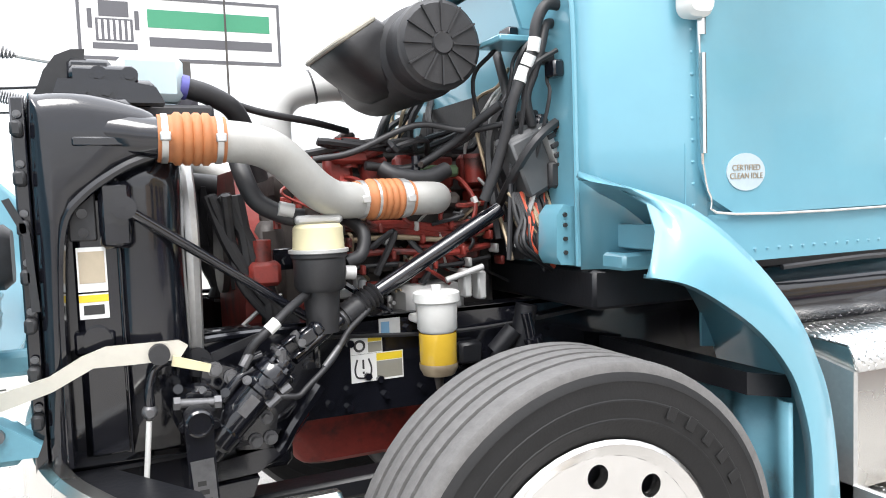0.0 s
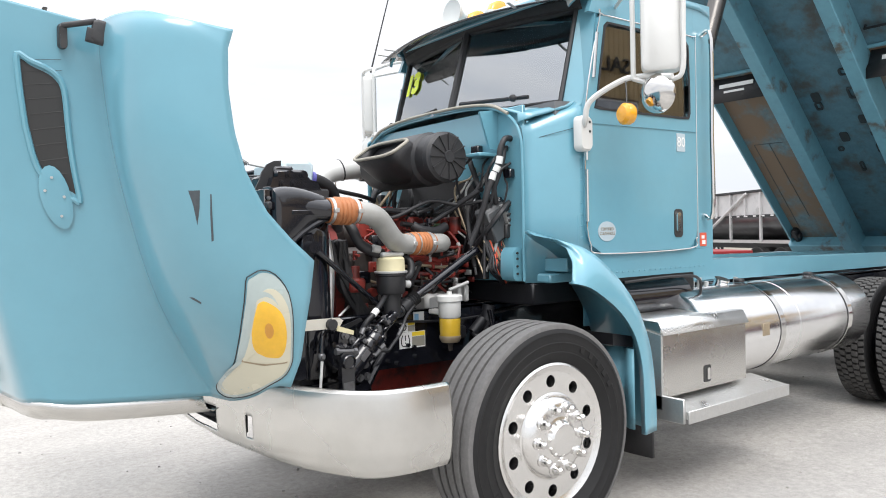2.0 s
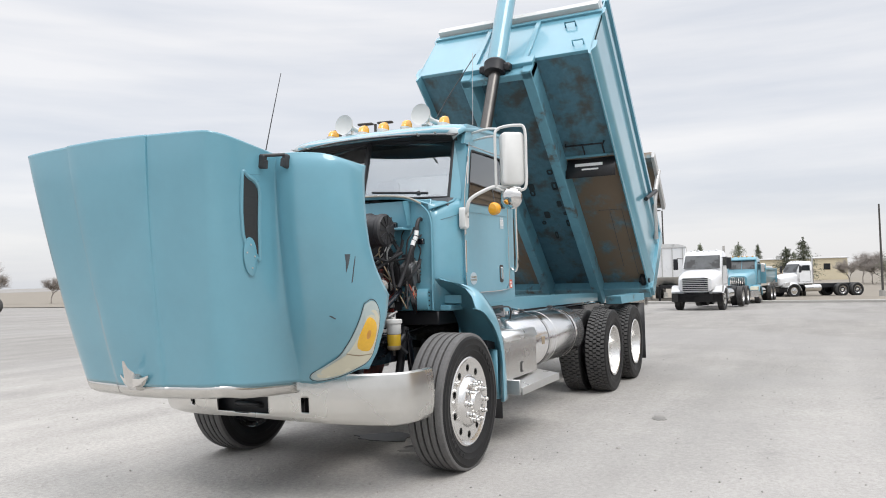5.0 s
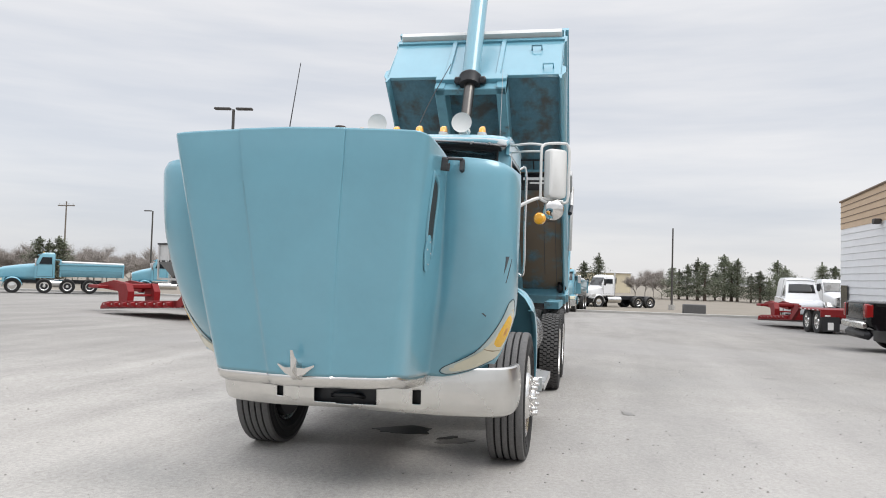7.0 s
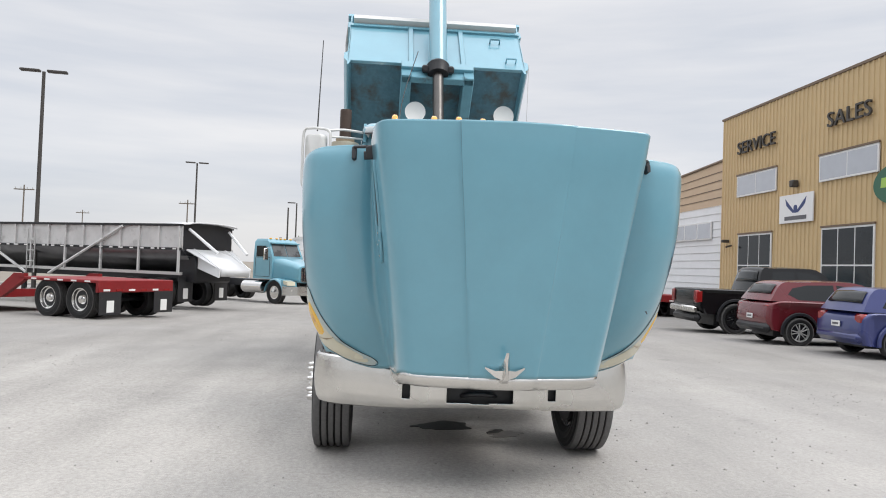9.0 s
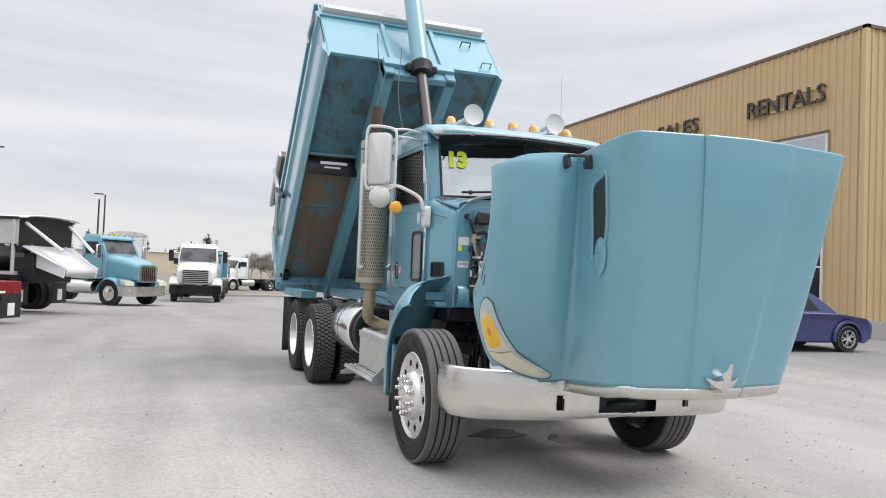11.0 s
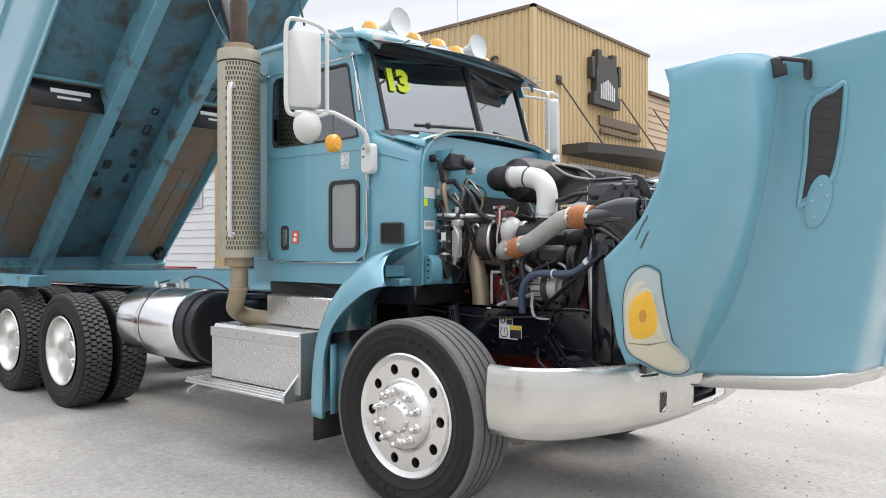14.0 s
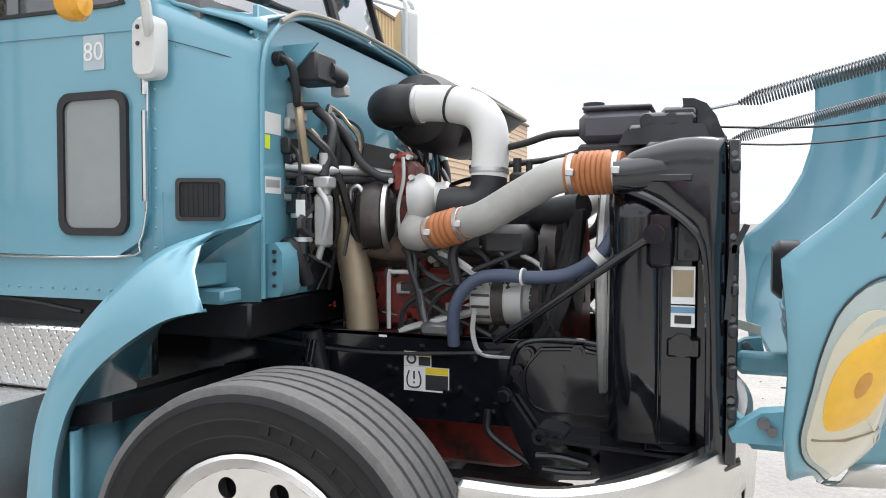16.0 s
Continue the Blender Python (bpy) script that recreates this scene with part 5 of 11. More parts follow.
# mirrors
for s in (-1, 1):
    y = lambda v: s * v
    mir = part("door_mirror", Geo().tube([(0.54, y(0.93), 2.06), (0.50, y(0.98), 2.10), (0.50, y(1.02), 2.20), (0.57, y(1.16), 2.285), (0.62, y(1.24), 2.30), (0.63, y(1.43), 2.27)], 0.016, 8)
               .tube([(0.60, y(1.22), 2.29), (0.60, y(1.22), 2.50), (0.60, y(1.22), 2.74), (0.61, y(1.23), 2.79), (0.63, y(1.27), 2.815), (0.64, y(1.40), 2.82), (0.66, y(1.47), 2.78), (0.66, y(1.475), 2.5), (0.66, y(1.47), 2.30), (0.65, y(1.42), 2.26), (0.63, y(1.30), 2.26), (0.60, y(1.22), 2.29)], 0.013, 8)
               .tube([(0.62, y(1.25), 2.80), (0.70, y(1.10), 2.83), (0.80, y(0.92), 2.83)], 0.012, 8).tube([(0.60, y(1.22), 2.74), (0.72, y(1.06), 2.76), (0.84, y(0.92), 2.77)], 0.010, 8), WHITE_METAL, truck, "white tubular mirror arms")
    body = [[(x, y(1.355 + a * k), 2.535 + b_ * k2) for a, b_ in rounded(0.20, 0.46, 0.04)] for x, k, k2 in ((0.60, 0.80, 0.92), (0.61, 0.95, 0.98), (0.64, 1, 1), (0.695, 1, 1), (0.70, 0.97, 0.985))]
    turn = Matrix.Translation((0.65, y(1.355), 0)) @ Matrix.Rotation(radians(-36 * s), 4, "Z") @ Matrix.Translation((-0.65, y(-1.355), 0))
    part("mirror_housing", Geo().ring_loft(body).xf(turn), WHITE_METAL, mir, "white mirror housing")
    part("mirror_glass", Geo().prism([(y(1.355) + a * 0.9, 2.535 + b_ * 0.95) for a, b_ in rounded(0.20, 0.46, 0.04)], "x", 0.7005, 0.704).xf(turn), MIRROR, mir)
    part("convex_mirror", Geo().lathe([(0.0, -0.045), (0.05, -0.04), (0.085, -0.022), (0.10, 0.0), (0.10, 0.012), (0.0, 0.02)], (0.63, y(1.34), 2.20), (1, 0, 0.1), 24, False), WHITE_METAL if s > 0 else CHROME, mir, "round convex mirror")
    part("mirror_foot", Geo().ring_loft([[(0.53 + a * k, y(yy), 2.04 + b_ * k) for a, b_ in rounded(0.095, 0.19, 0.03)] for yy, k in ((0.915, 1), (0.955, 1), (0.968, 0.88))]), WHITE_METAL, mir, "white mirror foot")
    for dx, dz in ((0.02, 0.05), (0.02, 0.0), (-0.02, 0.05)):
        part("screw", Geo().cyl((0.53 + dx, y(0.966), 2.05 + dz), (0.53 + dx, y(0.972), 2.05 + dz), 0.007, n=6), STICKER_DARK, mir)
    part("side_marker", Geo().lathe([(0.0, -0.035), (0.04, -0.03), (0.055, -0.015), (0.056, 0.015), (0.05, 0.03), (0.0, 0.035)], (0.53, y(1.225), 2.105), (1, 0.25 * s, 0), 20, False), AMBER, mir, "round amber side marker")
    part("marker_lead", Geo().tube([(0.53, y(1.225), 2.155), (0.55, y(1.215), 2.20), (0.575, y(1.19), 2.28)], 0.004, 5), HOSE, mir)


# ---- raised bed: built level, its front lower edge at the origin, then tipped ----
TIP = 43.0
# darker copy of the bed teal: shade beneath the bed, plus grime stains
TEAL_UNDER = surface("shaded_grimy_teal_underside", (0.080, 0.185, 0.238), 0.6, grain=(10.0, 0.2), stain=(2.6, 0.6, (0.075, 0.082, 0.078), 0.2), bump=(40, 0.1))
GRIMY = surface("grimy_dark_weld", (0.030, 0.042, 0.046), 0.7, grain=(20, 0.2), stain=(5, 0.4, (0.055, 0.085, 0.095), 0.3))
BED = pose(3.86, 0, 4.37) @ Matrix.Rotation(radians(TIP), 4, "Y")
LEN, HALF, HIGH = 4.60, 1.245, 1.21
bed = new("dump_bed")
bed.parent = truck
bed.matrix_basis = BED
tagged(bed, "raised teal steel dump bed with a dirty underside")
g = Geo().box(0.0, 0.05, -HALF, HALF, 0.0, 0.93, 0.006).box(-0.035, 0.0, -0.40, -0.33, 0.0, 0.93, 0.006).box(-0.035, 0.0, 0.33, 0.40, 0.0, 0.93, 0.006)
g.prism([(-0.03, 0.90), (0.06, 0.90), (0.06, 0.98), (-0.03, 0.96)], "y", -HALF, HALF)
part("front_wall", g, TEAL, bed)
part("front_lip", Geo().box(-0.045, 0.03, -0.50, 0.50, -0.15, 0.0, 0.008), TEAL, bed, "teal apron of the bed front between the sills")
part("floor_plate", Geo().box(0.05, 1.70, -HALF + 0.02, HALF - 0.02, 0.0, 0.03), TEAL_UNDER, bed, "grimy teal bed floor, darkened for the shade beneath")
part("floor_plate", Geo().box(1.70, LEN, -0.43, 0.43, 0.0, 0.03), TEAL_UNDER, bed, "grimy teal bed floor, darkened for the shade beneath")
for s in (-1, 1):
    wall = part("side_wall", Geo().box(0.0, LEN, s * HALF, s * (HALF - 0.02), 0.03, HIGH), TEAL, bed)
    part("top_rail", Geo().prism([(0.0, HIGH), (LEN, HIGH), (LEN, HIGH + 0.09), (0.0, HIGH + 0.06)], "y", s * (HALF + 0.045), s * (HALF - 0.05)), TEAL, wall)
    part("rub_rail", Geo().prism([(s * (HALF), 0.22), (s * (HALF + 0.05), 0.18), (s * (HALF + 0.05), 0.05), (s * HALF, -0.03)], "x", 0.0, LEN), TEAL, wall)
    part("rub_rail", Geo().prism([(s * (HALF), 1.05), (s * (HALF + 0.035), 1.02), (s * (HALF + 0.035), 0.90), (s * HALF, 0.86)], "x", 0.0, LEN), TEAL, wall)
    part("rear_post", Geo().box(LEN - 0.18, LEN + 0.02, s * (HALF + 0.06), s * (HALF - 0.04), -0.10, HIGH, 0.008), TEAL, wall)
    part("outer_floor_plate", Geo().box(1.70, LEN, s * (HALF - 0.02), s * 0.43, 0.0, 0.03), TEAL_DIRTY, bed, "rust-stained steel floor plate")
    part("weld_bead", Geo().tube([(2.75, s * 1.10, -0.002), (2.75, s * 0.75, -0.003)], 0.0035, 5, sm=False), SCAR, bed)
    part("weld_bead", Geo().tube([(2.75, s * 0.92, -0.002), (4.0, s * 0.90, -0.002)], 0.0035, 5, sm=False), SCAR, bed)
    part("weld_bead", Geo().tube([(2.75, s * 1.10, -0.002), (4.2, s * 1.10, -0.002)], 0.0035, 5, sm=False), SCAR, bed)
    # long sill under the floor and the edge rail
    part("long_sill", Geo().box(0.0, LEN, s * 0.50, s * 0.36, -0.30, 0.0, 0.008), TEAL_WORN, bed)
    part("edge_rail", Geo().prism([(s * (HALF), 0.03), (s * (HALF), -0.10), (s * (HALF - 0.02), -0.10), (s * (HALF - 0.05), -0.0)], "x", 0.0, LEN), TEAL, bed)
    # pocket cross plate and maker's flap, plain bars for its lettering
    flap = part("mud_apron", Geo().sheet([[(1.70 + 0.03 * math.sin(2 * yy), s * yy, -0.02) for yy in (0.52, 0.8, 1.22)], [(1.77, s * yy, -0.16) for yy in (0.52, 0.8, 1.22)], [(1.86, s * yy, -0.27) for yy in (0.46, 0.8, 1.22)]]), HOSE, bed, "black rubber apron under the bed", solid=0.01)
    part("apron_bar", Geo().box(-0.005, 0.005, -0.20, 0.20, -0.022, 0.022, 0.002, Matrix.Translation((1.745, s * 0.84, -0.13)) @ pose(0, 0, 0, 0, -28, 0)), STICKER_WHITE, flap)
    part("apron_bar", Geo().box(-0.005, 0.005, -0.12, 0.12, -0.012, 0.012, 0.002, Matrix.Translation((1.783, s * 0.86, -0.185)) @ pose(0, 0, 0, 0, -33, 0)), STICKER_WHITE, flap)
    part("apron_rod", Geo().tube([(1.68, s * 0.50, -0.015), (1.68, s * 1.235, -0.015)], 0.02, 6), TEAL_WORN, bed)
    part("hinge_lug", Geo().box(4.20, 4.40, s * 1.20, s * 1.12, -0.09, 0.03, 0.02).cyl((4.30, s * 1.10, -0.05), (4.30, s * 1.27, -0.05), 0.035, n=12), FRAME_BLACK, bed)
part("rear_beam", Geo().box(LEN - 0.22, LEN, -1.26, 1.26, -0.16, 0.0, 0.01), TEAL_WORN, bed)
part("cross_rib", Geo().box(0.02, 0.12, -0.50, 0.50, -0.30, 0.0, 0.01), TEAL_WORN, bed)
# worn plates welded between the sills
rng = random.Random(5)
for k in range(10):
    x, yy, w, h = rng.uniform(1.9, 3.3), rng.uniform(-0.30, 0.20), rng.uniform(0.03, 0.075), rng.uniform(0.02, 0.045)
    o = [(x + a, yy + b_) for a, b_ in rounded(2 * w, 2 * h, 0.02, 2)]
    i = [(x + a, yy + b_) for a, b_ in rounded(1.3 * w, 1.0 * h, 0.012, 2)]
    if k % 3:
        part("weld_ring", Geo().frame_loop(o, i, "z", -0.016, 0.0), GRIMY, bed)
    else:
        part("weld_plate", Geo().prism(o, "z", -0.012, 0.0), GRIMY, bed)
# rungs and eyes on the front wall
for yy, z in ((-0.86, 0.66), (-1.05, 0.16), (0.86 - 1.72, 0.66)):
    part("step_eye", Geo().tube([(0.0, yy - 0.07, z), (-0.07, yy - 0.07, z), (-0.07, yy + 0.07, z), (0.0, yy + 0.07, z)], 0.012, 6, sm=False), TEAL, bed)
part("underside_handle", Geo().tube([(1.45, -0.55, 0.0), (1.45, -0.55, -0.05), (1.45, -1.1, -0.05), (1.45, -1.1, 0.0)], 0.014, 6, sm=False).tube([(1.45, -0.8, -0.05), (1.62, -0.8, -0.05)], 0.012, 6).tube([(1.45, -1.08, -0.05), (1.62, -1.08, -0.05)], 0.012, 6), FRAME_BLACK, bed)
# rolled cover on the front rim
part("cover_housing", Geo().prism([(-0.10, 0.985), (0.22, 0.985), (0.24, 1.04), (0.20, 1.11), (-0.06, 1.11), (-0.11, 1.06)], "y", -1.20, 1.20), WHITE_METAL, bed, "grey-white rolled cover housing")
part("cover_arm", Geo().tube([(0.05, 1.27, 1.08), (0.4, 1.31, 1.12), (0.5, 1.31, 1.0)], 0.02, 6), GALV, bed)
# lifted tailgate
tg = part("tailgate", Geo().box(3.30, 4.48, -1.25, 1.25, 1.94, 2.02, 0.01).box(3.30, 3.40, -1.25, 1.25, 1.86, 1.96, 0.01).box(4.38, 4.48, -1.25, 1.25, 1.86, 1.96, 0.01), TEAL_DIRTY, bed, "high-lift tailgate raised above the bed, rusty inside")
for s in (-1, 1):
    part("tailgate_arm", Geo().tube([(4.25, s * 1.29, 0.85), (3.75, s * 1.30, 1.3), (3.72, s * 1.30, 2.0)], 0.04, 8, 3).box(3.28, 4.5, s * 1.25, s * 1.31, 1.84, 1.98, 0.01), GALV, tg)
    part("lift_ram", Geo().cyl((3.2, s * 1.31, 0.7), (3.7, s * 1.31, 1.45), 0.035, n=10), FRAME_BLACK, tg)

# telescopic hoist, thin below and thick above its collar
foot, top = Vector((2.35, 0, 1.25)), Vector((4.45, 0, 5.95))
way = (top - foot).normalized()
col = foot + way * 3.30
h = part("hoist_ram", Geo().cyl(foot, col, 0.075, n=20), surface("oily_grey_ram", (0.10, 0.095, 0.09), 0.3, 0.8, grain=(10, 0.12)), truck, "oily telescopic hoist ram behind the cab")
part("hoist_barrel", Geo().cyl(col, col + way * 2.1, 0.125, n=24), TEAL, h, "teal hoist barrel")
part("hoist_collar", Geo().lathe([(0.08, -0.10), (0.14, -0.09), (0.15, 0.0), (0.16, 0.05), (0.13, 0.09)], col, way, 24).box(col.x - 0.05, col.x + 0.05, -0.22, 0.22, col.z - 0.05, col.z + 0.05, 0.02), FRAME_BLACK, h)
part("cable", Geo().tube([(3.7, 0.28, 4.5), (3.0, 0.5, 3.6), (2.2, 0.55, 2.6), (2.0, 0.55, 1.4)], 0.006, 5), HOSE, truck)


# ---- tanks, steps and exhaust ----
def tread_plate(name):
    """Bright tread plate: raised lozenges in two directions."""
    m = surface(name, (0.70, 0.70, 0.69), 0.3, 1.0, grain=(30, 0.05), stain=(3, 0.25, (0.5, 0.49, 0.47), 0.3))
    n, l = m.node_tree.nodes, m.node_tree.links
    p = n["Principled BSDF"]
    tc = n["Texture Coordinate"]
    mp = n.new("ShaderNodeMapping")
    mp.inputs["Rotation"].default_value = (radians(45), radians(45), radians(45))
    mp.inputs["Scale"].default_value = (52, 52, 52)
    l.new(tc.outputs["Object"], mp.inputs["Vector"])
    ck = n.new("ShaderNodeTexVoronoi")
    ck.distance = "MANHATTAN"
    ck.inputs["Scale"].default_value, ck.inputs["Randomness"].default_value = 1.0, 0.0
    l.new(mp.outputs[0], ck.inputs["Vector"])
    r = n.new("ShaderNodeMapRange")
    r.inputs["From Min"].default_value, r.inputs["From Max"].default_value = 0.25, 0.55
    l.new(ck.outputs["Distance"], r.inputs["Value"])
    b = n.new("ShaderNodeBump")
    b.inputs["Strength"].default_value, b.inputs["Distance"].default_value = 0.7, 0.006
    l.new(r.outputs[0], b.inputs["Height"])
    l.new(b.outputs[0], p.inputs["Normal"])
    return m


TREAD = tread_plate("aluminium_tread_plate")


TANK_ALU = surface("polished_tank_aluminium", (0.90, 0.90, 0.90), 0.2, 1.0, grain=(14, 0.05), stain=(4, 0.2, (0.78, 0.77, 0.76), 0.3), bump=(5, 0.05))


def tank(x0, x1, y, z, r, parent):
    t = part("fuel_tank", Geo().lathe([(0.0, 0.0), (r * 0.90, 0.0), (r * 0.97, 0.012), (r, 0.04), (r, x1 - x0 - 0.04), (r * 0.97, x1 - x0 - 0.012), (r * 0.9, x1 - x0), (0.0, x1 - x0)], (x0, y, z), (1, 0, 0), 56, False), TANK_ALU, parent, "polished cylindrical fuel tank", sharp=30)
    for x in [x for x in (x1 - 1.36, x1 - 0.38) if x > x0 + 0.1]:
        part("tank_strap", Geo().lathe([(r + 0.001, -0.03), (r + 0.006, -0.028), (r + 0.006, 0.028), (r + 0.001, 0.03)], (x, y, z), (1, 0, 0), 56, False), CHROME, t)
        part("strap_edge", Geo().lathe([(r + 0.001, -0.034), (r + 0.004, -0.032), (r + 0.001, -0.03)], (x, y, z), (1, 0, 0), 56, False).box(x - 0.03, x + 0.03, y * 0.98 - 0.03, y * 0.98 + 0.03, z + r, z + r + 0.03, 0.01), HOSE, t)
    part("filler_cap", Geo().cyl((x0 + 0.62, y * 0.96, z + r * 0.95), (x0 + 0.62, y * 0.99, z + r * 1.10), 0.045, n=16).cyl((x0 + 0.62, y * 0.99, z + r * 1.10), (x0 + 0.62, y * 0.995, z + r * 1.14), 0.052, n=12), TANK_ALU, t, "bright filler cap")
    for dx, h in ((0.34, 0.05), (0.42, 0.07), (0.50, 0.04), (0.86, 0.05)):
        part("tank_fitting", Geo().cyl((x0 + dx, y * 0.93, z + r * 0.93), (x0 + dx, y * 0.94, z + r * 0.96 + h), 0.016, n=8), GALV, t)
    part("fuel_line", Geo().tube([(x0 + 0.42, y * 0.94, z + r + 0.05), (x0 + 0.36, y * 0.84, z + r + 0.09), (x0 + 0.18, y * 0.74, z + r + 0.05), (x0 + 0.05, y * 0.62, z + r - 0.06)], 0.009, 6), HOSE, t)
    part("tank_bracket", Geo().prism([(y * 0.55, z + 0.22), (y * 0.55, z - 0.30), (y, z - r - 0.02), (y, z - r)], "x", x0 + 0.25, x0 + 0.33), FRAME_BLACK, t)
    part("tank_bracket", Geo().prism([(y * 0.55, z + 0.22), (y * 0.55, z - 0.30), (y, z - r - 0.02), (y, z - r)], "x", x1 - 0.42, x1 - 0.34), FRAME_BLACK, t)
    if x1 - x0 > 1.8:
        part("tank_seam", Geo().lathe([(r, -0.004), (r + 0.0025, 0.0), (r, 0.004)], (x1 - 1.12, y, z), (1, 0, 0), 56, False), ALU, t)
        part("tank_plate", Geo().box(x1 - 1.62, x1 - 1.54, y + math.copysign(r * 0.99, y), y + math.copysign(r + 0.004, y), z - 0.02, z + 0.06, 0.002), RUST_PIPE, t)
    return t


tank(1.45, 3.66, -0.80, 0.835, 0.298, truck)
tank(2.58, 3.50, 0.83, 0.855, 0.298, truck)
# driver's side: tool box with a step
box = part("tool_box", Geo().prism([(-0.70, 0.58), (-1.115, 0.58), (-1.115, 0.92), (-1.09, 0.995), (-0.70, 1.02)], "x", 0.95, 1.80), BUMPER_METAL, truck, "polished aluminium tool box and step", sharp=20)
part("box_lid", Geo().sheet([[(x, -0.70, 1.028) for x in (0.94, 1.81)], [(x, -1.095, 1.003) for x in (0.94, 1.81)], [(x, -1.13, 0.93) for x in (0.94, 1.81)]]), TREAD, box, solid=0.008)
part("box_side", Geo().prism([(-0.70, 0.52), (-1.12, 0.52), (-1.12, 0.93), (-0.70, 1.02)], "x", 0.93, 0.948), ALU, box)
part("box_latch", Geo().prism([(1.38 + a, 0.665 + b_) for a, b_ in rounded(0.07, 0.10, 0.015)], "y", -1.118, -1.112), STICKER_DARK, box)
part("latch_lever", Geo().prism([(1.38 + a, 0.665 + b_) for a, b_ in rounded(0.03, 0.07, 0.01)], "y", -1.128, -1.118), CHROME, box)
st = part("side_step", Geo().prism([(-1.02, 0.52), (-1.27, 0.49), (-1.27, 0.53), (-1.02, 0.57)], "x", 0.95, 2.02), TREAD, truck, "aluminium tread step")
part("step_apron", Geo().box(0.95, 2.02, -1.278, -1.272, 0.465, 0.534, 0.002).box(0.93, 0.95, -1.26, -0.75, 0.465, 0.60, 0.004), ALU, st)
# passenger side: tread plate battery box, upper step and running step
bb = part("battery_box", Geo().prism([(0.72, 0.55), (1.12, 0.55), (1.12, 0.89), (1.09, 0.935), (0.72, 0.935)], "x", 0.98, 2.0), TREAD, truck, "aluminium tread plate battery box", sharp=20)
part("box_band", Geo().box(0.97, 2.01, 1.118, 1.128, 0.845, 0.915, 0.004), ALU, bb)
part("box_side", Geo().prism([(0.70, 0.54), (1.14, 0.54), (1.135, 0.935), (0.70, 0.945)], "x", 0.955, 0.978), ALU, bb)
for k in range(5):
    part("bolt", Geo().cyl((1.08 + 0.2 * k, 1.126, 0.88), (1.08 + 0.2 * k, 1.134, 0.88), 0.010, n=6), GALV, bb)
up = part("upper_step_box", Geo().box(0.80, 1.60, 0.60, 0.93, 0.94, 1.155, 0.01), TREAD, truck, "tread plate upper step box")
rs = part("running_step", Geo().box(1.0, 2.16, 1.04, 1.245, 0.505, 0.525, 0.004), TREAD, truck, "slatted aluminium running step")
for k in range(4):
    part("step_bar", Geo().box(1.0, 2.16, 1.06 + 0.05 * k, 1.085 + 0.05 * k, 0.525, 0.54, 0.003), ALU, rs)
part("step_bracket", Geo().prism([(1.0, 0.68), (1.12, 0.68), (1.25, 0.55), (1.25, 0.50), (1.0, 0.50)], "x", 0.98, 1.0), ALU, rs)
part("step_bracket", Geo().prism([(1.0, 0.56), (1.12, 0.56), (1.31, 0.48), (1.31, 0.45), (1.0, 0.45)], "x", 2.0, 2.02), ALU, rs)
# dark muffler drum before the passenger tank
part("muffler_drum", Geo().lathe([(0.0, 0.012), (0.19, 0.012), (0.25, 0.0), (0.278, 0.012), (0.285, 0.04), (0.285, 0.24)], (2.30, 0.83, 0.857), (1, 0, 0), 40, False).lathe([(0.285, 0.10), (0.30, 0.104), (0.30, 0.134), (0.285, 0.138)], (2.30, 0.83, 0.857), (1, 0, 0), 40, False), FRAME_BLACK, truck, "black exhaust treatment drum")
# driver's side air tank under the cab
part("air_tank", Geo().lathe([(0.0, 0), (0.09, 0.01), (0.125, 0.05), (0.125, 0.75), (0.09, 0.79), (0.0, 0.8)], (0.85, -0.75, 1.10), (1, 0, 0), 24, False), BLACK, truck, "black air tank")
part("air_line", Geo().tube([(0.9, -0.9, 1.22), (1.3, -0.95, 1.235), (1.6, -0.93, 1.20), (1.62, -0.9, 1.0)], 0.009, 6), HOSE, truck)
part("air_line", Geo().tube([(1.7, 0.8, 1.22), (1.2, 0.88, 1.235), (0.9, 0.86, 1.2)], 0.009, 6), HOSE, truck)

# exhaust stack with a perforated heat shield
SX, SY = 1.64, 1.13
stack = part("exhaust_stack", Geo().cyl((SX, SY, 1.36), (SX, SY, 2.9), 0.10, n=24), RUST_PIPE, truck, "upright exhaust stack with a perforated heat shield")
part("stack_tip", Geo().lathe([(0.062, 2.85), (0.062, 3.20), (0.058, 3.215), (0.054, 3.2), (0.054, 2.9)], (SX, SY, 0), (0, 0, 1), 20, False), surface("burnt_steel_tip", (0.07, 0.05, 0.04), 0.5, 0.6, grain=(10, 0.2)), stack, "soot-dark pipe tip")
holes_mat = surface("dark_behind_holes", (0.14, 0.125, 0.095), 0.7, grain=(20, 0.1))
part("shield_shadow", Geo().lathe([(0.137, 1.47), (0.137, 2.78)], (SX, SY, 0), (0, 0, 1), 40, False), holes_mat, stack)
g = Geo()
N, R0 = 44, 0.146
rowh = 0.034
rows_n = int((2.78 - 1.47) / rowh)
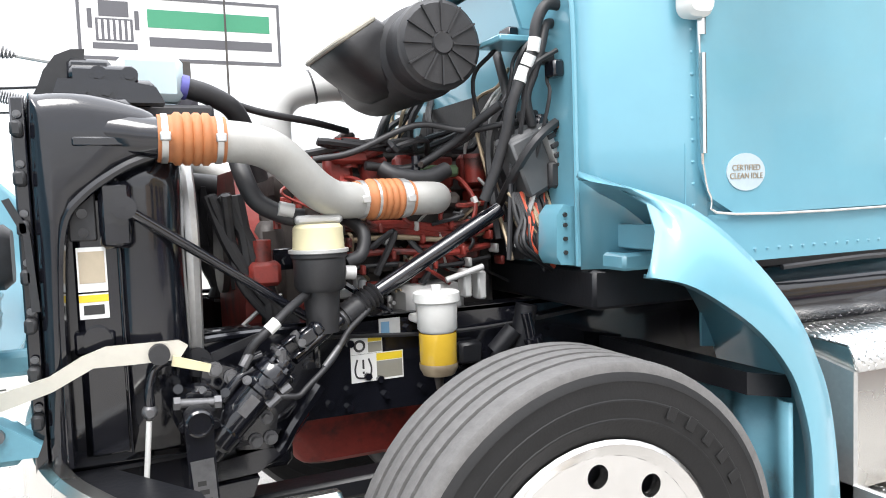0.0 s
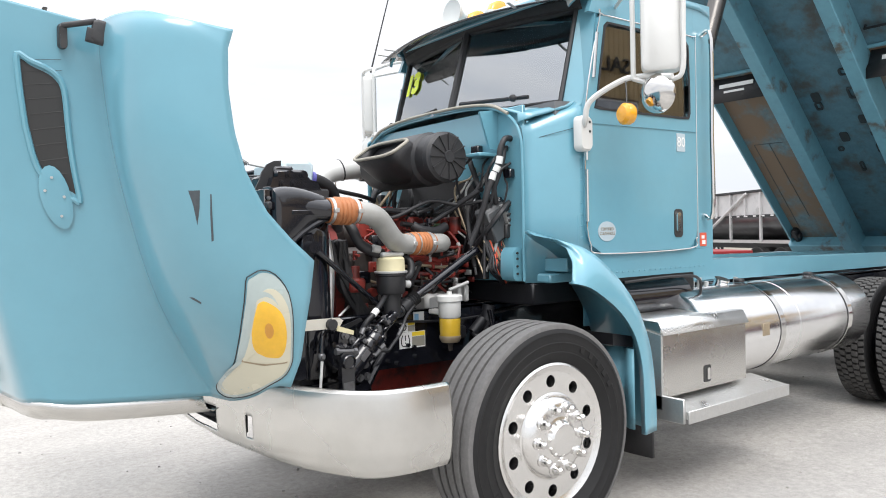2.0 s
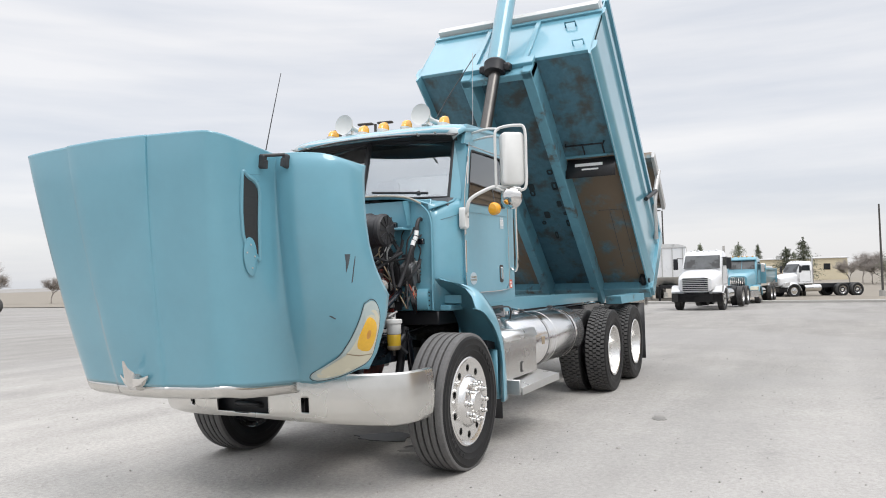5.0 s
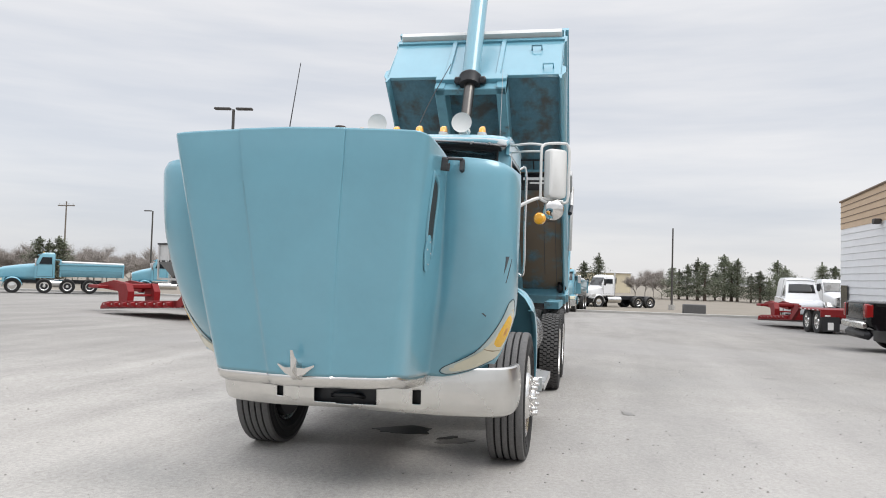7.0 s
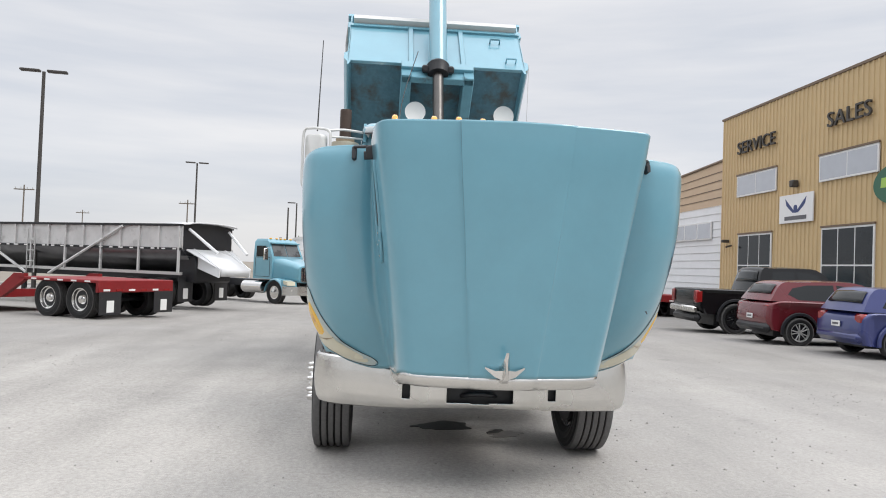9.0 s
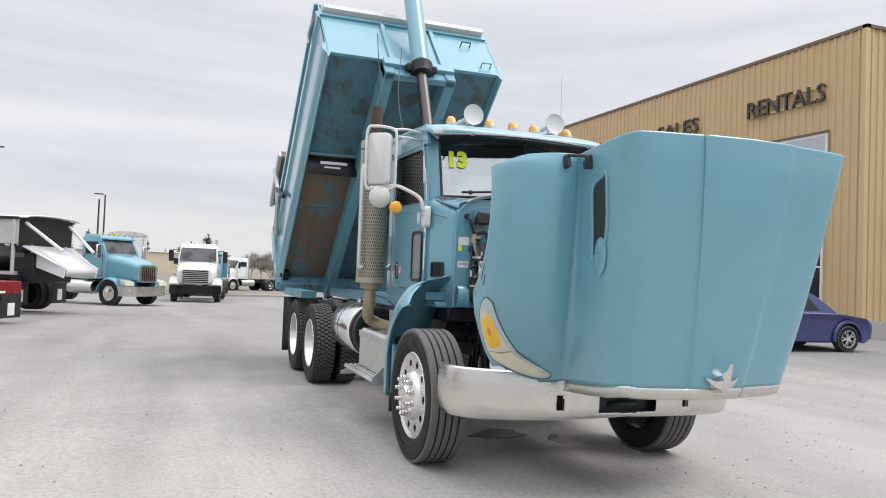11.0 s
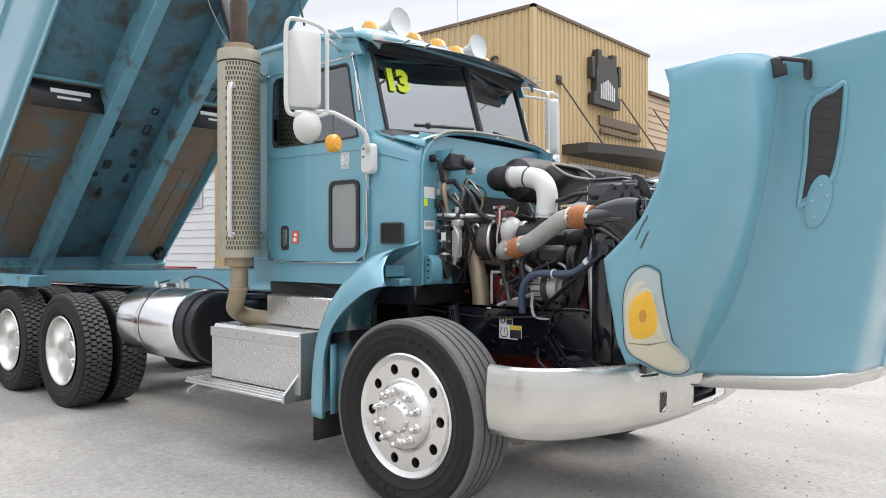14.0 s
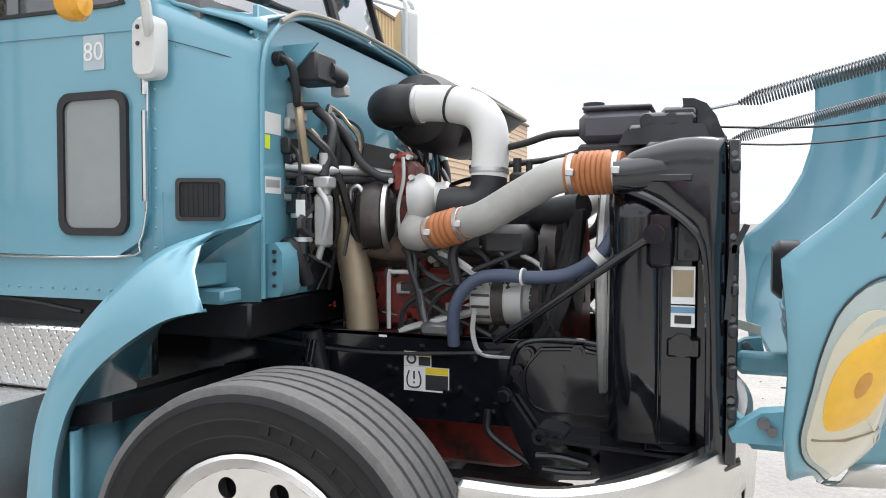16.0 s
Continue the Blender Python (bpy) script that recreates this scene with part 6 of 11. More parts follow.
for i in range(rows_n):
    z0 = 1.47 + i * rowh
    for k in range(N):
        a0 = 2 * math.pi * (k + (0.5 if i % 2 else 0)) / N
        a1 = a0 + 2 * math.pi / N
        am = (a0 + a1) / 2
        plain = math.degrees(am) % 360 < 108 or math.degrees(am) % 360 > 350
        P = lambda a, z: (SX + R0 * math.cos(a), SY + R0 * math.sin(a), z)
        da = (a1 - a0) * 0.27
        # one cell: a slot in the middle of a small plate
        o = [P(a0, z0), P(a1, z0), P(a1, z0 + rowh), P(a0, z0 + rowh)]
        q = [P(am - da, z0 + 0.005), P(am + da, z0 + 0.005), P(am + da, z0 + rowh - 0.005), P(am - da, z0 + rowh - 0.005)]
        g.add(o + q, [(0, 1, 5, 4), (1, 2, 6, 5), (2, 3, 7, 6), (3, 0, 4, 7)] + ([(4, 5, 6, 7)] if plain else []))
part("perforated_shield", g, STACK, stack, "tarnished perforated heat shield")
part("shield_band", Geo().lathe([(R0 - 0.004, 1.42), (R0 + 0.003, 1.42), (R0 + 0.003, 1.475), (R0 - 0.004, 1.475)], (SX, SY, 0), (0, 0, 1), 40, False), STACK, stack)
part("shield_band", Geo().lathe([(R0 - 0.02, 2.86), (R0, 2.855), (R0 + 0.003, 2.84), (R0 + 0.003, 2.775), (R0 - 0.004, 2.775)], (SX, SY, 0), (0, 0, 1), 40, False), STACK, stack)
part("stack_handle", Geo().tube([(SX - 0.10, SY + 0.11, 1.58), (SX - 0.12, SY + 0.155, 1.60), (SX - 0.12, SY + 0.155, 2.0), (SX - 0.12, SY + 0.155, 2.55), (SX - 0.10, SY + 0.11, 2.58)], 0.016, 8, 4), WHITE_METAL, stack, "white grab handle on the stack")
part("stack_elbow", Geo().tube([(SX, SY, 1.42), (SX, SY, 1.22), (SX + 0.04, SY, 1.12), (SX + 0.11, SY - 0.04, 1.05), (SX + 0.12, SY - 0.14, 0.995), (SX + 0.04, SY - 0.25, 0.97), (SX - 0.08, SY - 0.32, 0.965)], 0.060, 16, 6), RUST_PIPE, stack, "heat-tanned exhaust elbow")
part("stack_mount", Geo().box(1.66, 1.76, 0.85, 1.10, 2.70, 2.73, 0.005).box(1.66, 1.76, 0.85, 1.10, 1.55, 1.60, 0.005), GALV, stack)
for z in (1.20, 1.36):
    part("elbow_clamp", Geo().lathe([(0.062, z - 0.012), (0.068, z - 0.010), (0.068, z + 0.010), (0.062, z + 0.012)], (SX, SY, 0), (0, 0, 1), 24, False), RUST_PIPE, stack)


# ---- engine bay ----
def sleeve(a, b, r, parent, ridges=4):
    """Ribbed silicone sleeve with a steel clamp at each end."""
    a, b = Vector(a), Vector(b)
    L = (b - a).length
    prof = [(r, 0.0), (r, 0.20 * L)]
    for k in range(ridges):
        h0 = L * (0.22 + 0.56 * k / ridges)
        w = L * 0.56 / ridges
        prof += [(r * 1.02, h0), (r * 1.13, h0 + w * 0.25), (r * 1.13, h0 + w * 0.75), (r * 1.02, h0 + w)]
    prof += [(r, 0.80 * L), (r, L)]
    s_ = part("charge_sleeve", Geo().lathe(prof, a, b - a, 32), ORANGE, parent, "orange ribbed silicone sleeve with steel clamps", sharp=60)
    for h in (0.10, 0.90):
        part("hose_clamp", Geo().lathe([(r * 1.0, h * L - 0.008), (r * 1.05, h * L - 0.007), (r * 1.05, h * L + 0.007), (r * 1.0, h * L + 0.008)], a, b - a, 32, False).box(-0.012, 0.012, -0.012, 0.012, -0.01, 0.01, 0.002, Matrix.Translation(a + (b - a) * h + Vector((0, math.copysign(r * 1.06, a.y), 0)))), ALU, s_)


def hose(name, pts, r, mat, parent, label="", n=10):
    return part(name, Geo().tube(pts, r, n, 6), mat, parent, label)


def stud(p, w, r=0.012, h=0.012, mat=None, parent=None):
    p, w = Vector(p), Vector(w).normalized()
    part("bolt_head", Geo().cyl(p, p + w * h, r, n=6).cyl(p, p + w * h * 0.4, r * 1.5, n=10), mat or BLACK, parent)


# radiator and charge cooler pack
rad = part("radiator_pack", Geo().box(-1.13, -0.92, -0.60, 0.60, 0.84, 1.74, 0.015), BLACK, truck, "black radiator and charge cooler pack")
g = Geo()
for k in range(26):
    z = 0.92 + 0.0315 * k
    g.box(-1.150, -1.132, -0.52, 0.52, z, z + 0.018, 0.003)
part("cooler_tube_bank", g, PLASTIC, rad, "close horizontal cooler tubes")
tagged(rad.children[-1], kind="stuff")
for s in (-1, 1):
    y = lambda v: s * v
    # end tank casting that sweeps into the sleeve, its outer face pillowed
    line = smooth_path([(p[0], p[1], 0) for p in ((-1.145, 0.86), (-1.145, 1.30), (-1.143, 1.70), (-1.12, 1.738), (-1.02, 1.742), (-0.90, 1.71), (-0.87, 1.68), (-0.87, 1.61), (-0.90, 1.592), (-0.955, 1.568), (-1.042, 1.505), (-1.085, 1.433), (-1.10, 1.23), (-1.102, 0.86))], 4)
    mid = [(-1.125, 0.90), (-1.095, 1.64), (-0.89, 1.65)]

    def to_spine(p, k):
        best = min((Vector((*c, 0)) for a_, b_ in zip(mid, mid[1:]) for c in [(a_[0] + (b_[0] - a_[0]) * j / 12, a_[1] + (b_[1] - a_[1]) * j / 12) for j in range(13)]), key=lambda c: (c - p).length)
        return p.lerp(best, k)

    g = Geo().ring_loft([[(q.x, y(yy), q.y) for q in (to_spine(p, k) for p in line)] for yy, k in ((0.57, 0), (0.635, 0), (0.655, 0.06), (0.668, 0.2), (0.675, 0.45), (0.677, 0.9))])
    g.ring_loft([[(x, y(0.62 + 0.03 * t) + (0.055 - 0.003 * t) * math.cos(a), 1.655 - 0.017 * t + (0.062 - 0.01 * t) * math.sin(a)) for a in [2 * math.pi * j / 16 for j in range(16)]] for x, t in ((-1.0, 0), (-0.95, 0.4), (-0.91, 0.8), (-0.87, 1.0), (-0.845, 1.0))])
    part("end_tank", g, BLACK, rad, "glossy black cast end tank", sharp=50)
    part("end_tank_rib", Geo().tube([(-0.88, y(0.655), 1.60), (-0.955, y(0.66), 1.568), (-1.042, y(0.66), 1.505), (-1.088, y(0.66), 1.43), (-1.104, y(0.66), 1.23), (-1.106, y(0.66), 0.88)], 0.013, 8), BLACK, rad)
    # rounded shroud side behind the tank
    cols = [(-1.07, 0.605), (-0.98, 0.612), (-0.965, 0.625), (-0.90, 0.628), (-0.86, 0.615), (-0.83, 0.585), (-0.815, 0.54), (-0.81, 0.46)]
    part("shroud_side", Geo().sheet([[(x, y(v), z) for x, v in cols] for z in (0.88, 1.1, 1.3, 1.52, 1.62)]), BLACK, rad, "glossy black shroud side", solid=0.006, sharp=60)
    part("shroud_strap", Geo().box(-0.972, -0.966, y(0.60), y(0.64), 0.88, 1.55, 0.002), BLACK, rad)
    part("pinch_bolt_bracket", Geo().box(-1.075, -1.015, y(0.626), y(0.634), 1.40, 1.53, 0.004), PLASTIC, rad)
    for z in (1.42, 1.465, 1.51):
        stud((-1.045, y(0.634), z), (0, s, 0), 0.008, 0.01, BLACK, rad)
    part("edge_lever", Geo().prism([(-1.20, 1.50), (-1.185, 1.505), (-1.15, 1.43), (-1.14, 1.25), (-1.157, 1.25), (-1.163, 1.42)], "y", y(0.685), y(0.69)), PLASTIC, rad, "thin grey edge bracket")
    for k in range(7):
        z = 0.98 + 0.11 * k
        part("clip", Geo().box(-1.175, -1.15, y(0.655), y(0.69), z, z + 0.035, 0.006), PLASTIC, rad)
        stud((-1.16, y(0.67), z + 0.05), (0, s, 0), 0.006, 0.010, DARK_STEEL, rad)
    part("maker_mark_bar", Geo().box(-1.055, -0.925, y(0.672), y(0.680), 1.618, 1.640, 0.004), BLACK, rad)
    # flange bolts along the front edge
    for k in range(9):
        stud((-1.15, y(0.63), 0.95 + 0.09 * k), (-1, 0.3 * s, 0), 0.011, 0.018, DARK_STEEL, rad)
    part("edge_channel", Geo().box(-1.175, -1.145, y(0.56), y(0.66), 0.85, 1.73, 0.004), BLACK, rad)
    # bracket plate with two bolts on top
    part("top_bracket", Geo().prism([(-1.10, 1.735), (-0.84, 1.735), (-0.86, 1.775), (-0.93, 1.79), (-1.08, 1.79)], "y", y(0.47), y(0.55)).box(-1.06, -0.96, y(0.40), y(0.52), 1.78, 1.845, 0.01), BLACK, rad)
    for x in (-1.03, -0.975):
        stud((x, y(0.55), 1.762), (0, s, 0), 0.015, 0.015, BLACK, rad)
    # rubber ear
    g = Geo().prism([(-1.15, 1.73), (-1.03, 1.73), (-1.025, 1.80), (-1.018, 1.87), (-1.05, 1.868), (-1.085, 1.852), (-1.112, 1.815), (-1.125, 1.78)], "y", y(0.495), y(0.507))
    part("rubber_ear", g, HOSE, rad, "black rubber side baffle")
    part("mount_plate", Geo().box(-1.12, -0.86, y(0.40), y(0.50), 1.735, 1.80, 0.012).box(-1.06, -0.90, y(0.46), y(0.53), 1.78, 1.83, 0.012), BLACK, rad)
    for x in (-0.99, -0.92):
        stud((x, y(0.53), 1.805), (0, s, 0), 0.014, 0.014, BLACK, rad)
    # side plate with labels, strut block, support rod
    part("side_plate", Geo().box(-1.08, -0.84, y(0.55), y(0.59), 0.86, 1.52, 0.01), BLACK, rad)
    part("side_channel", Geo().box(-1.06, -0.97, y(0.60), y(0.622), 0.88, 1.50, 0.006), BLACK, rad)
    part("strut_block", Geo().box(-1.01, -0.935, y(0.60), y(0.66), 1.38, 1.54, 0.012), BLACK, rad)
    part("strut_boss", Geo().cyl((-0.955, y(0.60), 1.475), (-0.955, y(0.69), 1.475), 0.028, n=14), BLACK, rad)
    part("support_rod", Geo().cyl((-0.955, y(0.665), 1.475), (-0.46, y(0.52), 1.125), 0.013, n=10), BLACK, truck, "slim black radiator support rod")
    for z0, z1, m_, x0, x1 in ((1.28, 1.385, STICKER_WHITE, -1.064, -1.0), (1.215, 1.29 - 0.015, STICKER_WHITE, -1.064, -1.0)):
        part("warning_label", Geo().box(x0, x1, y(0.622), y(0.6245), z0, z1), m_, rad, "printed warning label")
    part("label_print", Geo().box(-1.06, -1.004, y(0.625), y(0.6255), 1.30, 1.375), surface("label_print_tan", (0.45, 0.38, 0.28), 0.5) if s < 0 else RUST_PIPE, rad)
    part("label_print", Geo().box(-1.064, -1.0, y(0.625), y(0.6255), 1.255, 1.272), STICKER_YELLOW if s < 0 else STICKER_BLUE, rad)
    part("label_print", Geo().box(-1.055, -1.01, y(0.625), y(0.6255), 1.225, 1.248), STICKER_DARK, rad)
    part("label_boss", Geo().cyl((-1.03, y(0.60), 1.165), (-1.03, y(0.645), 1.165), 0.032, n=16).box(-1.08, -0.99, y(0.60), y(0.63), 1.13, 1.185, 0.006), BLACK, rad)
    # rail end plate with bolts
    if s < 0:
        part("rail_plate", Geo().prism([(-0.86, 1.12), (-0.52, 1.125), (-0.46, 1.08), (-0.46, 0.90), (-0.55, 0.80), (-0.95, 0.78), (-1.0, 0.92)], "y", y(0.456), y(0.485)), BLACK, truck)
        part("rail_plate_rim", Geo().tube([(-0.47, y(0.49), 1.0), (-0.475, y(0.49), 1.08), (-0.53, y(0.49), 1.115), (-0.80, y(0.49), 1.11), (-0.87, y(0.49), 1.06), (-0.95, y(0.49), 0.95), (-0.96, y(0.49), 0.86), (-0.90, y(0.49), 0.84), (-0.62, y(0.49), 0.86), (-0.53, y(0.49), 0.90)], 0.010, 6), BLACK, truck)
        for x, z in ((-0.52, 1.09), (-0.66, 1.075), (-0.82, 1.04), (-0.90, 0.93), (-0.49, 1.01), (-0.475, 0.935), (-0.72, 1.01), (-0.66, 0.985), (-0.74, 0.965)):
            stud((x, y(0.485), z), (0, s, 0), 0.014, 0.018, BLACK, truck)
        # cast spring hanger under the plate
        g = Geo().tube([(-0.47, y(0.50), 0.95), (-0.55, y(0.51), 0.85), (-0.62, y(0.51), 0.77), (-0.80, y(0.51), 0.76), (-0.83, y(0.51), 0.80), (-0.76, y(0.51), 0.83), (-0.66, y(0.51), 0.86), (-0.60, y(0.51), 0.86)], 0.020, 8)
        g.box(-0.85, -0.55, y(0.46), y(0.50), 0.73, 0.86, 0.02)
        part("spring_hanger", g, BLACK, truck, "black cast spring hanger")
    else:
        rp = part("rail_plate", Geo().prism([(-0.87, 1.12), (-0.52, 1.125), (-0.46, 1.08), (-0.46, 0.92), (-0.56, 0.80), (-0.62, 0.715), (-0.90, 0.73), (-0.95, 0.90), (-0.93, 1.0)], "y", 0.456, 0.482), BLACK, truck, "glossy black rail end plate")
        part("plate_rim", Geo().tube([(-0.495, 0.49, 0.99), (-0.515, 0.49, 1.09), (-0.57, 0.49, 1.13), (-0.73, 0.49, 1.138), (-0.85, 0.49, 1.108), (-0.91, 0.49, 1.05), (-0.94, 0.49, 0.99), (-0.98, 0.50, 0.953), (-1.07, 0.51, 0.95)], 0.009, 8), BLACK, rp)
        cover = [(q.x, q.y) for q in smooth_path([(-0.60, 1.105, 0), (-0.72, 1.11, 0), (-0.84, 1.085, 0), (-0.885, 1.02, 0), (-0.895, 0.95, 0), (-0.84, 0.912, 0), (-0.70, 0.905, 0), (-0.60, 0.912, 0), (-0.558, 0.955, 0), (-0.552, 1.04, 0), (-0.60, 1.105, 0)], 4)[:-1]]
        part("plate_cover", Geo().prism(cover, "y", 0.482, 0.494), BLACK, rp, "pressed cover on the rail end")
        part("cover_bead", Geo().tube([(x, 0.494, z) for x, z in cover + cover[:1]], 0.006, 6, sm=False), BLACK, rp)
        for x, z in ((-0.56, 1.09), (-0.72, 1.105), (-0.845, 1.075), (-0.885, 0.96), (-0.525, 1.03)):
            stud((x, 0.494, z), (0, 1, 0), 0.015, 0.02, BLACK, rp)
        for x, z in ((-0.67, 1.05), (-0.72, 1.0), (-0.67, 0.965), (-0.80, 0.98)):
            stud((x, 0.492, z), (0, 1, 0), 0.009, 0.009, BLACK, rp)
        sp = part("spring_hanger", Geo().prism([(-0.495, 0.975), (-0.465, 0.955), (-0.54, 0.80), (-0.59, 0.715), (-0.645, 0.715), (-0.60, 0.83)], "y", 0.495, 0.525), BLACK, truck, "black cast spring hanger")
        part("hanger_lobe", Geo().prism([(q.x, q.y) for q in smooth_path([(-0.57, 0.83, 0), (-0.60, 0.865, 0), (-0.645, 0.865, 0), (-0.685, 0.85, 0), (-0.70, 0.81, 0), (-0.76, 0.80, 0), (-0.80, 0.765, 0), (-0.79, 0.73, 0), (-0.70, 0.715, 0), (-0.61, 0.72, 0), (-0.57, 0.83, 0)], 4)[:-1]], "y", 0.482, 0.54), BLACK, sp)
        for x in (-0.61, -0.662):
            part("hanger_bore", Geo().lathe([(0.012, 0.548), (0.024, 0.548), (0.026, 0.54)], (x, 0, 0.838), (0, 1, 0), 18, False), FRAME_BLACK, sp)
        part("hanger_rib", Geo().tube([(-0.60, 0.54, 0.78), (-0.68, 0.545, 0.785), (-0.76, 0.54, 0.77)], 0.011, 8).tube([(-0.62, 0.54, 0.74), (-0.70, 0.545, 0.74), (-0.77, 0.54, 0.745)], 0.010, 8), BLACK, sp)
        stud((-0.49, 0.525, 0.955), (0, 1, 0), 0.02, 0.022, BLACK, sp)
        part("stabiliser_link", Geo().tube([(-0.43, 0.50, 0.90), (-0.43, 0.505, 0.84), (-0.47, 0.51, 0.80), (-0.58, 0.51, 0.735)], 0.012, 8), FRAME_BLACK, truck)
        part("link_rod", Geo().tube([(-0.912, 0.51, 0.945), (-0.915, 0.51, 0.86), (-0.92, 0.51, 0.77)], 0.006, 6), DARK_STEEL, truck, "thin steel link rod")
    part("lower_side_plate", Geo().prism([(-1.08, 0.88), (-0.80, 0.88), (-0.80, 0.74), (-0.96, 0.72), (-1.08, 0.80)], "y", y(0.555), y(0.575)), BLACK, rad)
    # shelf behind the bumper
    part("bumper_shelf", Geo().prism([(-1.16, y(0.12)), (-1.19, y(0.58)), (-1.10, y(0.76)), (-0.93, y(0.92)), (-0.83, y(0.93)), (-0.84, y(0.87)), (-1.02, y(0.60)), (-0.62, y(0.56)), (-0.70, y(0.12))], "z", 0.832, 0.842), FRAME_BLACK, truck, "flat black shelf behind the bumper")
    # shroud edge
    part("shroud_edge", Geo().tube([(-0.80, y(0.46), 1.62), (-0.797, y(0.52), 1.45), (-0.797, y(0.53), 1.30), (-0.80, y(0.50), 1.05), (-0.80, y(0.46), 0.95)], 0.022, 8), ALU, rad, "bright shroud edge ring")
    # hood pivot arm of pale metal
    if s < 0:
        g = Geo().prism([(-1.30, 1.06), (-1.228, 1.08), (-1.132, 1.103), (-1.064, 1.141), (-1.013, 1.158), (-0.854, 1.156), (-0.834, 1.142), (-0.856, 1.111), (-0.955, 1.111), (-1.041, 1.113), (-1.126, 1.07), (-1.231, 1.039), (-1.30, 1.02)], "y", -0.71, -0.695)
        arm = part("hood_pivot_arm", g, surface("pale_zinc_plate", (0.60, 0.57, 0.50), 0.45, 0.3, grain=(20, 0.06), stain=(5, 0.3, (0.45, 0.40, 0.32), 0.3)), truck, "pale zinc hood pivot arm")
        part("arm_roller", Geo().cyl((-0.90, -0.71, 1.131), (-0.90, -0.735, 1.131), 0.024, n=16), PLASTIC, arm)
        part("arm_pin", Geo().cyl((-0.90, -0.70, 1.131), (-0.90, -0.60, 1.131), 0.010, n=10), GALV, arm)
        part("arm_link", Geo().prism([(-0.875, 1.10), (-0.79, 1.074), (-0.785, 1.092), (-0.87, 1.123)], "y", -0.722, -0.711), CREAM, arm)
    # inner edge of the hood and its pivot casting
    piv = part("pivot_casting", Geo().prism([(-1.30, 1.02), (-1.235, 1.01), (-1.20, 0.985), (-1.155, 0.95), (-1.165, 0.925), (-1.32, 0.93)], "y", y(0.70), y(0.63)), TEAL_WORN, truck, "worn teal pivot casting")
    part("pivot_bolt", Geo().cyl((-1.24, y(0.715), 0.985), (-1.24, y(0.60), 0.985), 0.016, n=12).cyl((-1.26, y(0.715), 0.965), (-1.26, y(0.60), 0.965), 0.014, n=10), DARK_STEEL, piv)
    # hood pivot bracket in front
    part("hood_pivot", Geo().box(-1.42, -1.20, y(0.50), y(0.60), 0.88, 0.97, 0.02).tube([(-1.20, y(0.55), 0.92), (-1.12, y(0.54), 0.96), (-1.05, y(0.54), 0.90)], 0.035, 8), TEAL_WORN, truck)

# inner cross panel of the hood, a ribbed teal moulding before the radiator
part("hood_cross_panel", Geo().prism([(-1.47, 1.0), (-1.40, 1.0), (-1.38, 1.06), (-1.38, 1.22), (-1.40, 1.31), (-1.44, 1.36), (-1.47, 1.36)], "y", -0.66, 0.66), TEAL_WORN, hood, "ribbed teal inner panel of the hood", sharp=60)
for s in (-1, 1):
    part("cross_panel_rib", Geo().tube([(-1.375, s * 0.64, 1.17), (-1.37, s * 0.45, 1.165), (-1.372, s * 0.2, 1.18)], 0.010, 8).tube([(-1.38, s * 0.64, 1.10), (-1.378, s * 0.3, 1.095)], 0.008, 8), TEAL_WORN, hood)
    part("lamp_back", Geo().ring_loft([[(-1.36 + dx, s * (0.86 + a * k), 1.30 + b_ * k) for a, b_ in rounded(0.16, 0.26, 0.05)] for dx, k in ((-0.10, 1.0), (-0.02, 1.0), (0.01, 0.8))]), PLASTIC, hood, "dark back of the headlight housing")
# shroud, fan and belt drive
part("fan_shroud", Geo().lathe([(0.56, -0.925), (0.55, -0.86), (0.47, -0.81), (0.46, -0.78), (0.44, -0.78), (0.45, -0.82), (0.53, -0.87)], (0, 0, 1.28), (1, 0, 0), 40, False), BLACK, rad, "black fan shroud")
g = Geo()
for k in range(9):
    m_ = Matrix.Translation((-0.81, 0, 1.28)) @ Matrix.Rotation(2 * math.pi * k / 9, 4, "X") @ Matrix.Rotation(radians(28), 4, "Z")
    g.box(-0.008, 0.008, -0.07, 0.07, 0.08, 0.42, 0.004, m_)
g.cyl((-0.86, 0, 1.28), (-0.74, 0, 1.28), 0.10, n=20)
part("cooling_fan", g, PLASTIC, rad)

engine = part("engine_block", Geo().box(-0.56, 0.24, -0.26, 0.26, 1.02, 1.46, 0.03).box(-0.60, -0.50, -0.30, 0.30, 1.0, 1.42, 0.03), ENGINE_DARK, truck, "grimy red and black diesel engine")
part("oil_pan", Geo().ring_loft([[(x, y_, 1.02) for x, y_ in rounded(0.95, 0.60, 0.06)], [(x, y_ * 0.95, 0.86) for x, y_ in rounded(0.93, 0.60, 0.06)], [(x + 0.04, y_ * 0.82, 0.64) for x, y_ in rounded(0.74, 0.60, 0.08)], [(x + 0.04, y_ * 0.75, 0.62) for x, y_ in rounded(0.70, 0.58, 0.08)]]).xf(Matrix.Translation((-0.15, 0, 0))), ENGINE_RED, engine, "dull red oil pan")
part("valve_cover", Geo().box(-0.50, 0.22, -0.20, 0.20, 1.46, 1.60, 0.04).box(-0.45, 0.18, -0.13, 0.13, 1.60, 1.64, 0.02), ENGINE_DARK, engine)
for x in (-0.42, -0.30, -0.18, -0.06, 0.06, 0.18):
    part("rocker_cap", Geo().box(x - 0.045, x + 0.045, -0.235, -0.17, 1.50, 1.62, 0.015).box(x - 0.03, x + 0.03, -0.25, -0.19, 1.40, 1.50, 0.01), ENGINE_RED if int(x * 100) % 24 else ENGINE_DARK, engine)
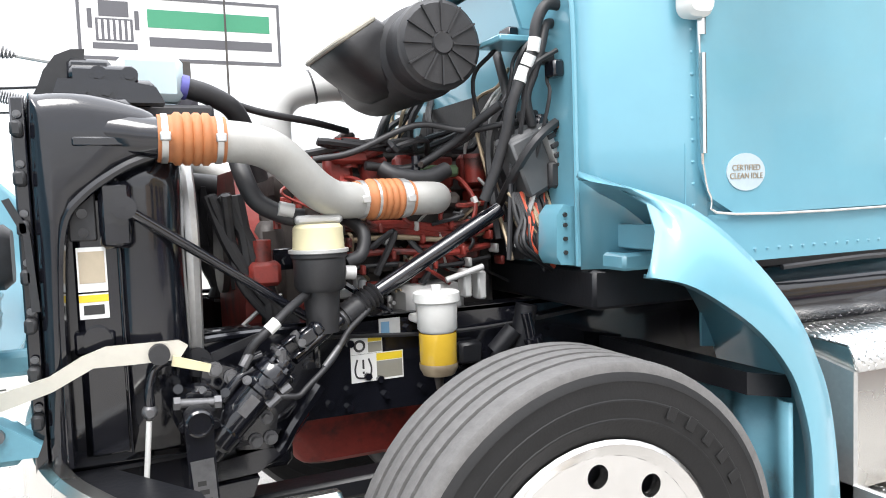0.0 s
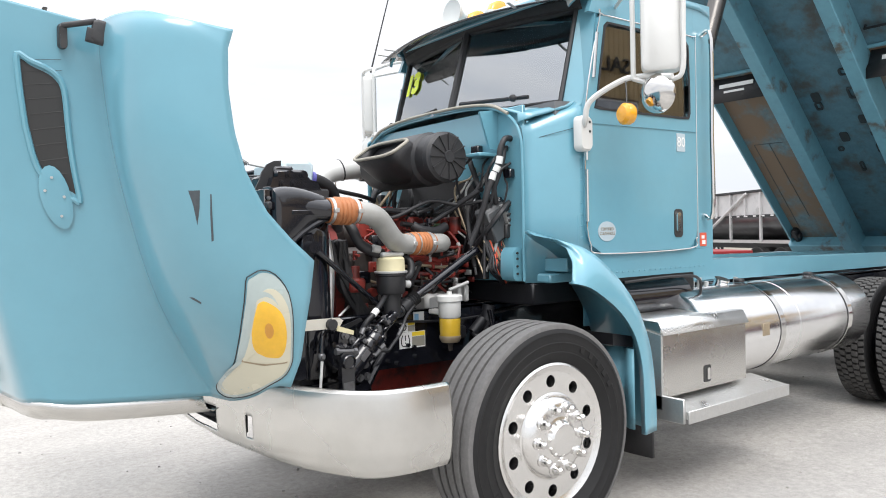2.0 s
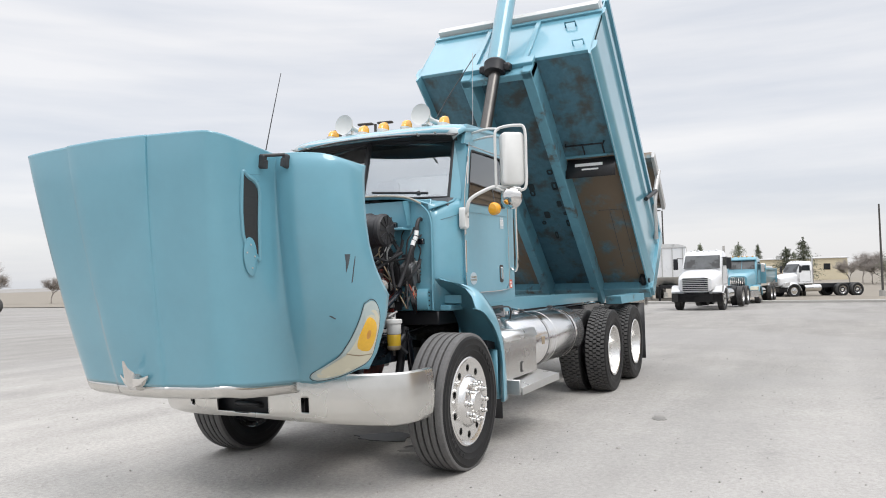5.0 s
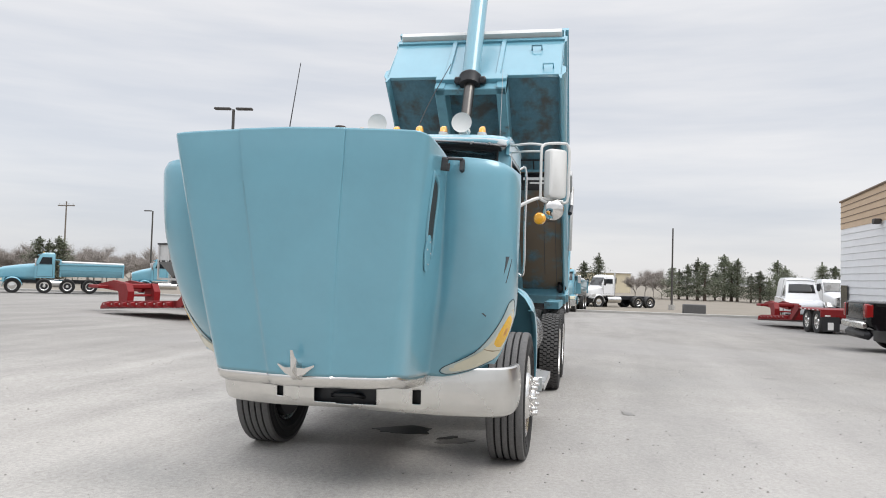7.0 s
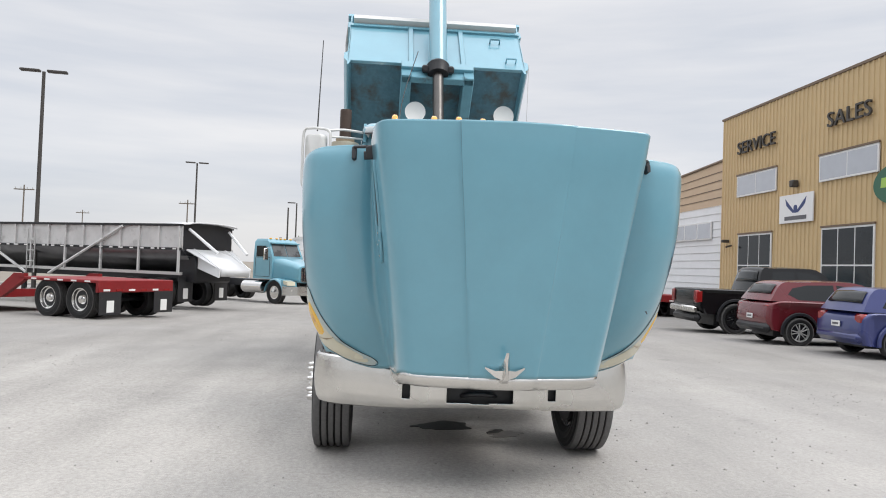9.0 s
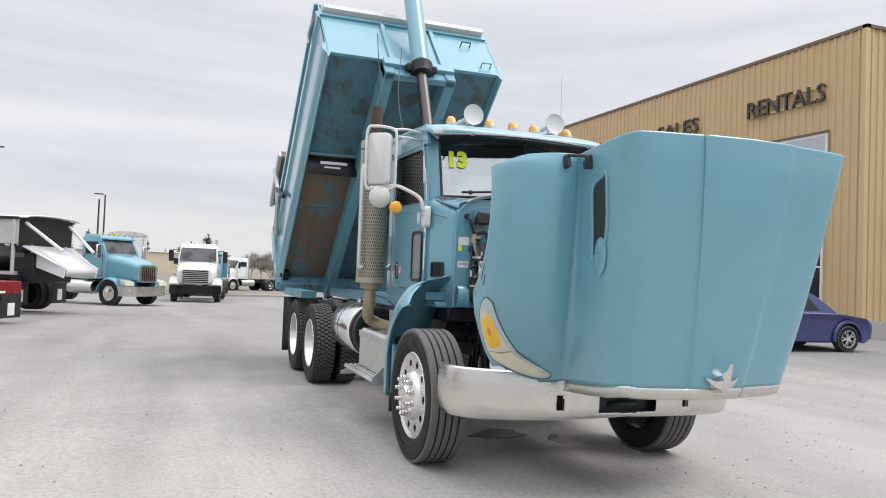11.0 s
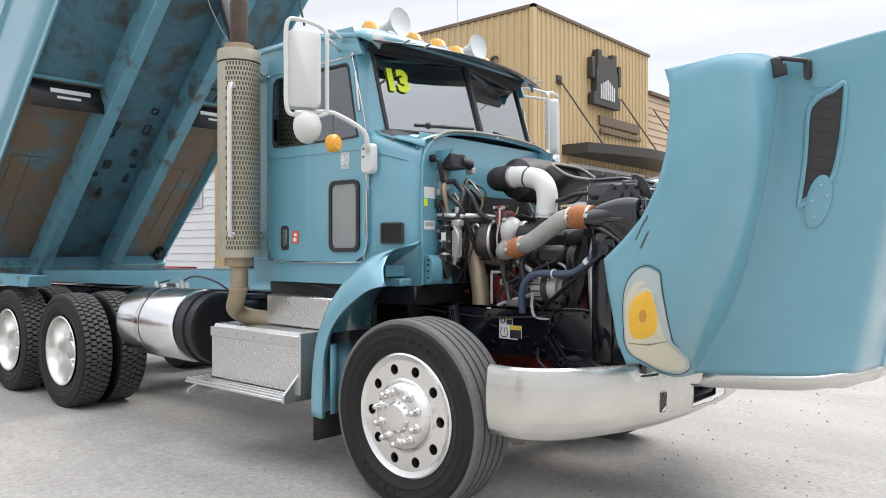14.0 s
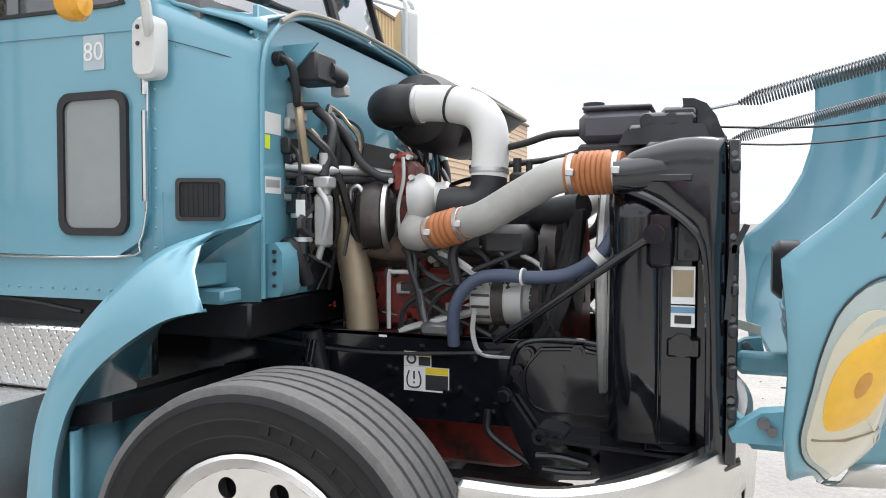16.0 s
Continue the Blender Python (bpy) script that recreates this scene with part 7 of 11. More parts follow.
part("oil_filler", Geo().cyl((-0.27, -0.22, 1.58), (-0.27, -0.22, 1.655), 0.034, n=16).cyl((-0.27, -0.22, 1.655), (-0.27, -0.22, 1.675), 0.042, n=16).box(-0.33, -0.21, -0.27, -0.17, 1.59, 1.635, 0.012).cyl((-0.22, -0.25, 1.62), (-0.17, -0.27, 1.64), 0.018, n=10), ENGINE_RED, engine, "red oil filler housing")
part("red_sensor_can", Geo().cyl((0.15, -0.30, 1.52), (0.15, -0.30, 1.60), 0.035, n=14).cyl((0.15, -0.30, 1.60), (0.15, -0.30, 1.615), 0.04, n=14), ENGINE_RED, engine)
part("gear_cover", Geo().prism([(-0.28, 1.02), (0.28, 1.02), (0.30, 1.35), (0.18, 1.58), (-0.18, 1.58), (-0.30, 1.35)], "x", -0.63, -0.57), ENGINE_RED, engine)
part("intake_manifold", Geo().box(-0.35, 0.12, -0.36, -0.26, 1.36, 1.44, 0.02).box(-0.30, 0.05, -0.40, -0.30, 1.44, 1.49, 0.015), ENGINE_DARK, engine)
part("fuel_pump", Geo().box(0.0, 0.14, -0.36, -0.27, 1.25, 1.34, 0.02).cyl((0.0, -0.33, 1.29), (-0.07, -0.33, 1.29), 0.04, n=14).cyl((0.05, -0.36, 1.30), (0.05, -0.385, 1.30), 0.025, n=12), ENGINE_RED, engine)
part("engine_mount", Geo().box(-0.16, 0.04, -0.43, -0.26, 1.06, 1.20, 0.02), GALV, engine)
part("wire_loom_sensor", Geo().box(-0.03, 0.08, -0.33, -0.27, 1.54, 1.58, 0.01).box(-0.10, -0.04, -0.32, -0.27, 1.53, 1.57, 0.008), surface("green_plastic_plug", (0.10, 0.16, 0.08), 0.5), engine)
part("yellow_tag", Geo().box(-0.14, -0.08, -0.335, -0.325, 1.545, 1.565), STICKER_YELLOW, engine)
for k in range(6):
    x = -0.40 + 0.115 * k
    hose("injector_pipe", [(x, -0.24, 1.55), (x + 0.02, -0.33, 1.53), (x + 0.045, -0.385, 1.46), (x + 0.03, -0.40, 1.40), (0.0 + 0.02 * k, -0.385, 1.35), (0.02 + 0.02 * k, -0.35, 1.33)], 0.0075, ENGINE_RED, engine, "rust-red injector pipe", 7)
    part("pipe_nut", Geo().cyl((x + 0.043, -0.38, 1.47), (x + 0.047, -0.387, 1.45), 0.012, n=6), GALV, engine)
for k, z in enumerate((1.385, 1.345, 1.30, 1.26)):
    hose("fuel_rail", [(-0.42, -0.375, z), (-0.2, -0.395, z + 0.012), (-0.02, -0.39, z - 0.006), (0.16, -0.37, z + 0.01)], (0.013, 0.009, 0.011, 0.008)[k], (ENGINE_RED, RUST_PIPE, ENGINE_RED, HOSE)[k], engine, "", 8)
    for j in range(5):
        part("rail_clip", Geo().box(-0.36 + 0.12 * j + 0.02 * k, -0.345 + 0.12 * j + 0.02 * k, -0.415, -0.36, z - 0.014, z + 0.016, 0.004), (ENGINE_DARK, ENGINE_RED, GALV, ENGINE_RED)[(j + k) % 4], engine)
rng = random.Random(11)
# injector lines and small fittings on the driver's side of the block
for k in range(22):
    x, z = rng.uniform(-0.48, 0.20), rng.uniform(1.12, 1.46)
    d = 0.27 + rng.uniform(0.0, 0.05)
    w, h = rng.uniform(0.015, 0.05), rng.uniform(0.012, 0.04)
    part("engine_fitting", Geo().box(x - w, x + w, -d - 0.02, -0.25, z - h, z + h, 0.006) if k % 2 else Geo().cyl((x, -0.25, z), (x, -d - 0.03, z), max(0.012, h * 0.7), n=10), rng.choice([ENGINE_RED, ENGINE_RED, ENGINE_DARK, GALV, ENGINE_DARK]), engine)
for k in range(16):
    x, z = rng.uniform(-0.42, 0.18), rng.uniform(1.25, 1.52)
    hose("fuel_line", [(x, -0.28, z), (x + rng.uniform(-0.06, 0.06), -0.36 - rng.uniform(0, 0.05), z - rng.uniform(-0.03, 0.06)), (x + rng.uniform(-0.10, 0.14), -0.35, z - rng.uniform(0.02, 0.10)), (x + rng.uniform(-0.12, 0.16), -0.29, z - rng.uniform(0.05, 0.16))], rng.choice([0.005, 0.006, 0.009]), rng.choice([ENGINE_RED, ENGINE_RED, RUST_PIPE, HOSE, GALV]), engine, "", 6)
# passenger side of the block
for k in range(20):
    x, z = rng.uniform(-0.50, 0.18), rng.uniform(1.10, 1.42)
    d = 0.27 + rng.uniform(0.0, 0.06)
    w, h = rng.uniform(0.015, 0.05), rng.uniform(0.012, 0.04)
    part("engine_fitting", Geo().box(x - w, x + w, 0.25, d + 0.02, z - h, z + h, 0.006) if k % 2 else Geo().cyl((x, 0.25, z), (x, d + 0.03, z), max(0.012, h * 0.7), n=10), rng.choice([ENGINE_RED, ENGINE_DARK, ENGINE_DARK, GALV, ENGINE_DARK]), engine)
part("side_cover", Geo().box(-0.30, 0.08, 0.26, 0.30, 1.12, 1.34, 0.02), ENGINE_RED, engine, "dull red side cover")

CHARGE_GREY = surface("dull_grey_cast_pipe", (0.40, 0.395, 0.375), 0.5, 0.25, grain=(14, 0.08), stain=(3, 0.4, (0.31, 0.295, 0.265), 0.25), bump=(60, 0.06))
# charge air pipes
pl = part("charge_pipe", Geo().tube([(-0.73, -0.65, 1.633), (-0.64, -0.645, 1.622), (-0.567, -0.62, 1.59), (-0.48, -0.58, 1.515), (-0.42, -0.55, 1.482), (-0.36, -0.525, 1.474), (-0.30, -0.50, 1.475)], 0.052, 24, 6), CHARGE_GREY, truck, "grey charge air pipe with orange sleeves")
sleeve((-0.872, -0.65, 1.638), (-0.715, -0.65, 1.634), 0.057, pl)
sleeve((-0.345, -0.513, 1.475), (-0.165, -0.49, 1.474), 0.053, pl, 5)
for x in (-0.30, -0.205):
    part("sleeve_band", Geo().cyl((x, -0.5075 if x < -0.25 else -0.4955, 1.475), (x + 0.018, -0.505 if x < -0.25 else -0.4935, 1.475), 0.0592, n=28), ALU, pl, "bright band clamp")
part("charge_elbow", Geo().tube([(-0.18, -0.492, 1.474), (-0.11, -0.48, 1.473), (-0.06, -0.44, 1.472), (-0.04, -0.36, 1.472), (-0.04, -0.28, 1.47)], 0.050, 24, 6), CHARGE_GREY, pl)
pr = part("charge_pipe", Geo().tube([(-0.73, 0.62, 1.65), (-0.66, 0.61, 1.638), (-0.57, 0.595, 1.593), (-0.444, 0.57, 1.527), (-0.38, 0.545, 1.508), (-0.33, 0.525, 1.498)], 0.052, 24, 6), CHARGE_GREY, truck, "grey charge air pipe with orange sleeves")
sleeve((-0.868, 0.632, 1.652), (-0.706, 0.615, 1.648), 0.057, pr, 6)
sleeve((-0.37, 0.54, 1.505), (-0.225, 0.495, 1.47), 0.053, pr, 4)
part("charge_elbow", Geo().tube([(-0.24, 0.50, 1.473), (-0.18, 0.48, 1.46), (-0.145, 0.45, 1.465), (-0.14, 0.40, 1.50), (-0.15, 0.37, 1.55)], 0.050, 24, 6), CHARGE_GREY, pr)

# air cleaner across the firewall with a flared mouth to the front
ac = part("air_cleaner", Geo().lathe([(0.124, 0.0), (0.136, 0.01), (0.139, 0.04), (0.132, 0.05), (0.132, 0.12), (0.148, 0.14), (0.148, 0.60), (0.13, 0.68), (0.07, 0.72)], (-0.05, -0.50, 1.932), (0, 1, 0), 40, False), PLASTIC, truck, "black canister air cleaner with a flared mouth", sharp=30)
g = Geo().lathe([(0.0, -0.012), (0.03, -0.014), (0.035, -0.004), (0.120, 0.0), (0.130, 0.012)], (-0.05, -0.508, 1.932), (0, 1, 0), 40, False)
part("cleaner_lid", g, PLASTIC, ac, "round ribbed lid")
for k in range(12):
    m_ = Matrix.Translation((-0.05, -0.512, 1.932)) @ Matrix.Rotation(2 * math.pi * k / 12, 4, "Y")
    part("lid_rib", Geo().box(0.035, 0.125, -0.006, 0.004, -0.003, 0.003, 0.0, m_), PLASTIC, ac)
mouth = []
for t, (c, n_, ha, hb) in enumerate((((-0.07, -0.15, 1.925), (-1, 0, 0.1), 0.125, 0.20), ((-0.15, -0.16, 1.935), (-0.9, 0, 0.3), 0.112, 0.195), ((-0.215, -0.17, 1.958), (-0.75, 0, 0.65), 0.092, 0.19), ((-0.262, -0.18, 1.985), (-0.55, 0, 0.83), 0.090, 0.20))):
    n_ = Vector(n_).normalized()
    d_ = Vector((n_.z, 0, -n_.x))
    mouth.append([Vector(c) + d_ * (b_ * ha) + Vector((0, a * hb, 0)) for a, b_ in rounded(2, 2, 0.55, 4)])
part("cleaner_mouth", Geo().ring_loft(mouth, True, False), PLASTIC, ac, solid=0.012)
lipring = [p + Vector((-0.008, 0, 0.004)) for p in mouth[-1]]
part("mouth_lip", Geo().tube(lipring + lipring[:1], 0.009, 8, sm=False), DUST_STRIP, ac, "dusty rubber lip of the mouth")
part("rubber_elbow", Geo().tube([(0.02, 0.16, 1.925), (0.045, 0.24, 1.928), (0.0, 0.295, 1.93), (-0.07, 0.30, 1.93), (-0.10, 0.302, 1.93)], 0.075, 24, 6), HOSE, ac, "black rubber intake elbow")
wp = part("intake_pipe", Geo().tube([(-0.08, 0.302, 1.93), (-0.16, 0.307, 1.93), (-0.23, 0.312, 1.922), (-0.315, 0.32, 1.90), (-0.365, 0.328, 1.855), (-0.385, 0.335, 1.79), (-0.385, 0.34, 1.72), (-0.382, 0.345, 1.66)], 0.064, 28, 6), WHITE_METAL, truck, "white-painted intake pipe elbow")
for a, b_ in (((-0.095, 0.302, 1.93), (-0.12, 0.304, 1.93)), ((-0.383, 0.343, 1.69), (-0.383, 0.344, 1.675))):
    part("pipe_clamp", Geo().cyl(a, b_, 0.068, n=28), ALU, wp)
part("pipe_strap", Geo().cyl((-0.235, 0.313, 1.921), (-0.243, 0.314, 1.919), 0.067, n=28), HOSE, wp)
part("compressor_boot", Geo().tube([(-0.383, 0.345, 1.68), (-0.38, 0.35, 1.62), (-0.35, 0.36, 1.575), (-0.28, 0.365, 1.565), (-0.22, 0.365, 1.57)], 0.062, 22, 6), HOSE, truck, "black rubber compressor boot")
# turbocharger
tb = part("turbocharger", Geo().lathe([(0.0, -0.06), (0.085, -0.055), (0.118, -0.03), (0.125, 0.0), (0.118, 0.035), (0.08, 0.06), (0.0, 0.065)], (0.03, 0.37, 1.53), (1, 0.25, 0), 30, False), ENGINE_DARK, truck, "turbocharger with a brown turbine housing and cast compressor")
part("turbine_band", Geo().lathe([(0.115, -0.055), (0.128, -0.053), (0.128, -0.038), (0.115, -0.036)], (0.03, 0.37, 1.53), (1, 0.25, 0), 30, False), ALU, tb)
part("compressor_housing", Geo().lathe([(0.05, -0.12), (0.06, -0.11), (0.058, -0.07), (0.085, -0.05), (0.098, -0.02), (0.09, 0.02), (0.04, 0.03)], (-0.13, 0.36, 1.58), (1, 0.12, -0.1), 28, False), GALV, tb, "cast compressor housing")
part("actuator", Geo().box(-0.135, -0.045, 0.30, 0.42, 1.60, 1.72, 0.02).box(-0.12, -0.06, 0.34, 0.41, 1.72, 1.75, 0.01).box(-0.13, -0.06, 0.33, 0.40, 1.46, 1.62, 0.015), ENGINE_RED, tb, "red actuator housing")
for dx, dz in ((-0.12, 1.73), (-0.06, 1.735), (-0.13, 1.66), (-0.055, 1.65)):
    part("actuator_bolt", Geo().cyl((dx, 0.41, dz), (dx, 0.435, dz), 0.010, n=8), ALU, tb)
hose("oil_line", [(-0.10, 0.43, 1.73), (-0.105, 0.44, 1.65), (-0.085, 0.44, 1.55), (-0.09, 0.43, 1.45)], 0.007, ALU, tb, "", 6)
part("exhaust_manifold", Geo().tube([(0.18, 0.33, 1.52), (0.13, 0.36, 1.50), (0.05, 0.34, 1.42), (-0.15, 0.32, 1.41), (-0.40, 0.32, 1.40)], 0.045, 12), surface("rusty_cast_iron", (0.12, 0.085, 0.065), 0.8, grain=(18, 0.2), stain=(8, 0.4, (0.2, 0.14, 0.10), 0.3), bump=(60, 0.2)), engine, "rust-brown exhaust manifold")
dp = part("exhaust_downpipe", Geo().tube([(0.16, 0.37, 1.55), (0.145, 0.375, 1.47), (0.125, 0.38, 1.40), (0.10, 0.385, 1.30), (0.085, 0.385, 1.20), (0.075, 0.385, 1.10)], 0.058, 22, 6), RUST_PIPE, truck, "tan heat-stained exhaust downpipe")
for z, x in ((1.47, 0.147), (1.19, 0.084)):
    part("band_clamp", Geo().cyl((x, 0.378, z - 0.012), (x, 0.378, z + 0.012), 0.054, n=20), STACK, dp)
part("heat_shroud_box", Geo().box(0.11, 0.20, 0.30, 0.44, 1.52, 1.60, 0.02), RUST_PIPE, engine)
# alternator and compressor
al = part("alternator", Geo().cyl((-0.36, 0.40, 1.25), (-0.53, 0.40, 1.25), 0.083, n=24).box(-0.51, -0.38, 0.44, 0.465, 1.31, 1.34, 0.008).cyl((-0.53, 0.40, 1.25), (-0.555, 0.40, 1.25), 0.05, n=18), GALV, truck, "grey cast alternator")
for k in range(14):
    a = 2 * math.pi * k / 14
    part("vent_rib", Geo().box(-0.425, -0.365, -0.004, 0.004, 0.082, 0.089, 0.001, Matrix.Translation((0, 0.40, 1.25)) @ Matrix.Rotation(a, 4, "X")), ENGINE_DARK, al)
part("alternator_core", Geo().cyl((-0.43, 0.40, 1.25), (-0.47, 0.40, 1.25), 0.089, n=24), ENGINE_DARK, al)
for x, y, z, r in ((-0.55, 0.40, 1.25, 0.05), (-0.58, 0.36, 1.42, 0.085), (-0.60, 0.10, 1.30, 0.13), (-0.58, -0.36, 1.30, 0.07)):
    part("pulley", Geo().cyl((x, y, z), (x - 0.052, y, z), r, n=24), ENGINE_DARK, engine)
part("aircon_compressor", Geo().box(-0.56, -0.38, 0.33, 0.46, 1.385, 1.50, 0.03).cyl((-0.38, 0.40, 1.44), (-0.30, 0.40, 1.44), 0.05, n=16), PLASTIC, engine, "black air conditioning compressor")
part("belt", Geo().tube([(-0.59, 0.45, 1.25), (-0.60, 0.44, 1.42), (-0.61, 0.30, 1.50), (-0.63, 0.0, 1.44), (-0.63, -0.10, 1.2)], 0.012, 6), HOSE, engine)
hose("heater_hose", [(-0.86, 0.53, 1.62), (-0.845, 0.54, 1.54), (-0.82, 0.55, 1.45), (-0.76, 0.55, 1.385), (-0.68, 0.54, 1.345), (-0.58, 0.53, 1.335), (-0.48, 0.52, 1.338), (-0.40, 0.515, 1.325), (-0.34, 0.51, 1.275), (-0.31, 0.50, 1.20), (-0.305, 0.48, 1.10)], 0.021, BLUE_HOSE, truck, "dusty blue silicone coolant hose", 14)
part("hose_band", Geo().cyl((-0.555, 0.527, 1.336), (-0.548, 0.526, 1.336), 0.0285, n=14), STICKER_WHITE, truck)
part("hose_band", Geo().cyl((-0.795, 0.55, 1.415), (-0.775, 0.55, 1.395), 0.028, n=14), STICKER_WHITE, truck)
hose("upper_radiator_hose", [(-0.72, 0.42, 1.56), (-0.60, 0.36, 1.54), (-0.50, 0.25, 1.50)], 0.045, HOSE, truck, "black upper radiator hose", 14)
part("bracket_loop", Geo().tube([(-0.06, 0.46, 1.14), (-0.06, 0.46, 1.32), (-0.075, 0.46, 1.335), (-0.16, 0.46, 1.335)], 0.008, 6, 2), GALV, truck)
part("drain_valve", Geo().box(-0.30, -0.19, 0.42, 0.50, 1.128, 1.17, 0.01).cyl((-0.20, 0.47, 1.17), (-0.175, 0.47, 1.28), 0.012, n=8), DARK_STEEL, truck)
hose("loom", [(-0.12, 0.44, 1.46), (-0.14, 0.46, 1.36), (-0.17, 0.47, 1.28), (-0.19, 0.47, 1.18)], 0.014, HOSE, truck, "", 8)
hose("loom", [(-0.33, 0.46, 1.46), (-0.30, 0.48, 1.40), (-0.32, 0.49, 1.30)], 0.018, HOSE, truck, "", 8)
hose("bleed_line", [(-0.38, 0.47, 1.26), (-0.37, 0.48, 1.16), (-0.385, 0.49, 1.10), (-0.40, 0.49, 1.08)], 0.009, GALV, truck, "", 6)
hose("line_on_rail", [(-0.37, 0.475, 1.13), (-0.40, 0.48, 1.075), (-0.50, 0.48, 1.07)], 0.006, GALV, truck, "", 6)

# coolant tank across the top of the radiator
ct = part("coolant_tank", Geo().box(-0.935, -0.70, -0.02, 0.43, 1.755, 1.86, 0.025).box(-0.925, -0.71, 0.0, 0.42, 1.86, 1.875, 0.006), surface("dark_grey_tank", (0.075, 0.072, 0.085), 0.35, grain=(8, 0.1), stain=(4, 0.3, (0.12, 0.115, 0.13), 0.3)), truck, "coolant tank, dark grey with a milky end")
part("milky_end", Geo().box(-0.945, -0.775, -0.37, -0.02, 1.765, 1.893, 0.02).box(-0.86, -0.79, -0.36, -0.24, 1.68, 1.76, 0.012), RESERVOIR, ct, "milky blue-white plastic end")
part("tank_cap", Geo().cyl((-0.73, 0.30, 1.87), (-0.73, 0.30, 1.90), 0.035, n=16), PLASTIC, ct)
part("tank_cap", Geo().cyl((-0.82, -0.12, 1.885), (-0.82, -0.12, 1.905), 0.03, n=16), PLASTIC, ct)
part("tank_seat", Geo().box(-0.95, -0.70, -0.38, 0.43, 1.69, 1.755, 0.01), PLASTIC, ct)
hose("coolant_hose", [(-0.775, -0.33, 1.81), (-0.70, -0.31, 1.79), (-0.63, -0.28, 1.75), (-0.58, -0.22, 1.66), (-0.55, -0.18, 1.55)], 0.030, HOSE, truck, "black coolant hose", 14)
part("hose_collar", Geo().cyl((-0.785, -0.33, 1.812), (-0.765, -0.328, 1.808), 0.035, n=16), surface("purple_blue_collar", (0.10, 0.10, 0.35), 0.5), truck)
hose("vent_hose", [(-0.90, -0.1, 1.88), (-0.75, -0.15, 1.84), (-0.55, -0.15, 1.77), (-0.35, -0.1, 1.74), (-0.2, 0.0, 1.72)], 0.012, HOSE, truck)
hose("vent_hose", [(-0.70, 0.35, 1.80), (-0.60, 0.36, 1.795), (-0.50, 0.35, 1.77), (-0.35, 0.30, 1.75)], 0.012, HOSE, truck)

# springs that balance the hood
SPRING = surface("dull_grey_spring_steel", (0.20, 0.20, 0.20), 0.45, 0.6, grain=(30, 0.15))
for s in (-1, 1):
    a, b = Vector((-1.17, s * 0.49, 1.85)), Vector((-2.12, s * 0.50, 2.09))
    part("spring_eye", Geo().tube([(-0.98, s * 0.49, 1.815), (-1.08, s * 0.49, 1.835), tuple(a)], 0.005, 6), GALV, truck)
    d = (b - a)
    u1 = d.orthogonal().normalized()
    u2 = d.normalized().cross(u1)
    turns, per = 118, 8
    pts = []
    for k in range(turns * per + 1):
        t = k / (turns * per)
        r = 0.021 * min(1, t * 14 + 0.25, (1 - t) * 14 + 0.25)
        ang = 2 * math.pi * k / per
        pts.append(a + d * t + (u1 * math.cos(ang) + u2 * math.sin(ang)) * r)
    part("balance_spring", Geo().tube(pts, 0.0026, 5, sm=False), SPRING, truck, "long coil spring that balances the hood")
    hose("hood_cable", [(-1.0, s * 0.25, 1.82), (-1.4, s * 0.27, 1.80), (-1.8, s * 0.30, 1.84), (-2.1, s * 0.30, 1.90)], 0.004, HOSE, truck, "", 5)

# driver's side: steering, reservoirs, fuel filter, looms
sh = part("steering_shaft", Geo().cyl((0.12, -0.52, 1.43), (-0.30, -0.52, 1.20), 0.024, n=12).cyl((-0.38, -0.53, 1.155), (-0.56, -0.6, 1.055), 0.017, n=10), BLACK, truck, "black steering shaft with a rubber boot")
a, b = Vector((-0.29, -0.52, 1.205)), Vector((-0.40, -0.53, 1.142))
prof = []
for k in range(9):
    prof += [(0.028 + 0.001 * k, (b - a).length * k / 9), (0.039, (b - a).length * (k + 0.5) / 9)]
part("shaft_boot", Geo().lathe(prof, a, b - a, 18), HOSE, sh, "ribbed rubber boot", sharp=80)
# yokes of the joint, crossed
uj = Matrix.Translation((-0.545, -0.615, 1.105)) @ pose(0, 0, 0, 0, -32, 0)
yoke = part("universal_joint", Geo().box(0.0, 0.045, -0.026, -0.016, -0.018, 0.018, 0.005, uj).box(0.0, 0.045, 0.016, 0.026, -0.018, 0.018, 0.005, uj).box(0.04, 0.07, -0.026, 0.026, -0.018, 0.018, 0.008, uj), BLACK, sh, "glossy forged joint yoke")
part("joint_yoke", Geo().box(-0.045, 0.0, -0.018, 0.018, -0.027, -0.017, 0.005, uj).box(-0.045, 0.0, -0.018, 0.018, 0.017, 0.027, 0.005, uj).box(-0.085, -0.04, -0.022, 0.022, -0.026, 0.026, 0.008, uj), BLACK, sh)
part("joint_cross", Geo().cyl(uj @ Vector((0, -0.029, 0)), uj @ Vector((0, 0.029, 0)), 0.011, n=12).cyl(uj @ Vector((0, 0, -0.03)), uj @ Vector((0, 0, 0.03)), 0.011, n=12), DARK_STEEL, sh, "bare steel joint cross")
part("joint_bolt", Geo().cyl(uj @ Vector((-0.065, -0.04, 0.02)), uj @ Vector((-0.065, 0.03, 0.02)), 0.008, n=8), DARK_STEEL, sh)
part("boot_clamp", Geo().cyl((-0.402, -0.53, 1.141), (-0.412, -0.535, 1.136), 0.032, n=18), DARK_STEEL, sh)
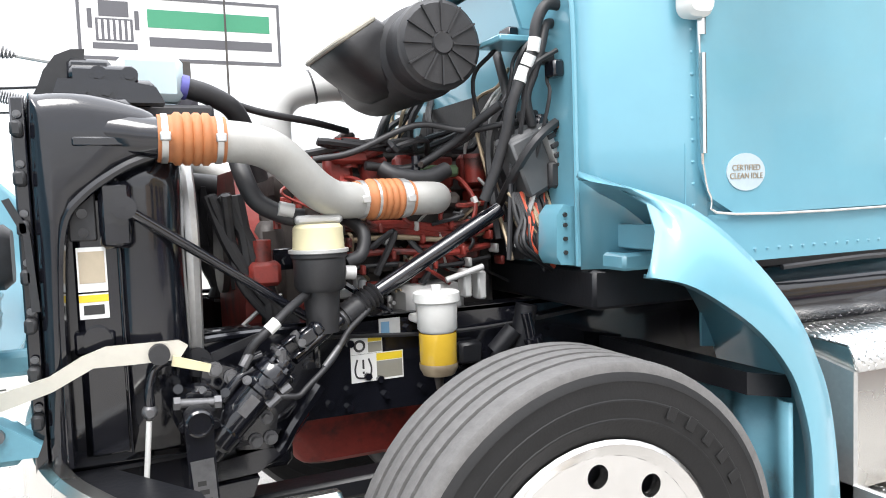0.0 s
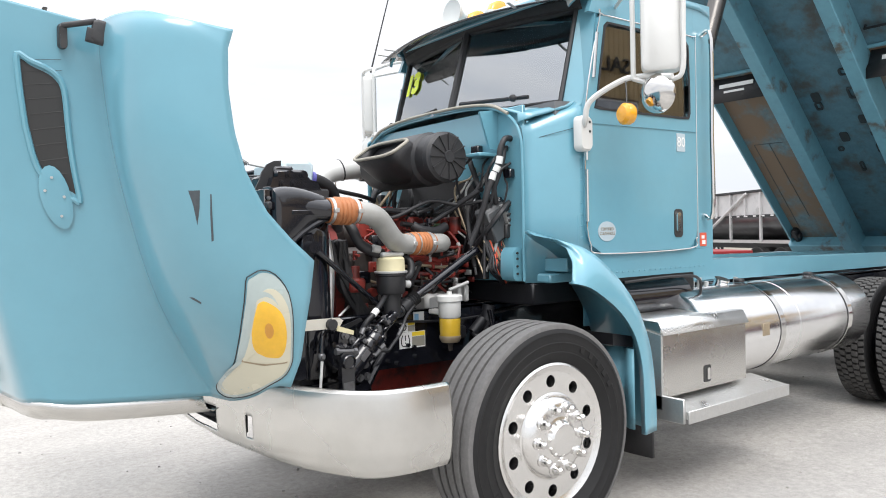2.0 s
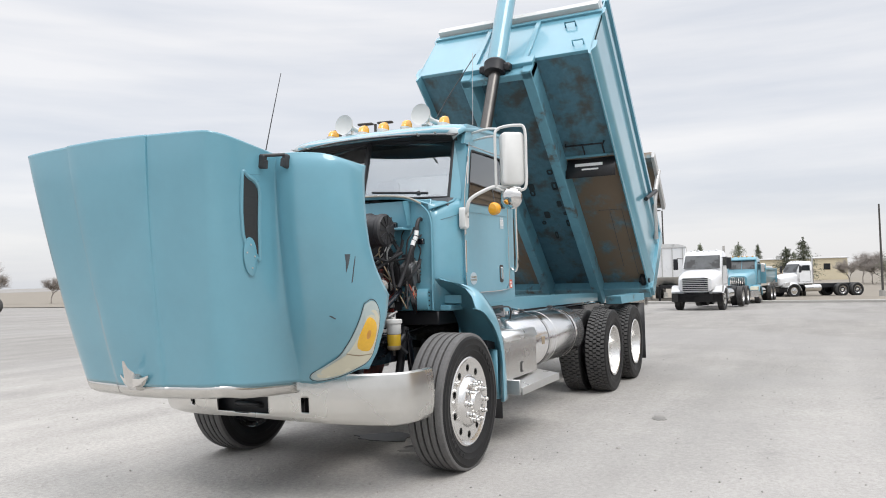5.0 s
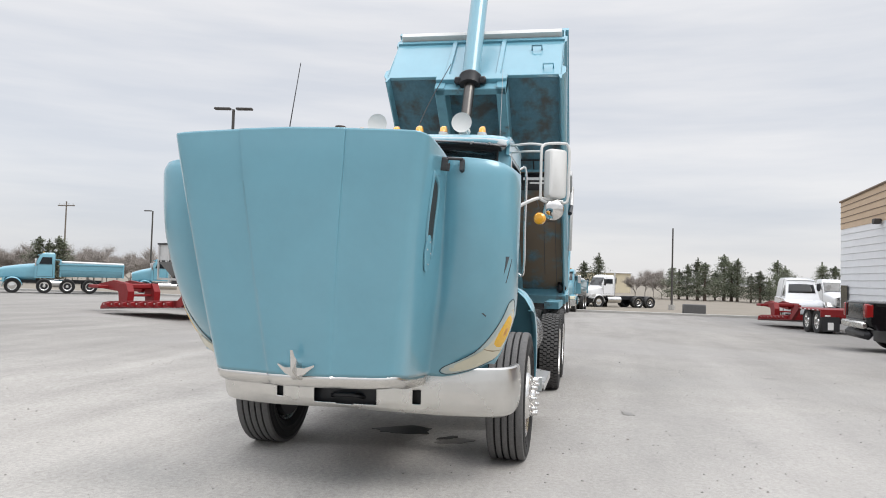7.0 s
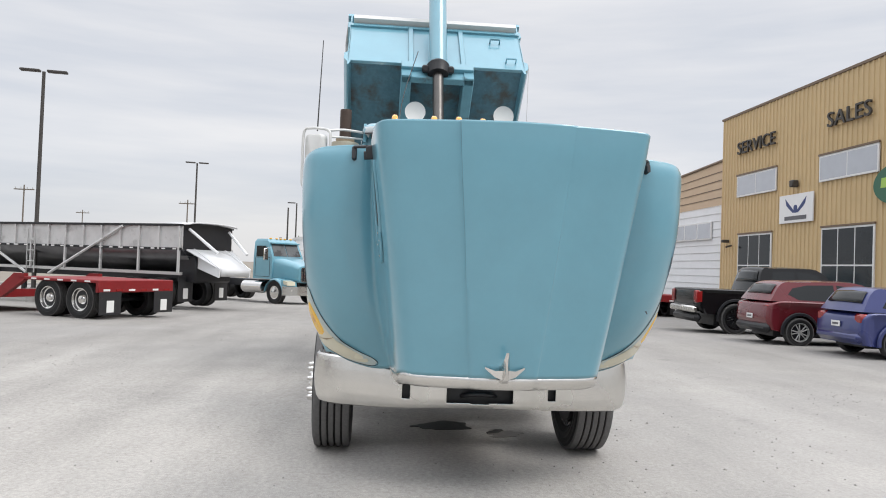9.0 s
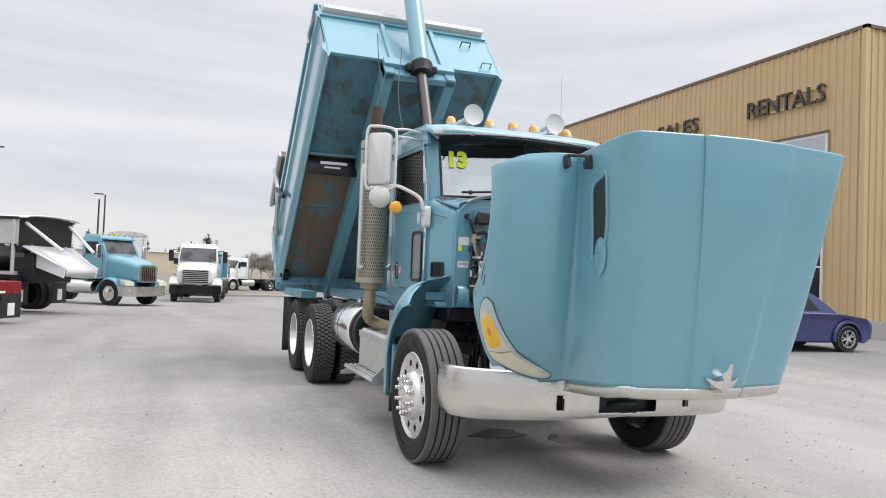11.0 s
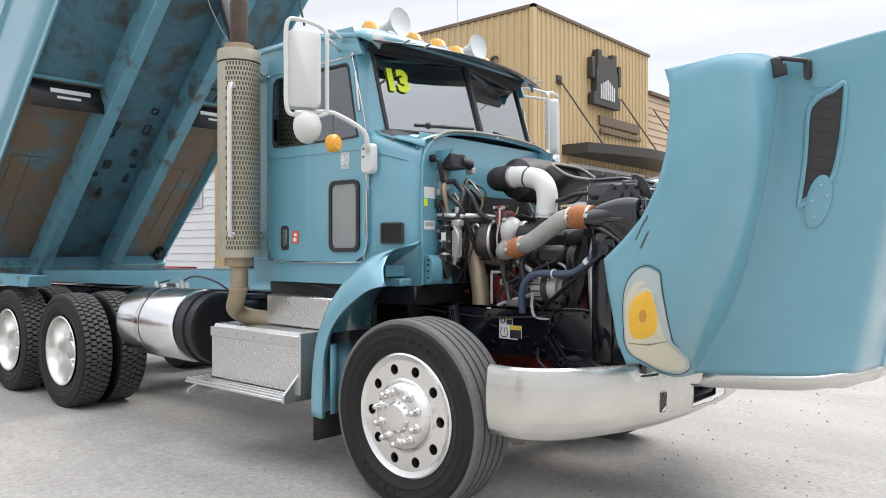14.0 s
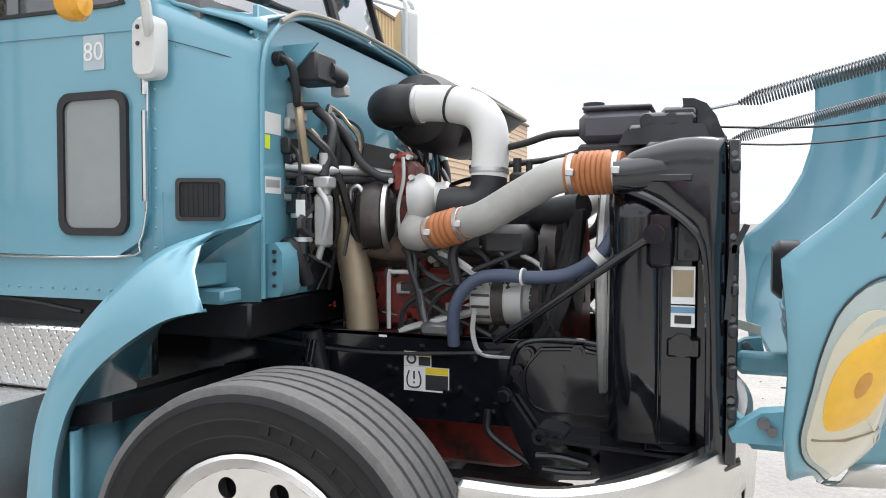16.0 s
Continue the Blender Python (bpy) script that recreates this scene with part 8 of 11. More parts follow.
# steering gear: a slanted cylinder with valve head, sector housing and clamped arm
g0, g1 = Vector((-0.585, -0.62, 1.062)), Vector((-0.80, -0.62, 0.850))
prof = [(0.0, 0.0), (0.030, 0.0), (0.034, 0.008), (0.034, 0.022), (0.050, 0.026), (0.054, 0.034), (0.054, 0.062), (0.047, 0.066), (0.047, 0.088), (0.053, 0.092), (0.053, 0.104), (0.046, 0.110), (0.046, 0.22), (0.051, 0.225), (0.051, 0.265), (0.044, 0.275), (0.044, 0.30), (0.0, 0.305)]
gb = part("steering_gear", Geo().lathe(prof, g0, g1 - g0, 28, False), BLACK, truck, "glossy black steering gear box", sharp=30)
ax = (g1 - g0).normalized()
up_ = Vector((ax.z, 0, -ax.x))
up_ = up_ if up_.z > 0 else -up_
for k in range(6):
    a = 2 * math.pi * k / 6 + 0.3
    o = up_ * math.cos(a) + Vector((0, 1, 0)) * math.sin(a)
    stud(g0 + ax * 0.03 + o * 0.045, -ax, 0.009, 0.014, BLACK, gb)
    stud(g0 + ax * 0.092 + o * 0.052, o, 0.008, 0.010, BLACK, gb)
part("gear_plate", Geo().prism([tuple((g0 + ax * t_ + up_ * 0.020 * h_)[i_] for i_ in (0, 2)) for t_, h_ in ((0.12, 1), (0.175, 1), (0.175, -0.4), (0.12, -0.4))], "y", -0.6675, -0.655), DARK_STEEL, gb, "small stamped data plate")
part("valve_rib", Geo().tube([g0 + ax * 0.07 + up_ * 0.05, g0 + ax * 0.12 + up_ * 0.062, g0 + ax * 0.18 + up_ * 0.055], 0.014, 10), BLACK, gb)
part("valve_rib", Geo().tube([g0 + ax * 0.03 + up_ * 0.058, g0 + ax * 0.065 + up_ * 0.074, g0 + ax * 0.10 + up_ * 0.06], 0.012, 10), BLACK, gb)
sector = part("sector_housing", Geo().lathe([(0.0, 0.0), (0.052, 0.0), (0.060, 0.01), (0.062, 0.07), (0.050, 0.085), (0.050, 0.12)], (-0.815, -0.675, 0.965), (0, 1, 0), 26, False), BLACK, gb, "cast sector shaft housing")
for k in range(7):
    a = 2 * math.pi * k / 7 + 0.2
    stud((-0.815 + 0.047 * math.cos(a), -0.675, 0.965 + 0.047 * math.sin(a)), (0, -1, 0), 0.009, 0.012, BLACK, sector)
part("mount_ear", Geo().prism([(-0.79, 1.08), (-0.70, 1.045), (-0.69, 1.02), (-0.74, 0.99), (-0.80, 1.02)], "y", -0.60, -0.55), BLACK, gb)
part("mount_ear", Geo().prism([(-0.70, 0.90), (-0.62, 0.94), (-0.60, 0.90), (-0.62, 0.81), (-0.71, 0.82)], "y", -0.56, -0.53), BLACK, gb)
for p in ((-0.665, -0.56, 0.84), (-0.625, -0.56, 0.842), (-0.635, -0.56, 0.90), (-0.765, -0.60, 1.055), (-0.725, -0.60, 1.03)):
    stud(p, (0, -1, 0), 0.013, 0.022, DARK_STEEL, gb)
arm = part("pitman_arm", Geo().prism([(-0.855, 0.985), (-0.84, 1.0), (-0.80, 1.0), (-0.785, 0.985), (-0.788, 0.90), (-0.780, 0.70), (-0.80, 0.60), (-0.835, 0.60), (-0.845, 0.70), (-0.853, 0.90)], "y", -0.72, -0.685), BLACK, gb, "black steering arm")
part("arm_cap", Geo().lathe([(0.033, 0.0), (0.033, -0.014), (0.028, -0.018), (0.026, -0.010), (0.0, -0.010)], (-0.82, -0.72, 0.955), (0, 1, 0), 22, False), BLACK, arm)
part("clamp_bolt", Geo().cyl((-0.872, -0.705, 1.005), (-0.768, -0.705, 0.995), 0.011, n=10).cyl((-0.875, -0.705, 1.005), (-0.86, -0.705, 1.004), 0.017, n=6).cyl((-0.782, -0.705, 0.996), (-0.766, -0.705, 0.995), 0.017, n=6), DARK_STEEL, arm, "bare clamp bolt")
part("arm_label", Geo().prism([(-0.846, 0.862), (-0.792, 0.865), (-0.786, 0.75), (-0.838, 0.745)], "y", -0.7215, -0.7195), DARK_STEEL, gb, "grey marked label")
for k in range(3):
    part("label_mark", Geo().box(-0.832 + 0.004 * k, -0.812 + 0.006 * k, -0.7225, -0.7215, 0.80 - 0.022 * k, 0.812 - 0.022 * k), STICKER_DARK, gb)
part("drag_link", Geo().cyl((-0.80, -0.68, 0.60), (-0.05, -0.70, 0.62), 0.024, n=12), FRAME_BLACK, truck)
part("arm_stop_disc", Geo().cyl((-0.80, -0.545, 1.065), (-0.80, -0.53, 1.065), 0.038, n=24).prism([(-0.765, 1.085), (-0.64, 1.125), (-0.63, 1.11), (-0.76, 1.06)], "y", -0.545, -0.53), FRAME_BLACK, truck, "flat black stop plate")
part("leaf_clamp", Geo().prism([(-0.78, 0.795), (-0.62, 0.815), (-0.60, 0.79), (-0.66, 0.75), (-0.77, 0.745)], "y", -0.56, -0.48).prism([(-0.79, 0.735), (-0.66, 0.74), (-0.68, 0.69), (-0.80, 0.69)], "y", -0.57, -0.48), BLACK, truck, "black spring eye casting")
# hoses and their bright fittings
hose("steering_hose", [(-0.69, -0.63, 1.075), (-0.668, -0.64, 1.115), (-0.62, -0.64, 1.155), (-0.58, -0.62, 1.185), (-0.525, -0.58, 1.215), (-0.48, -0.55, 1.23)], 0.0125, HOSE, truck)
part("hose_fitting", Geo().cyl((-0.632, -0.64, 1.145), (-0.606, -0.635, 1.166), 0.0165, n=10), STICKER_WHITE, truck, "white crimped hose collar")
hose("steering_hose", [(-0.63, -0.655, 0.975), (-0.60, -0.665, 0.975), (-0.565, -0.66, 0.97), (-0.535, -0.65, 0.99), (-0.46, -0.62, 1.045), (-0.40, -0.58, 1.11), (-0.33, -0.55, 1.16), (-0.26, -0.50, 1.22)], 0.0085, HOSE, truck)
part("hose_crimp", Geo().cyl((-0.485, -0.63, 1.03), (-0.435, -0.605, 1.075), 0.009, n=10), DARK_STEEL, truck, "bare crimped hose end")
for p, q in (((-0.645, -0.66, 0.955), (-0.615, -0.66, 0.978)), ((-0.61, -0.66, 0.985), (-0.585, -0.66, 1.0)), ((-0.70, -0.64, 1.06), (-0.68, -0.635, 1.09)), ((-0.60, -0.64, 1.06), (-0.60, -0.64, 1.09))):
    part("hose_nut", Geo().cyl(p, q, 0.013, n=8), DARK_STEEL, truck)
hose("link_arm", [(-0.84, -0.62, 1.085), (-0.875, -0.65, 1.10), (-0.91, -0.66, 1.085), (-0.925, -0.67, 1.04), (-0.925, -0.67, 0.99)], 0.012, BLACK, truck, "curved black linkage arm")
part("link_joint", Geo().ball((-0.927, -0.67, 0.985), 0.019, 12, 8).cyl((-0.927, -0.69, 0.985), (-0.927, -0.645, 0.985), 0.010, n=8), DARK_STEEL, truck)
hose("link_rod", [(-0.93, -0.68, 0.965), (-0.94, -0.68, 0.86), (-0.953, -0.68, 0.74)], 0.0068, WHITE_METAL, truck, "thin pale link rod")
for k in range(5):
    stud((-0.86 + 0.055 * k, -0.665, 1.03 - 0.012 * (k % 3)), (0, -1, 0.2), 0.008, 0.012, DARK_STEEL if k % 2 else BLACK, gb)
ps = part("power_steering_reservoir", Geo().lathe([(0.0, 0.0), (0.060, 0.0), (0.070, 0.012), (0.073, 0.09), (0.078, 0.095), (0.078, 0.108), (0.0, 0.108)], (-0.465, -0.55, 1.228), (0, 0, 1), 28, False).lathe([(0.045, -0.12), (0.052, 0.0)], (-0.46, -0.54, 1.23), (0, 0, 1), 20), PLASTIC, truck, "black power steering reservoir with a cream cap")
part("reservoir_cap", Geo().lathe([(0.071, 0.0), (0.073, 0.005), (0.071, 0.012), (0.069, 0.065), (0.06, 0.075), (0.0, 0.077)], (-0.465, -0.55, 1.338), (0, 0, 1), 28, False), CREAM, ps, "cream plastic cap")
part("cap_flange", Geo().lathe([(0.078, 0.0), (0.083, 0.002), (0.083, 0.010), (0.070, 0.012)], (-0.465, -0.55, 1.333), (0, 0, 1), 32, False), GALV, ps, "pale clamp flange")
part("outlet_clamp", Geo().cyl((-0.40, -0.57, 1.275), (-0.37, -0.57, 1.272), 0.02, n=12), GALV, ps)
part("reservoir_neck", Geo().box(-0.53, -0.40, -0.58, -0.50, 1.412, 1.437, 0.008).cyl((-0.53, -0.55, 1.45), (-0.57, -0.55, 1.46), 0.02, n=10), GALV, ps)
hose("reservoir_hose", [(-0.39, -0.55, 1.30), (-0.34, -0.54, 1.32), (-0.325, -0.52, 1.38), (-0.36, -0.48, 1.42), (-0.40, -0.44, 1.42)], 0.020, HOSE, truck)
hose("suction_hose", [(-0.66, -0.45, 1.62), (-0.65, -0.50, 1.55), (-0.62, -0.52, 1.48), (-0.55, -0.53, 1.44), (-0.50, -0.53, 1.43)], 0.026, HOSE, truck, "black rubber hose", 12)
ff = part("fuel_filter", Geo().lathe([(0.0, 0.0), (0.05, 0.0), (0.058, 0.01), (0.06, 0.085), (0.068, 0.09), (0.068, 0.115), (0.06, 0.12), (0.0, 0.12)], (-0.138, -0.60, 1.085), (0, 0, 1), 28, False).cyl((-0.138, -0.60, 1.205), (-0.138, -0.60, 1.222), 0.014, n=12).box(-0.175, -0.12, -0.60, -0.46, 1.10, 1.125, 0.006), surface("white_filter_head", (0.62, 0.62, 0.60), 0.4, grain=(20, 0.05), stain=(8, 0.3, (0.4, 0.38, 0.34), 0.3)), truck, "fuel filter with a white head and amber bowl")
part("filter_bowl", Geo().lathe([(0.0, 0.0), (0.045, 0.002), (0.054, 0.02), (0.056, 0.125)], (-0.138, -0.60, 0.96), (0, 0, 1), 28, False), YELLOW_FUEL, ff, "amber fuel bowl")
part("bowl_sediment", Geo().lathe([(0.0, 0.0), (0.046, 0.001), (0.0555, 0.02), (0.0568, 0.035), (0.0565, 0.036)], (-0.138, -0.60, 0.9595), (0, 0, 1), 28, False), RUST_PIPE, ff)
part("drain_cock", Geo().cyl((-0.138, -0.60, 0.96), (-0.138, -0.60, 0.915), 0.016, 0.01, n=10), ENGINE_DARK, ff)
# clips, bolts and short hoses over the block and by the rails
rng = random.Random(41)
for k in range(70):
    sd = -1 if k % 2 else 1
    x, z, w = rng.uniform(-0.56, 0.22), rng.uniform(1.10, 1.58), rng.uniform(0.010, 0.030)
    yy = sd * rng.uniform(0.29, 0.40)
    if k % 3 == 0:
        part("bracket_plate", Geo().box(x - w * 1.5, x + w * 1.5, yy - 0.006, yy + 0.006, z - w, z + w * 1.4, 0.003).cyl((x, yy, z), (x, yy + sd * 0.02, z), w * 0.5, n=6), rng.choice([BLACK, ENGINE_RED, GALV, ENGINE_DARK]), engine)
    elif k % 3 == 1:
        part("line_fitting", Geo().cyl((x, yy, z - w), (x, yy, z + w), w * 0.5, n=8).cyl((x, yy, z), (x, yy + sd * 0.04, z), w * 0.35, n=6), rng.choice([ALU, RUST_PIPE, BLACK, ENGINE_RED]), engine)
    else:
        hose("engine_line", [(x, yy, z), (x + rng.uniform(-0.08, 0.08), yy + sd * 0.03, z + rng.uniform(-0.08, 0.06)), (x + rng.uniform(-0.16, 0.16), yy + sd * 0.02, z - rng.uniform(0.02, 0.14))], rng.choice([0.005, 0.007, 0.011]), rng.choice([BLACK, HOSE, HOSE, ENGINE_RED, ALU]), engine, "", 6)
for k in range(26):
    x, z = rng.uniform(-0.95, 0.35), rng.uniform(0.86, 1.08)
    for sd in (-1, 1):
        part("rail_bolt", Geo().cyl((x, sd * 0.455, z), (x, sd * 0.472, z), 0.012, n=6), BLACK, truck)
for sd in (-1, 1):
    for j in range(1):
        z = 1.085 - 0.02 * j
        hose("frame_line", [(-0.5 + 0.1 * j, sd * 0.47, z), (0.0, sd * (0.475 + 0.006 * j), z - 0.03), (0.45, sd * 0.49, z + 0.01 * j), (0.9, sd * 0.50, z + 0.05)], 0.007, HOSE, truck, "", 6)
    part("frame_clamp", Geo().box(0.18, 0.25, sd * 0.455, sd * 0.50, 0.98, 1.10, 0.008), BLACK, truck)
    part("shock_absorber", Geo().cyl((0.30, sd * 0.52, 0.72), (0.22, sd * 0.53, 1.02), 0.032, n=14).cyl((0.22, sd * 0.53, 1.0), (0.20, sd * 0.53, 1.10), 0.018, n=10), BLACK, truck, "glossy black shock absorber")
# rail labels
for s in (-1, 1):
    y0, y1 = s * 0.4575, s * 0.4555
    lx = -0.36 if s < 0 else -0.115
    k = 1 if s < 0 else -1
    lab = part("rail_label", Geo().box(lx, lx + k * 0.10, y0, y1, 1.015, 1.065).box(lx, lx + k * 0.165, y0, y1, 0.93, 1.014), STICKER_WHITE, truck, "white and yellow tyre warning label")
    part("label_print", Geo().box(lx + k * 0.055, lx + k * 0.098, s * 0.458, s * 0.4575, 1.05, 1.063).box(lx + k * 0.08, lx + k * 0.162, s * 0.458, s * 0.4575, 0.99, 1.012), STICKER_YELLOW, lab)
    part("label_print", Geo().box(lx + k * 0.055, lx + k * 0.098, s * 0.458, s * 0.4575, 1.018, 1.048).box(lx + k * 0.08, lx + k * 0.162, s * 0.458, s * 0.4575, 0.936, 0.988), surface("label_grey_print", (0.25, 0.24, 0.2), 0.5) if s < 0 else STICKER_DARK, lab)
    ring = [(lx + k * 0.028 + 0.015 * math.cos(a), s * 0.458, 1.04 + 0.015 * math.sin(a)) for a in [2 * math.pi * j / 16 for j in range(17)]]
    part("label_ring", Geo().tube(ring, 0.004, 5, sm=False), STICKER_DARK, lab)
    part("label_sign", Geo().tube([(lx + k * 0.02, s * 0.458, 1.0), (lx + k * 0.012, s * 0.458, 0.97), (lx + k * 0.02, s * 0.458, 0.945), (lx + k * 0.055, s * 0.458, 0.945), (lx + k * 0.063, s * 0.458, 0.97), (lx + k * 0.055, s * 0.458, 1.0)], 0.003, 5).box(lx + k * 0.035, lx + k * 0.041, s * 0.4585, s * 0.4575, 0.97, 0.998).box(lx + k * 0.035, lx + k * 0.041, s * 0.4585, s * 0.4575, 0.955, 0.962), STICKER_DARK, lab)
part("rail_plate_sticker", Geo().box(-0.268, -0.20, -0.4575, -0.4555, 1.06, 1.115), surface("grey_data_plate", (0.55, 0.56, 0.55), 0.4, 0.3), truck)
part("plate_print", Geo().box(-0.262, -0.235, -0.458, -0.4575, 1.068, 1.105), STICKER_BLUE, truck)
part("rail_chip", Geo().box(-0.05, -0.02, 0.4575, 0.4555, 1.108, 1.116), STICKER_WHITE, truck)

# fuse box and harness by the firewall
m_ = Matrix.Translation((0.21, -0.56, 1.575)) @ pose(0, 0, 0, 0, -24, 8)
fb = part("fuse_box", Geo().box(-0.075, 0.085, -0.05, 0.05, -0.10, 0.10, 0.012, m_).box(-0.09, 0.03, -0.065, -0.05, -0.085, 0.09, 0.008, m_), surface("grey_black_fuse_box", (0.085, 0.087, 0.09), 0.5, grain=(20, 0.1)), truck, "open fuse box with a dusty grey rack")
part("fuse_rack", Geo().box(0.03, 0.055, -0.085, -0.05, -0.12, 0.09, 0.004, m_).box(0.09, 0.12, -0.07, 0.03, -0.05, 0.10, 0.01, m_), GALV, fb)
for k in range(6):
    part("fuse", Geo().box(0.028, 0.057, -0.095, -0.085, -0.10 + 0.03 * k, -0.085 + 0.03 * k, 0.002, m_), PLASTIC, fb)
part("relay_box", Geo().box(0.235, 0.33, -0.64, -0.55, 1.49, 1.57, 0.008), PLASTIC, fb)
rng = random.Random(3)
for k in range(24):
    c = rng.choice([STICKER_RED, ORANGE, RUST_PIPE, HOSE, ORANGE])
    z = 1.67 - 0.0055 * k
    hose("wire", [(0.25 + 0.004 * k, -0.63, z), (0.29, -0.66 - rng.uniform(0, 0.03), z + 0.01), (0.32, -0.66, z - rng.uniform(-0.02, 0.03)), (0.345, -0.64, z + rng.uniform(-0.02, 0.02))], 0.0045, c, fb, "", 5)
for k in range(34):
    x0 = 0.12 + 0.006 * k
    hose("harness_wire", [(x0, -0.58, 1.48), (x0 + rng.uniform(-0.03, 0.04), -0.61, 1.40), (x0 + rng.uniform(-0.02, 0.06), -0.62 - rng.uniform(0, 0.03), 1.32), (0.26 + rng.uniform(-0.04, 0.05), -0.58, 1.26 + rng.uniform(-0.03, 0.04))], rng.choice([0.004, 0.005, 0.007]), rng.choice([HOSE, HOSE, PLASTIC, RUST_PIPE, HOSE, STICKER_RED, HOSE]), truck, "", 6)
hose("corrugated_loom", [(0.27, -0.66, 2.03), (0.22, -0.66, 2.025), (0.19, -0.655, 1.97), (0.18, -0.65, 1.90), (0.15, -0.64, 1.83), (0.12, -0.62, 1.74), (0.11, -0.60, 1.66), (0.09, -0.57, 1.56), (0.06, -0.54, 1.46)], 0.017, PLASTIC, truck, "black corrugated harness conduit", 12)
hose("corrugated_loom", [(0.27, -0.62, 1.985), (0.23, -0.64, 1.97), (0.205, -0.65, 1.90), (0.185, -0.64, 1.83), (0.17, -0.62, 1.76), (0.20, -0.60, 1.68)], 0.015, PLASTIC, truck, "black corrugated harness conduit", 12)
for a, b_ in (((0.185, -0.655, 1.93), (0.178, -0.652, 1.89)), ((0.155, -0.642, 1.845), (0.14, -0.635, 1.805)), ((0.165, -0.66, 1.88), (0.155, -0.65, 1.85))):
    part("loom_tape", Geo().cyl(a, b_, 0.0195, n=12), STICKER_WHITE, truck, "white tape round the loom")
hose("loom", [(0.12, -0.55, 1.75), (0.07, -0.48, 1.70), (0.02, -0.40, 1.64), (-0.10, -0.34, 1.57), (-0.25, -0.34, 1.58)], 0.014, HOSE, truck)
hose("loom", [(0.18, -0.55, 1.70), (0.05, -0.45, 1.68), (-0.10, -0.40, 1.70), (-0.30, -0.38, 1.62), (-0.42, -0.36, 1.60)], 0.010, HOSE, truck)
hose("intercooler_vent", [(-0.22, -0.40, 1.57), (-0.18, -0.42, 1.545), (-0.08, -0.42, 1.535), (0.0, -0.40, 1.56)], 0.026, HOSE, truck, "", 12)
hose("loom", [(0.22, -0.35, 1.95), (0.20, -0.45, 1.80), (0.18, -0.5, 1.76)], 0.016, PLASTIC, truck)
for k in range(6):
    hose("loom", [(rng.uniform(-0.5, 0.1), rng.uniform(-0.3, -0.2), 1.62), (rng.uniform(-0.4, 0.0), rng.uniform(-0.36, -0.28), 1.66), (rng.uniform(-0.2, 0.2), rng.uniform(-0.34, -0.25), 1.63), (0.2, rng.uniform(-0.4, 0.1), 1.72)], rng.choice([0.008, 0.010, 0.012]), HOSE, truck, "", 6)
for k in range(7):
    hose("loom", [(rng.uniform(-0.74, -0.66), rng.uniform(-0.5, -0.35), 1.5), (rng.uniform(-0.70, -0.6), -0.42, 1.36), (rng.uniform(-0.66, -0.58), -0.42, 1.25), (rng.uniform(-0.62, -0.5), -0.40, 1.12)], rng.choice([0.010, 0.014, 0.02]), HOSE, truck, "", 8)
part("red_valve", Geo().cyl((-0.60, -0.42, 1.30), (-0.60, -0.42, 1.37), 0.03, n=12).box(-0.64, -0.55, -0.46, -0.38, 1.24, 1.31, 0.012), ENGINE_RED, engine)
part("dash_valve", Geo().box(0.0, 0.03, -0.50, -0.45, 1.16, 1.25, 0.006).box(0.05, 0.08, -0.50, -0.45, 1.15, 1.24, 0.006).cyl((-0.06, -0.50, 1.22), (0.06, -0.515, 1.255), 0.010, n=10), GALV, truck, "bright aluminium valve block")
part("rail_valve", Geo().cyl((0.10, -0.50, 0.98), (0.16, -0.52, 1.05), 0.03, n=12).cyl((0.14, -0.56, 0.90), (0.10, -0.50, 0.98), 0.018, n=10).box(-0.02, 0.06, -0.50, -0.455, 0.95, 1.02, 0.01), FRAME_BLACK, truck)

# black plate painted in for the shaded tunnel recess, and fittings on the firewall
part("tunnel_cover", Geo().prism([(-0.46, 1.26), (0.46, 1.26), (0.46, 1.62), (0.34, 1.83), (-0.34, 1.83), (-0.46, 1.62)], "x", 0.24, 0.262), PLASTIC, cab, "black plate for the shaded engine tunnel recess")
part("cowl_gusset", Geo().prism([(0.13, 2.18), (0.262, 2.20), (0.262, 1.98), (0.20, 1.98)], "y", -0.56, -0.545).box(0.12, 0.262, -0.56, -0.40, 1.94, 1.96, 0.004), TEAL, cab)
part("cowl_gusset", Geo().prism([(0.13, 2.10), (0.262, 2.10), (0.262, 1.98)], "y", 0.60, 0.61), TEAL, cab)
wm = part("wiper_motor", Geo().box(0.14, 0.26, 0.46, 0.60, 1.98, 2.08, 0.01).cyl((0.16, 0.40, 2.02), (0.16, 0.50, 2.03), 0.035, n=16), PLASTIC, truck, "black wiper motor box")
part("motor_plate", Geo().box(0.14, 0.20, 0.36, 0.40, 1.96, 2.0, 0.005), GALV, wm)
hose("wiper_loom", [(0.24, 0.66, 2.045), (0.20, 0.66, 2.02), (0.20, 0.63, 1.94), (0.21, 0.60, 1.90), (0.20, 0.50, 1.91)], 0.014, HOSE, truck)
part("grommet", Geo().cyl((0.26, 0.66, 2.045), (0.235, 0.66, 2.045), 0.025, n=12), HOSE, truck)
for z0, z1, m2 in ((1.795, 1.865, STICKER_WHITE), (1.745, 1.79, NEON), (1.60, 1.655, STICKER_WHITE)):
    part("firewall_label", Geo().box(0.2605, 0.2625, 0.63 if m2 is not NEON else 0.695, 0.73, z0, z1), m2, cab, "printed label on the firewall")
part("label_print", Geo().box(0.2598, 0.2605, 0.64, 0.72, 1.62, 1.645), GALV, cab)
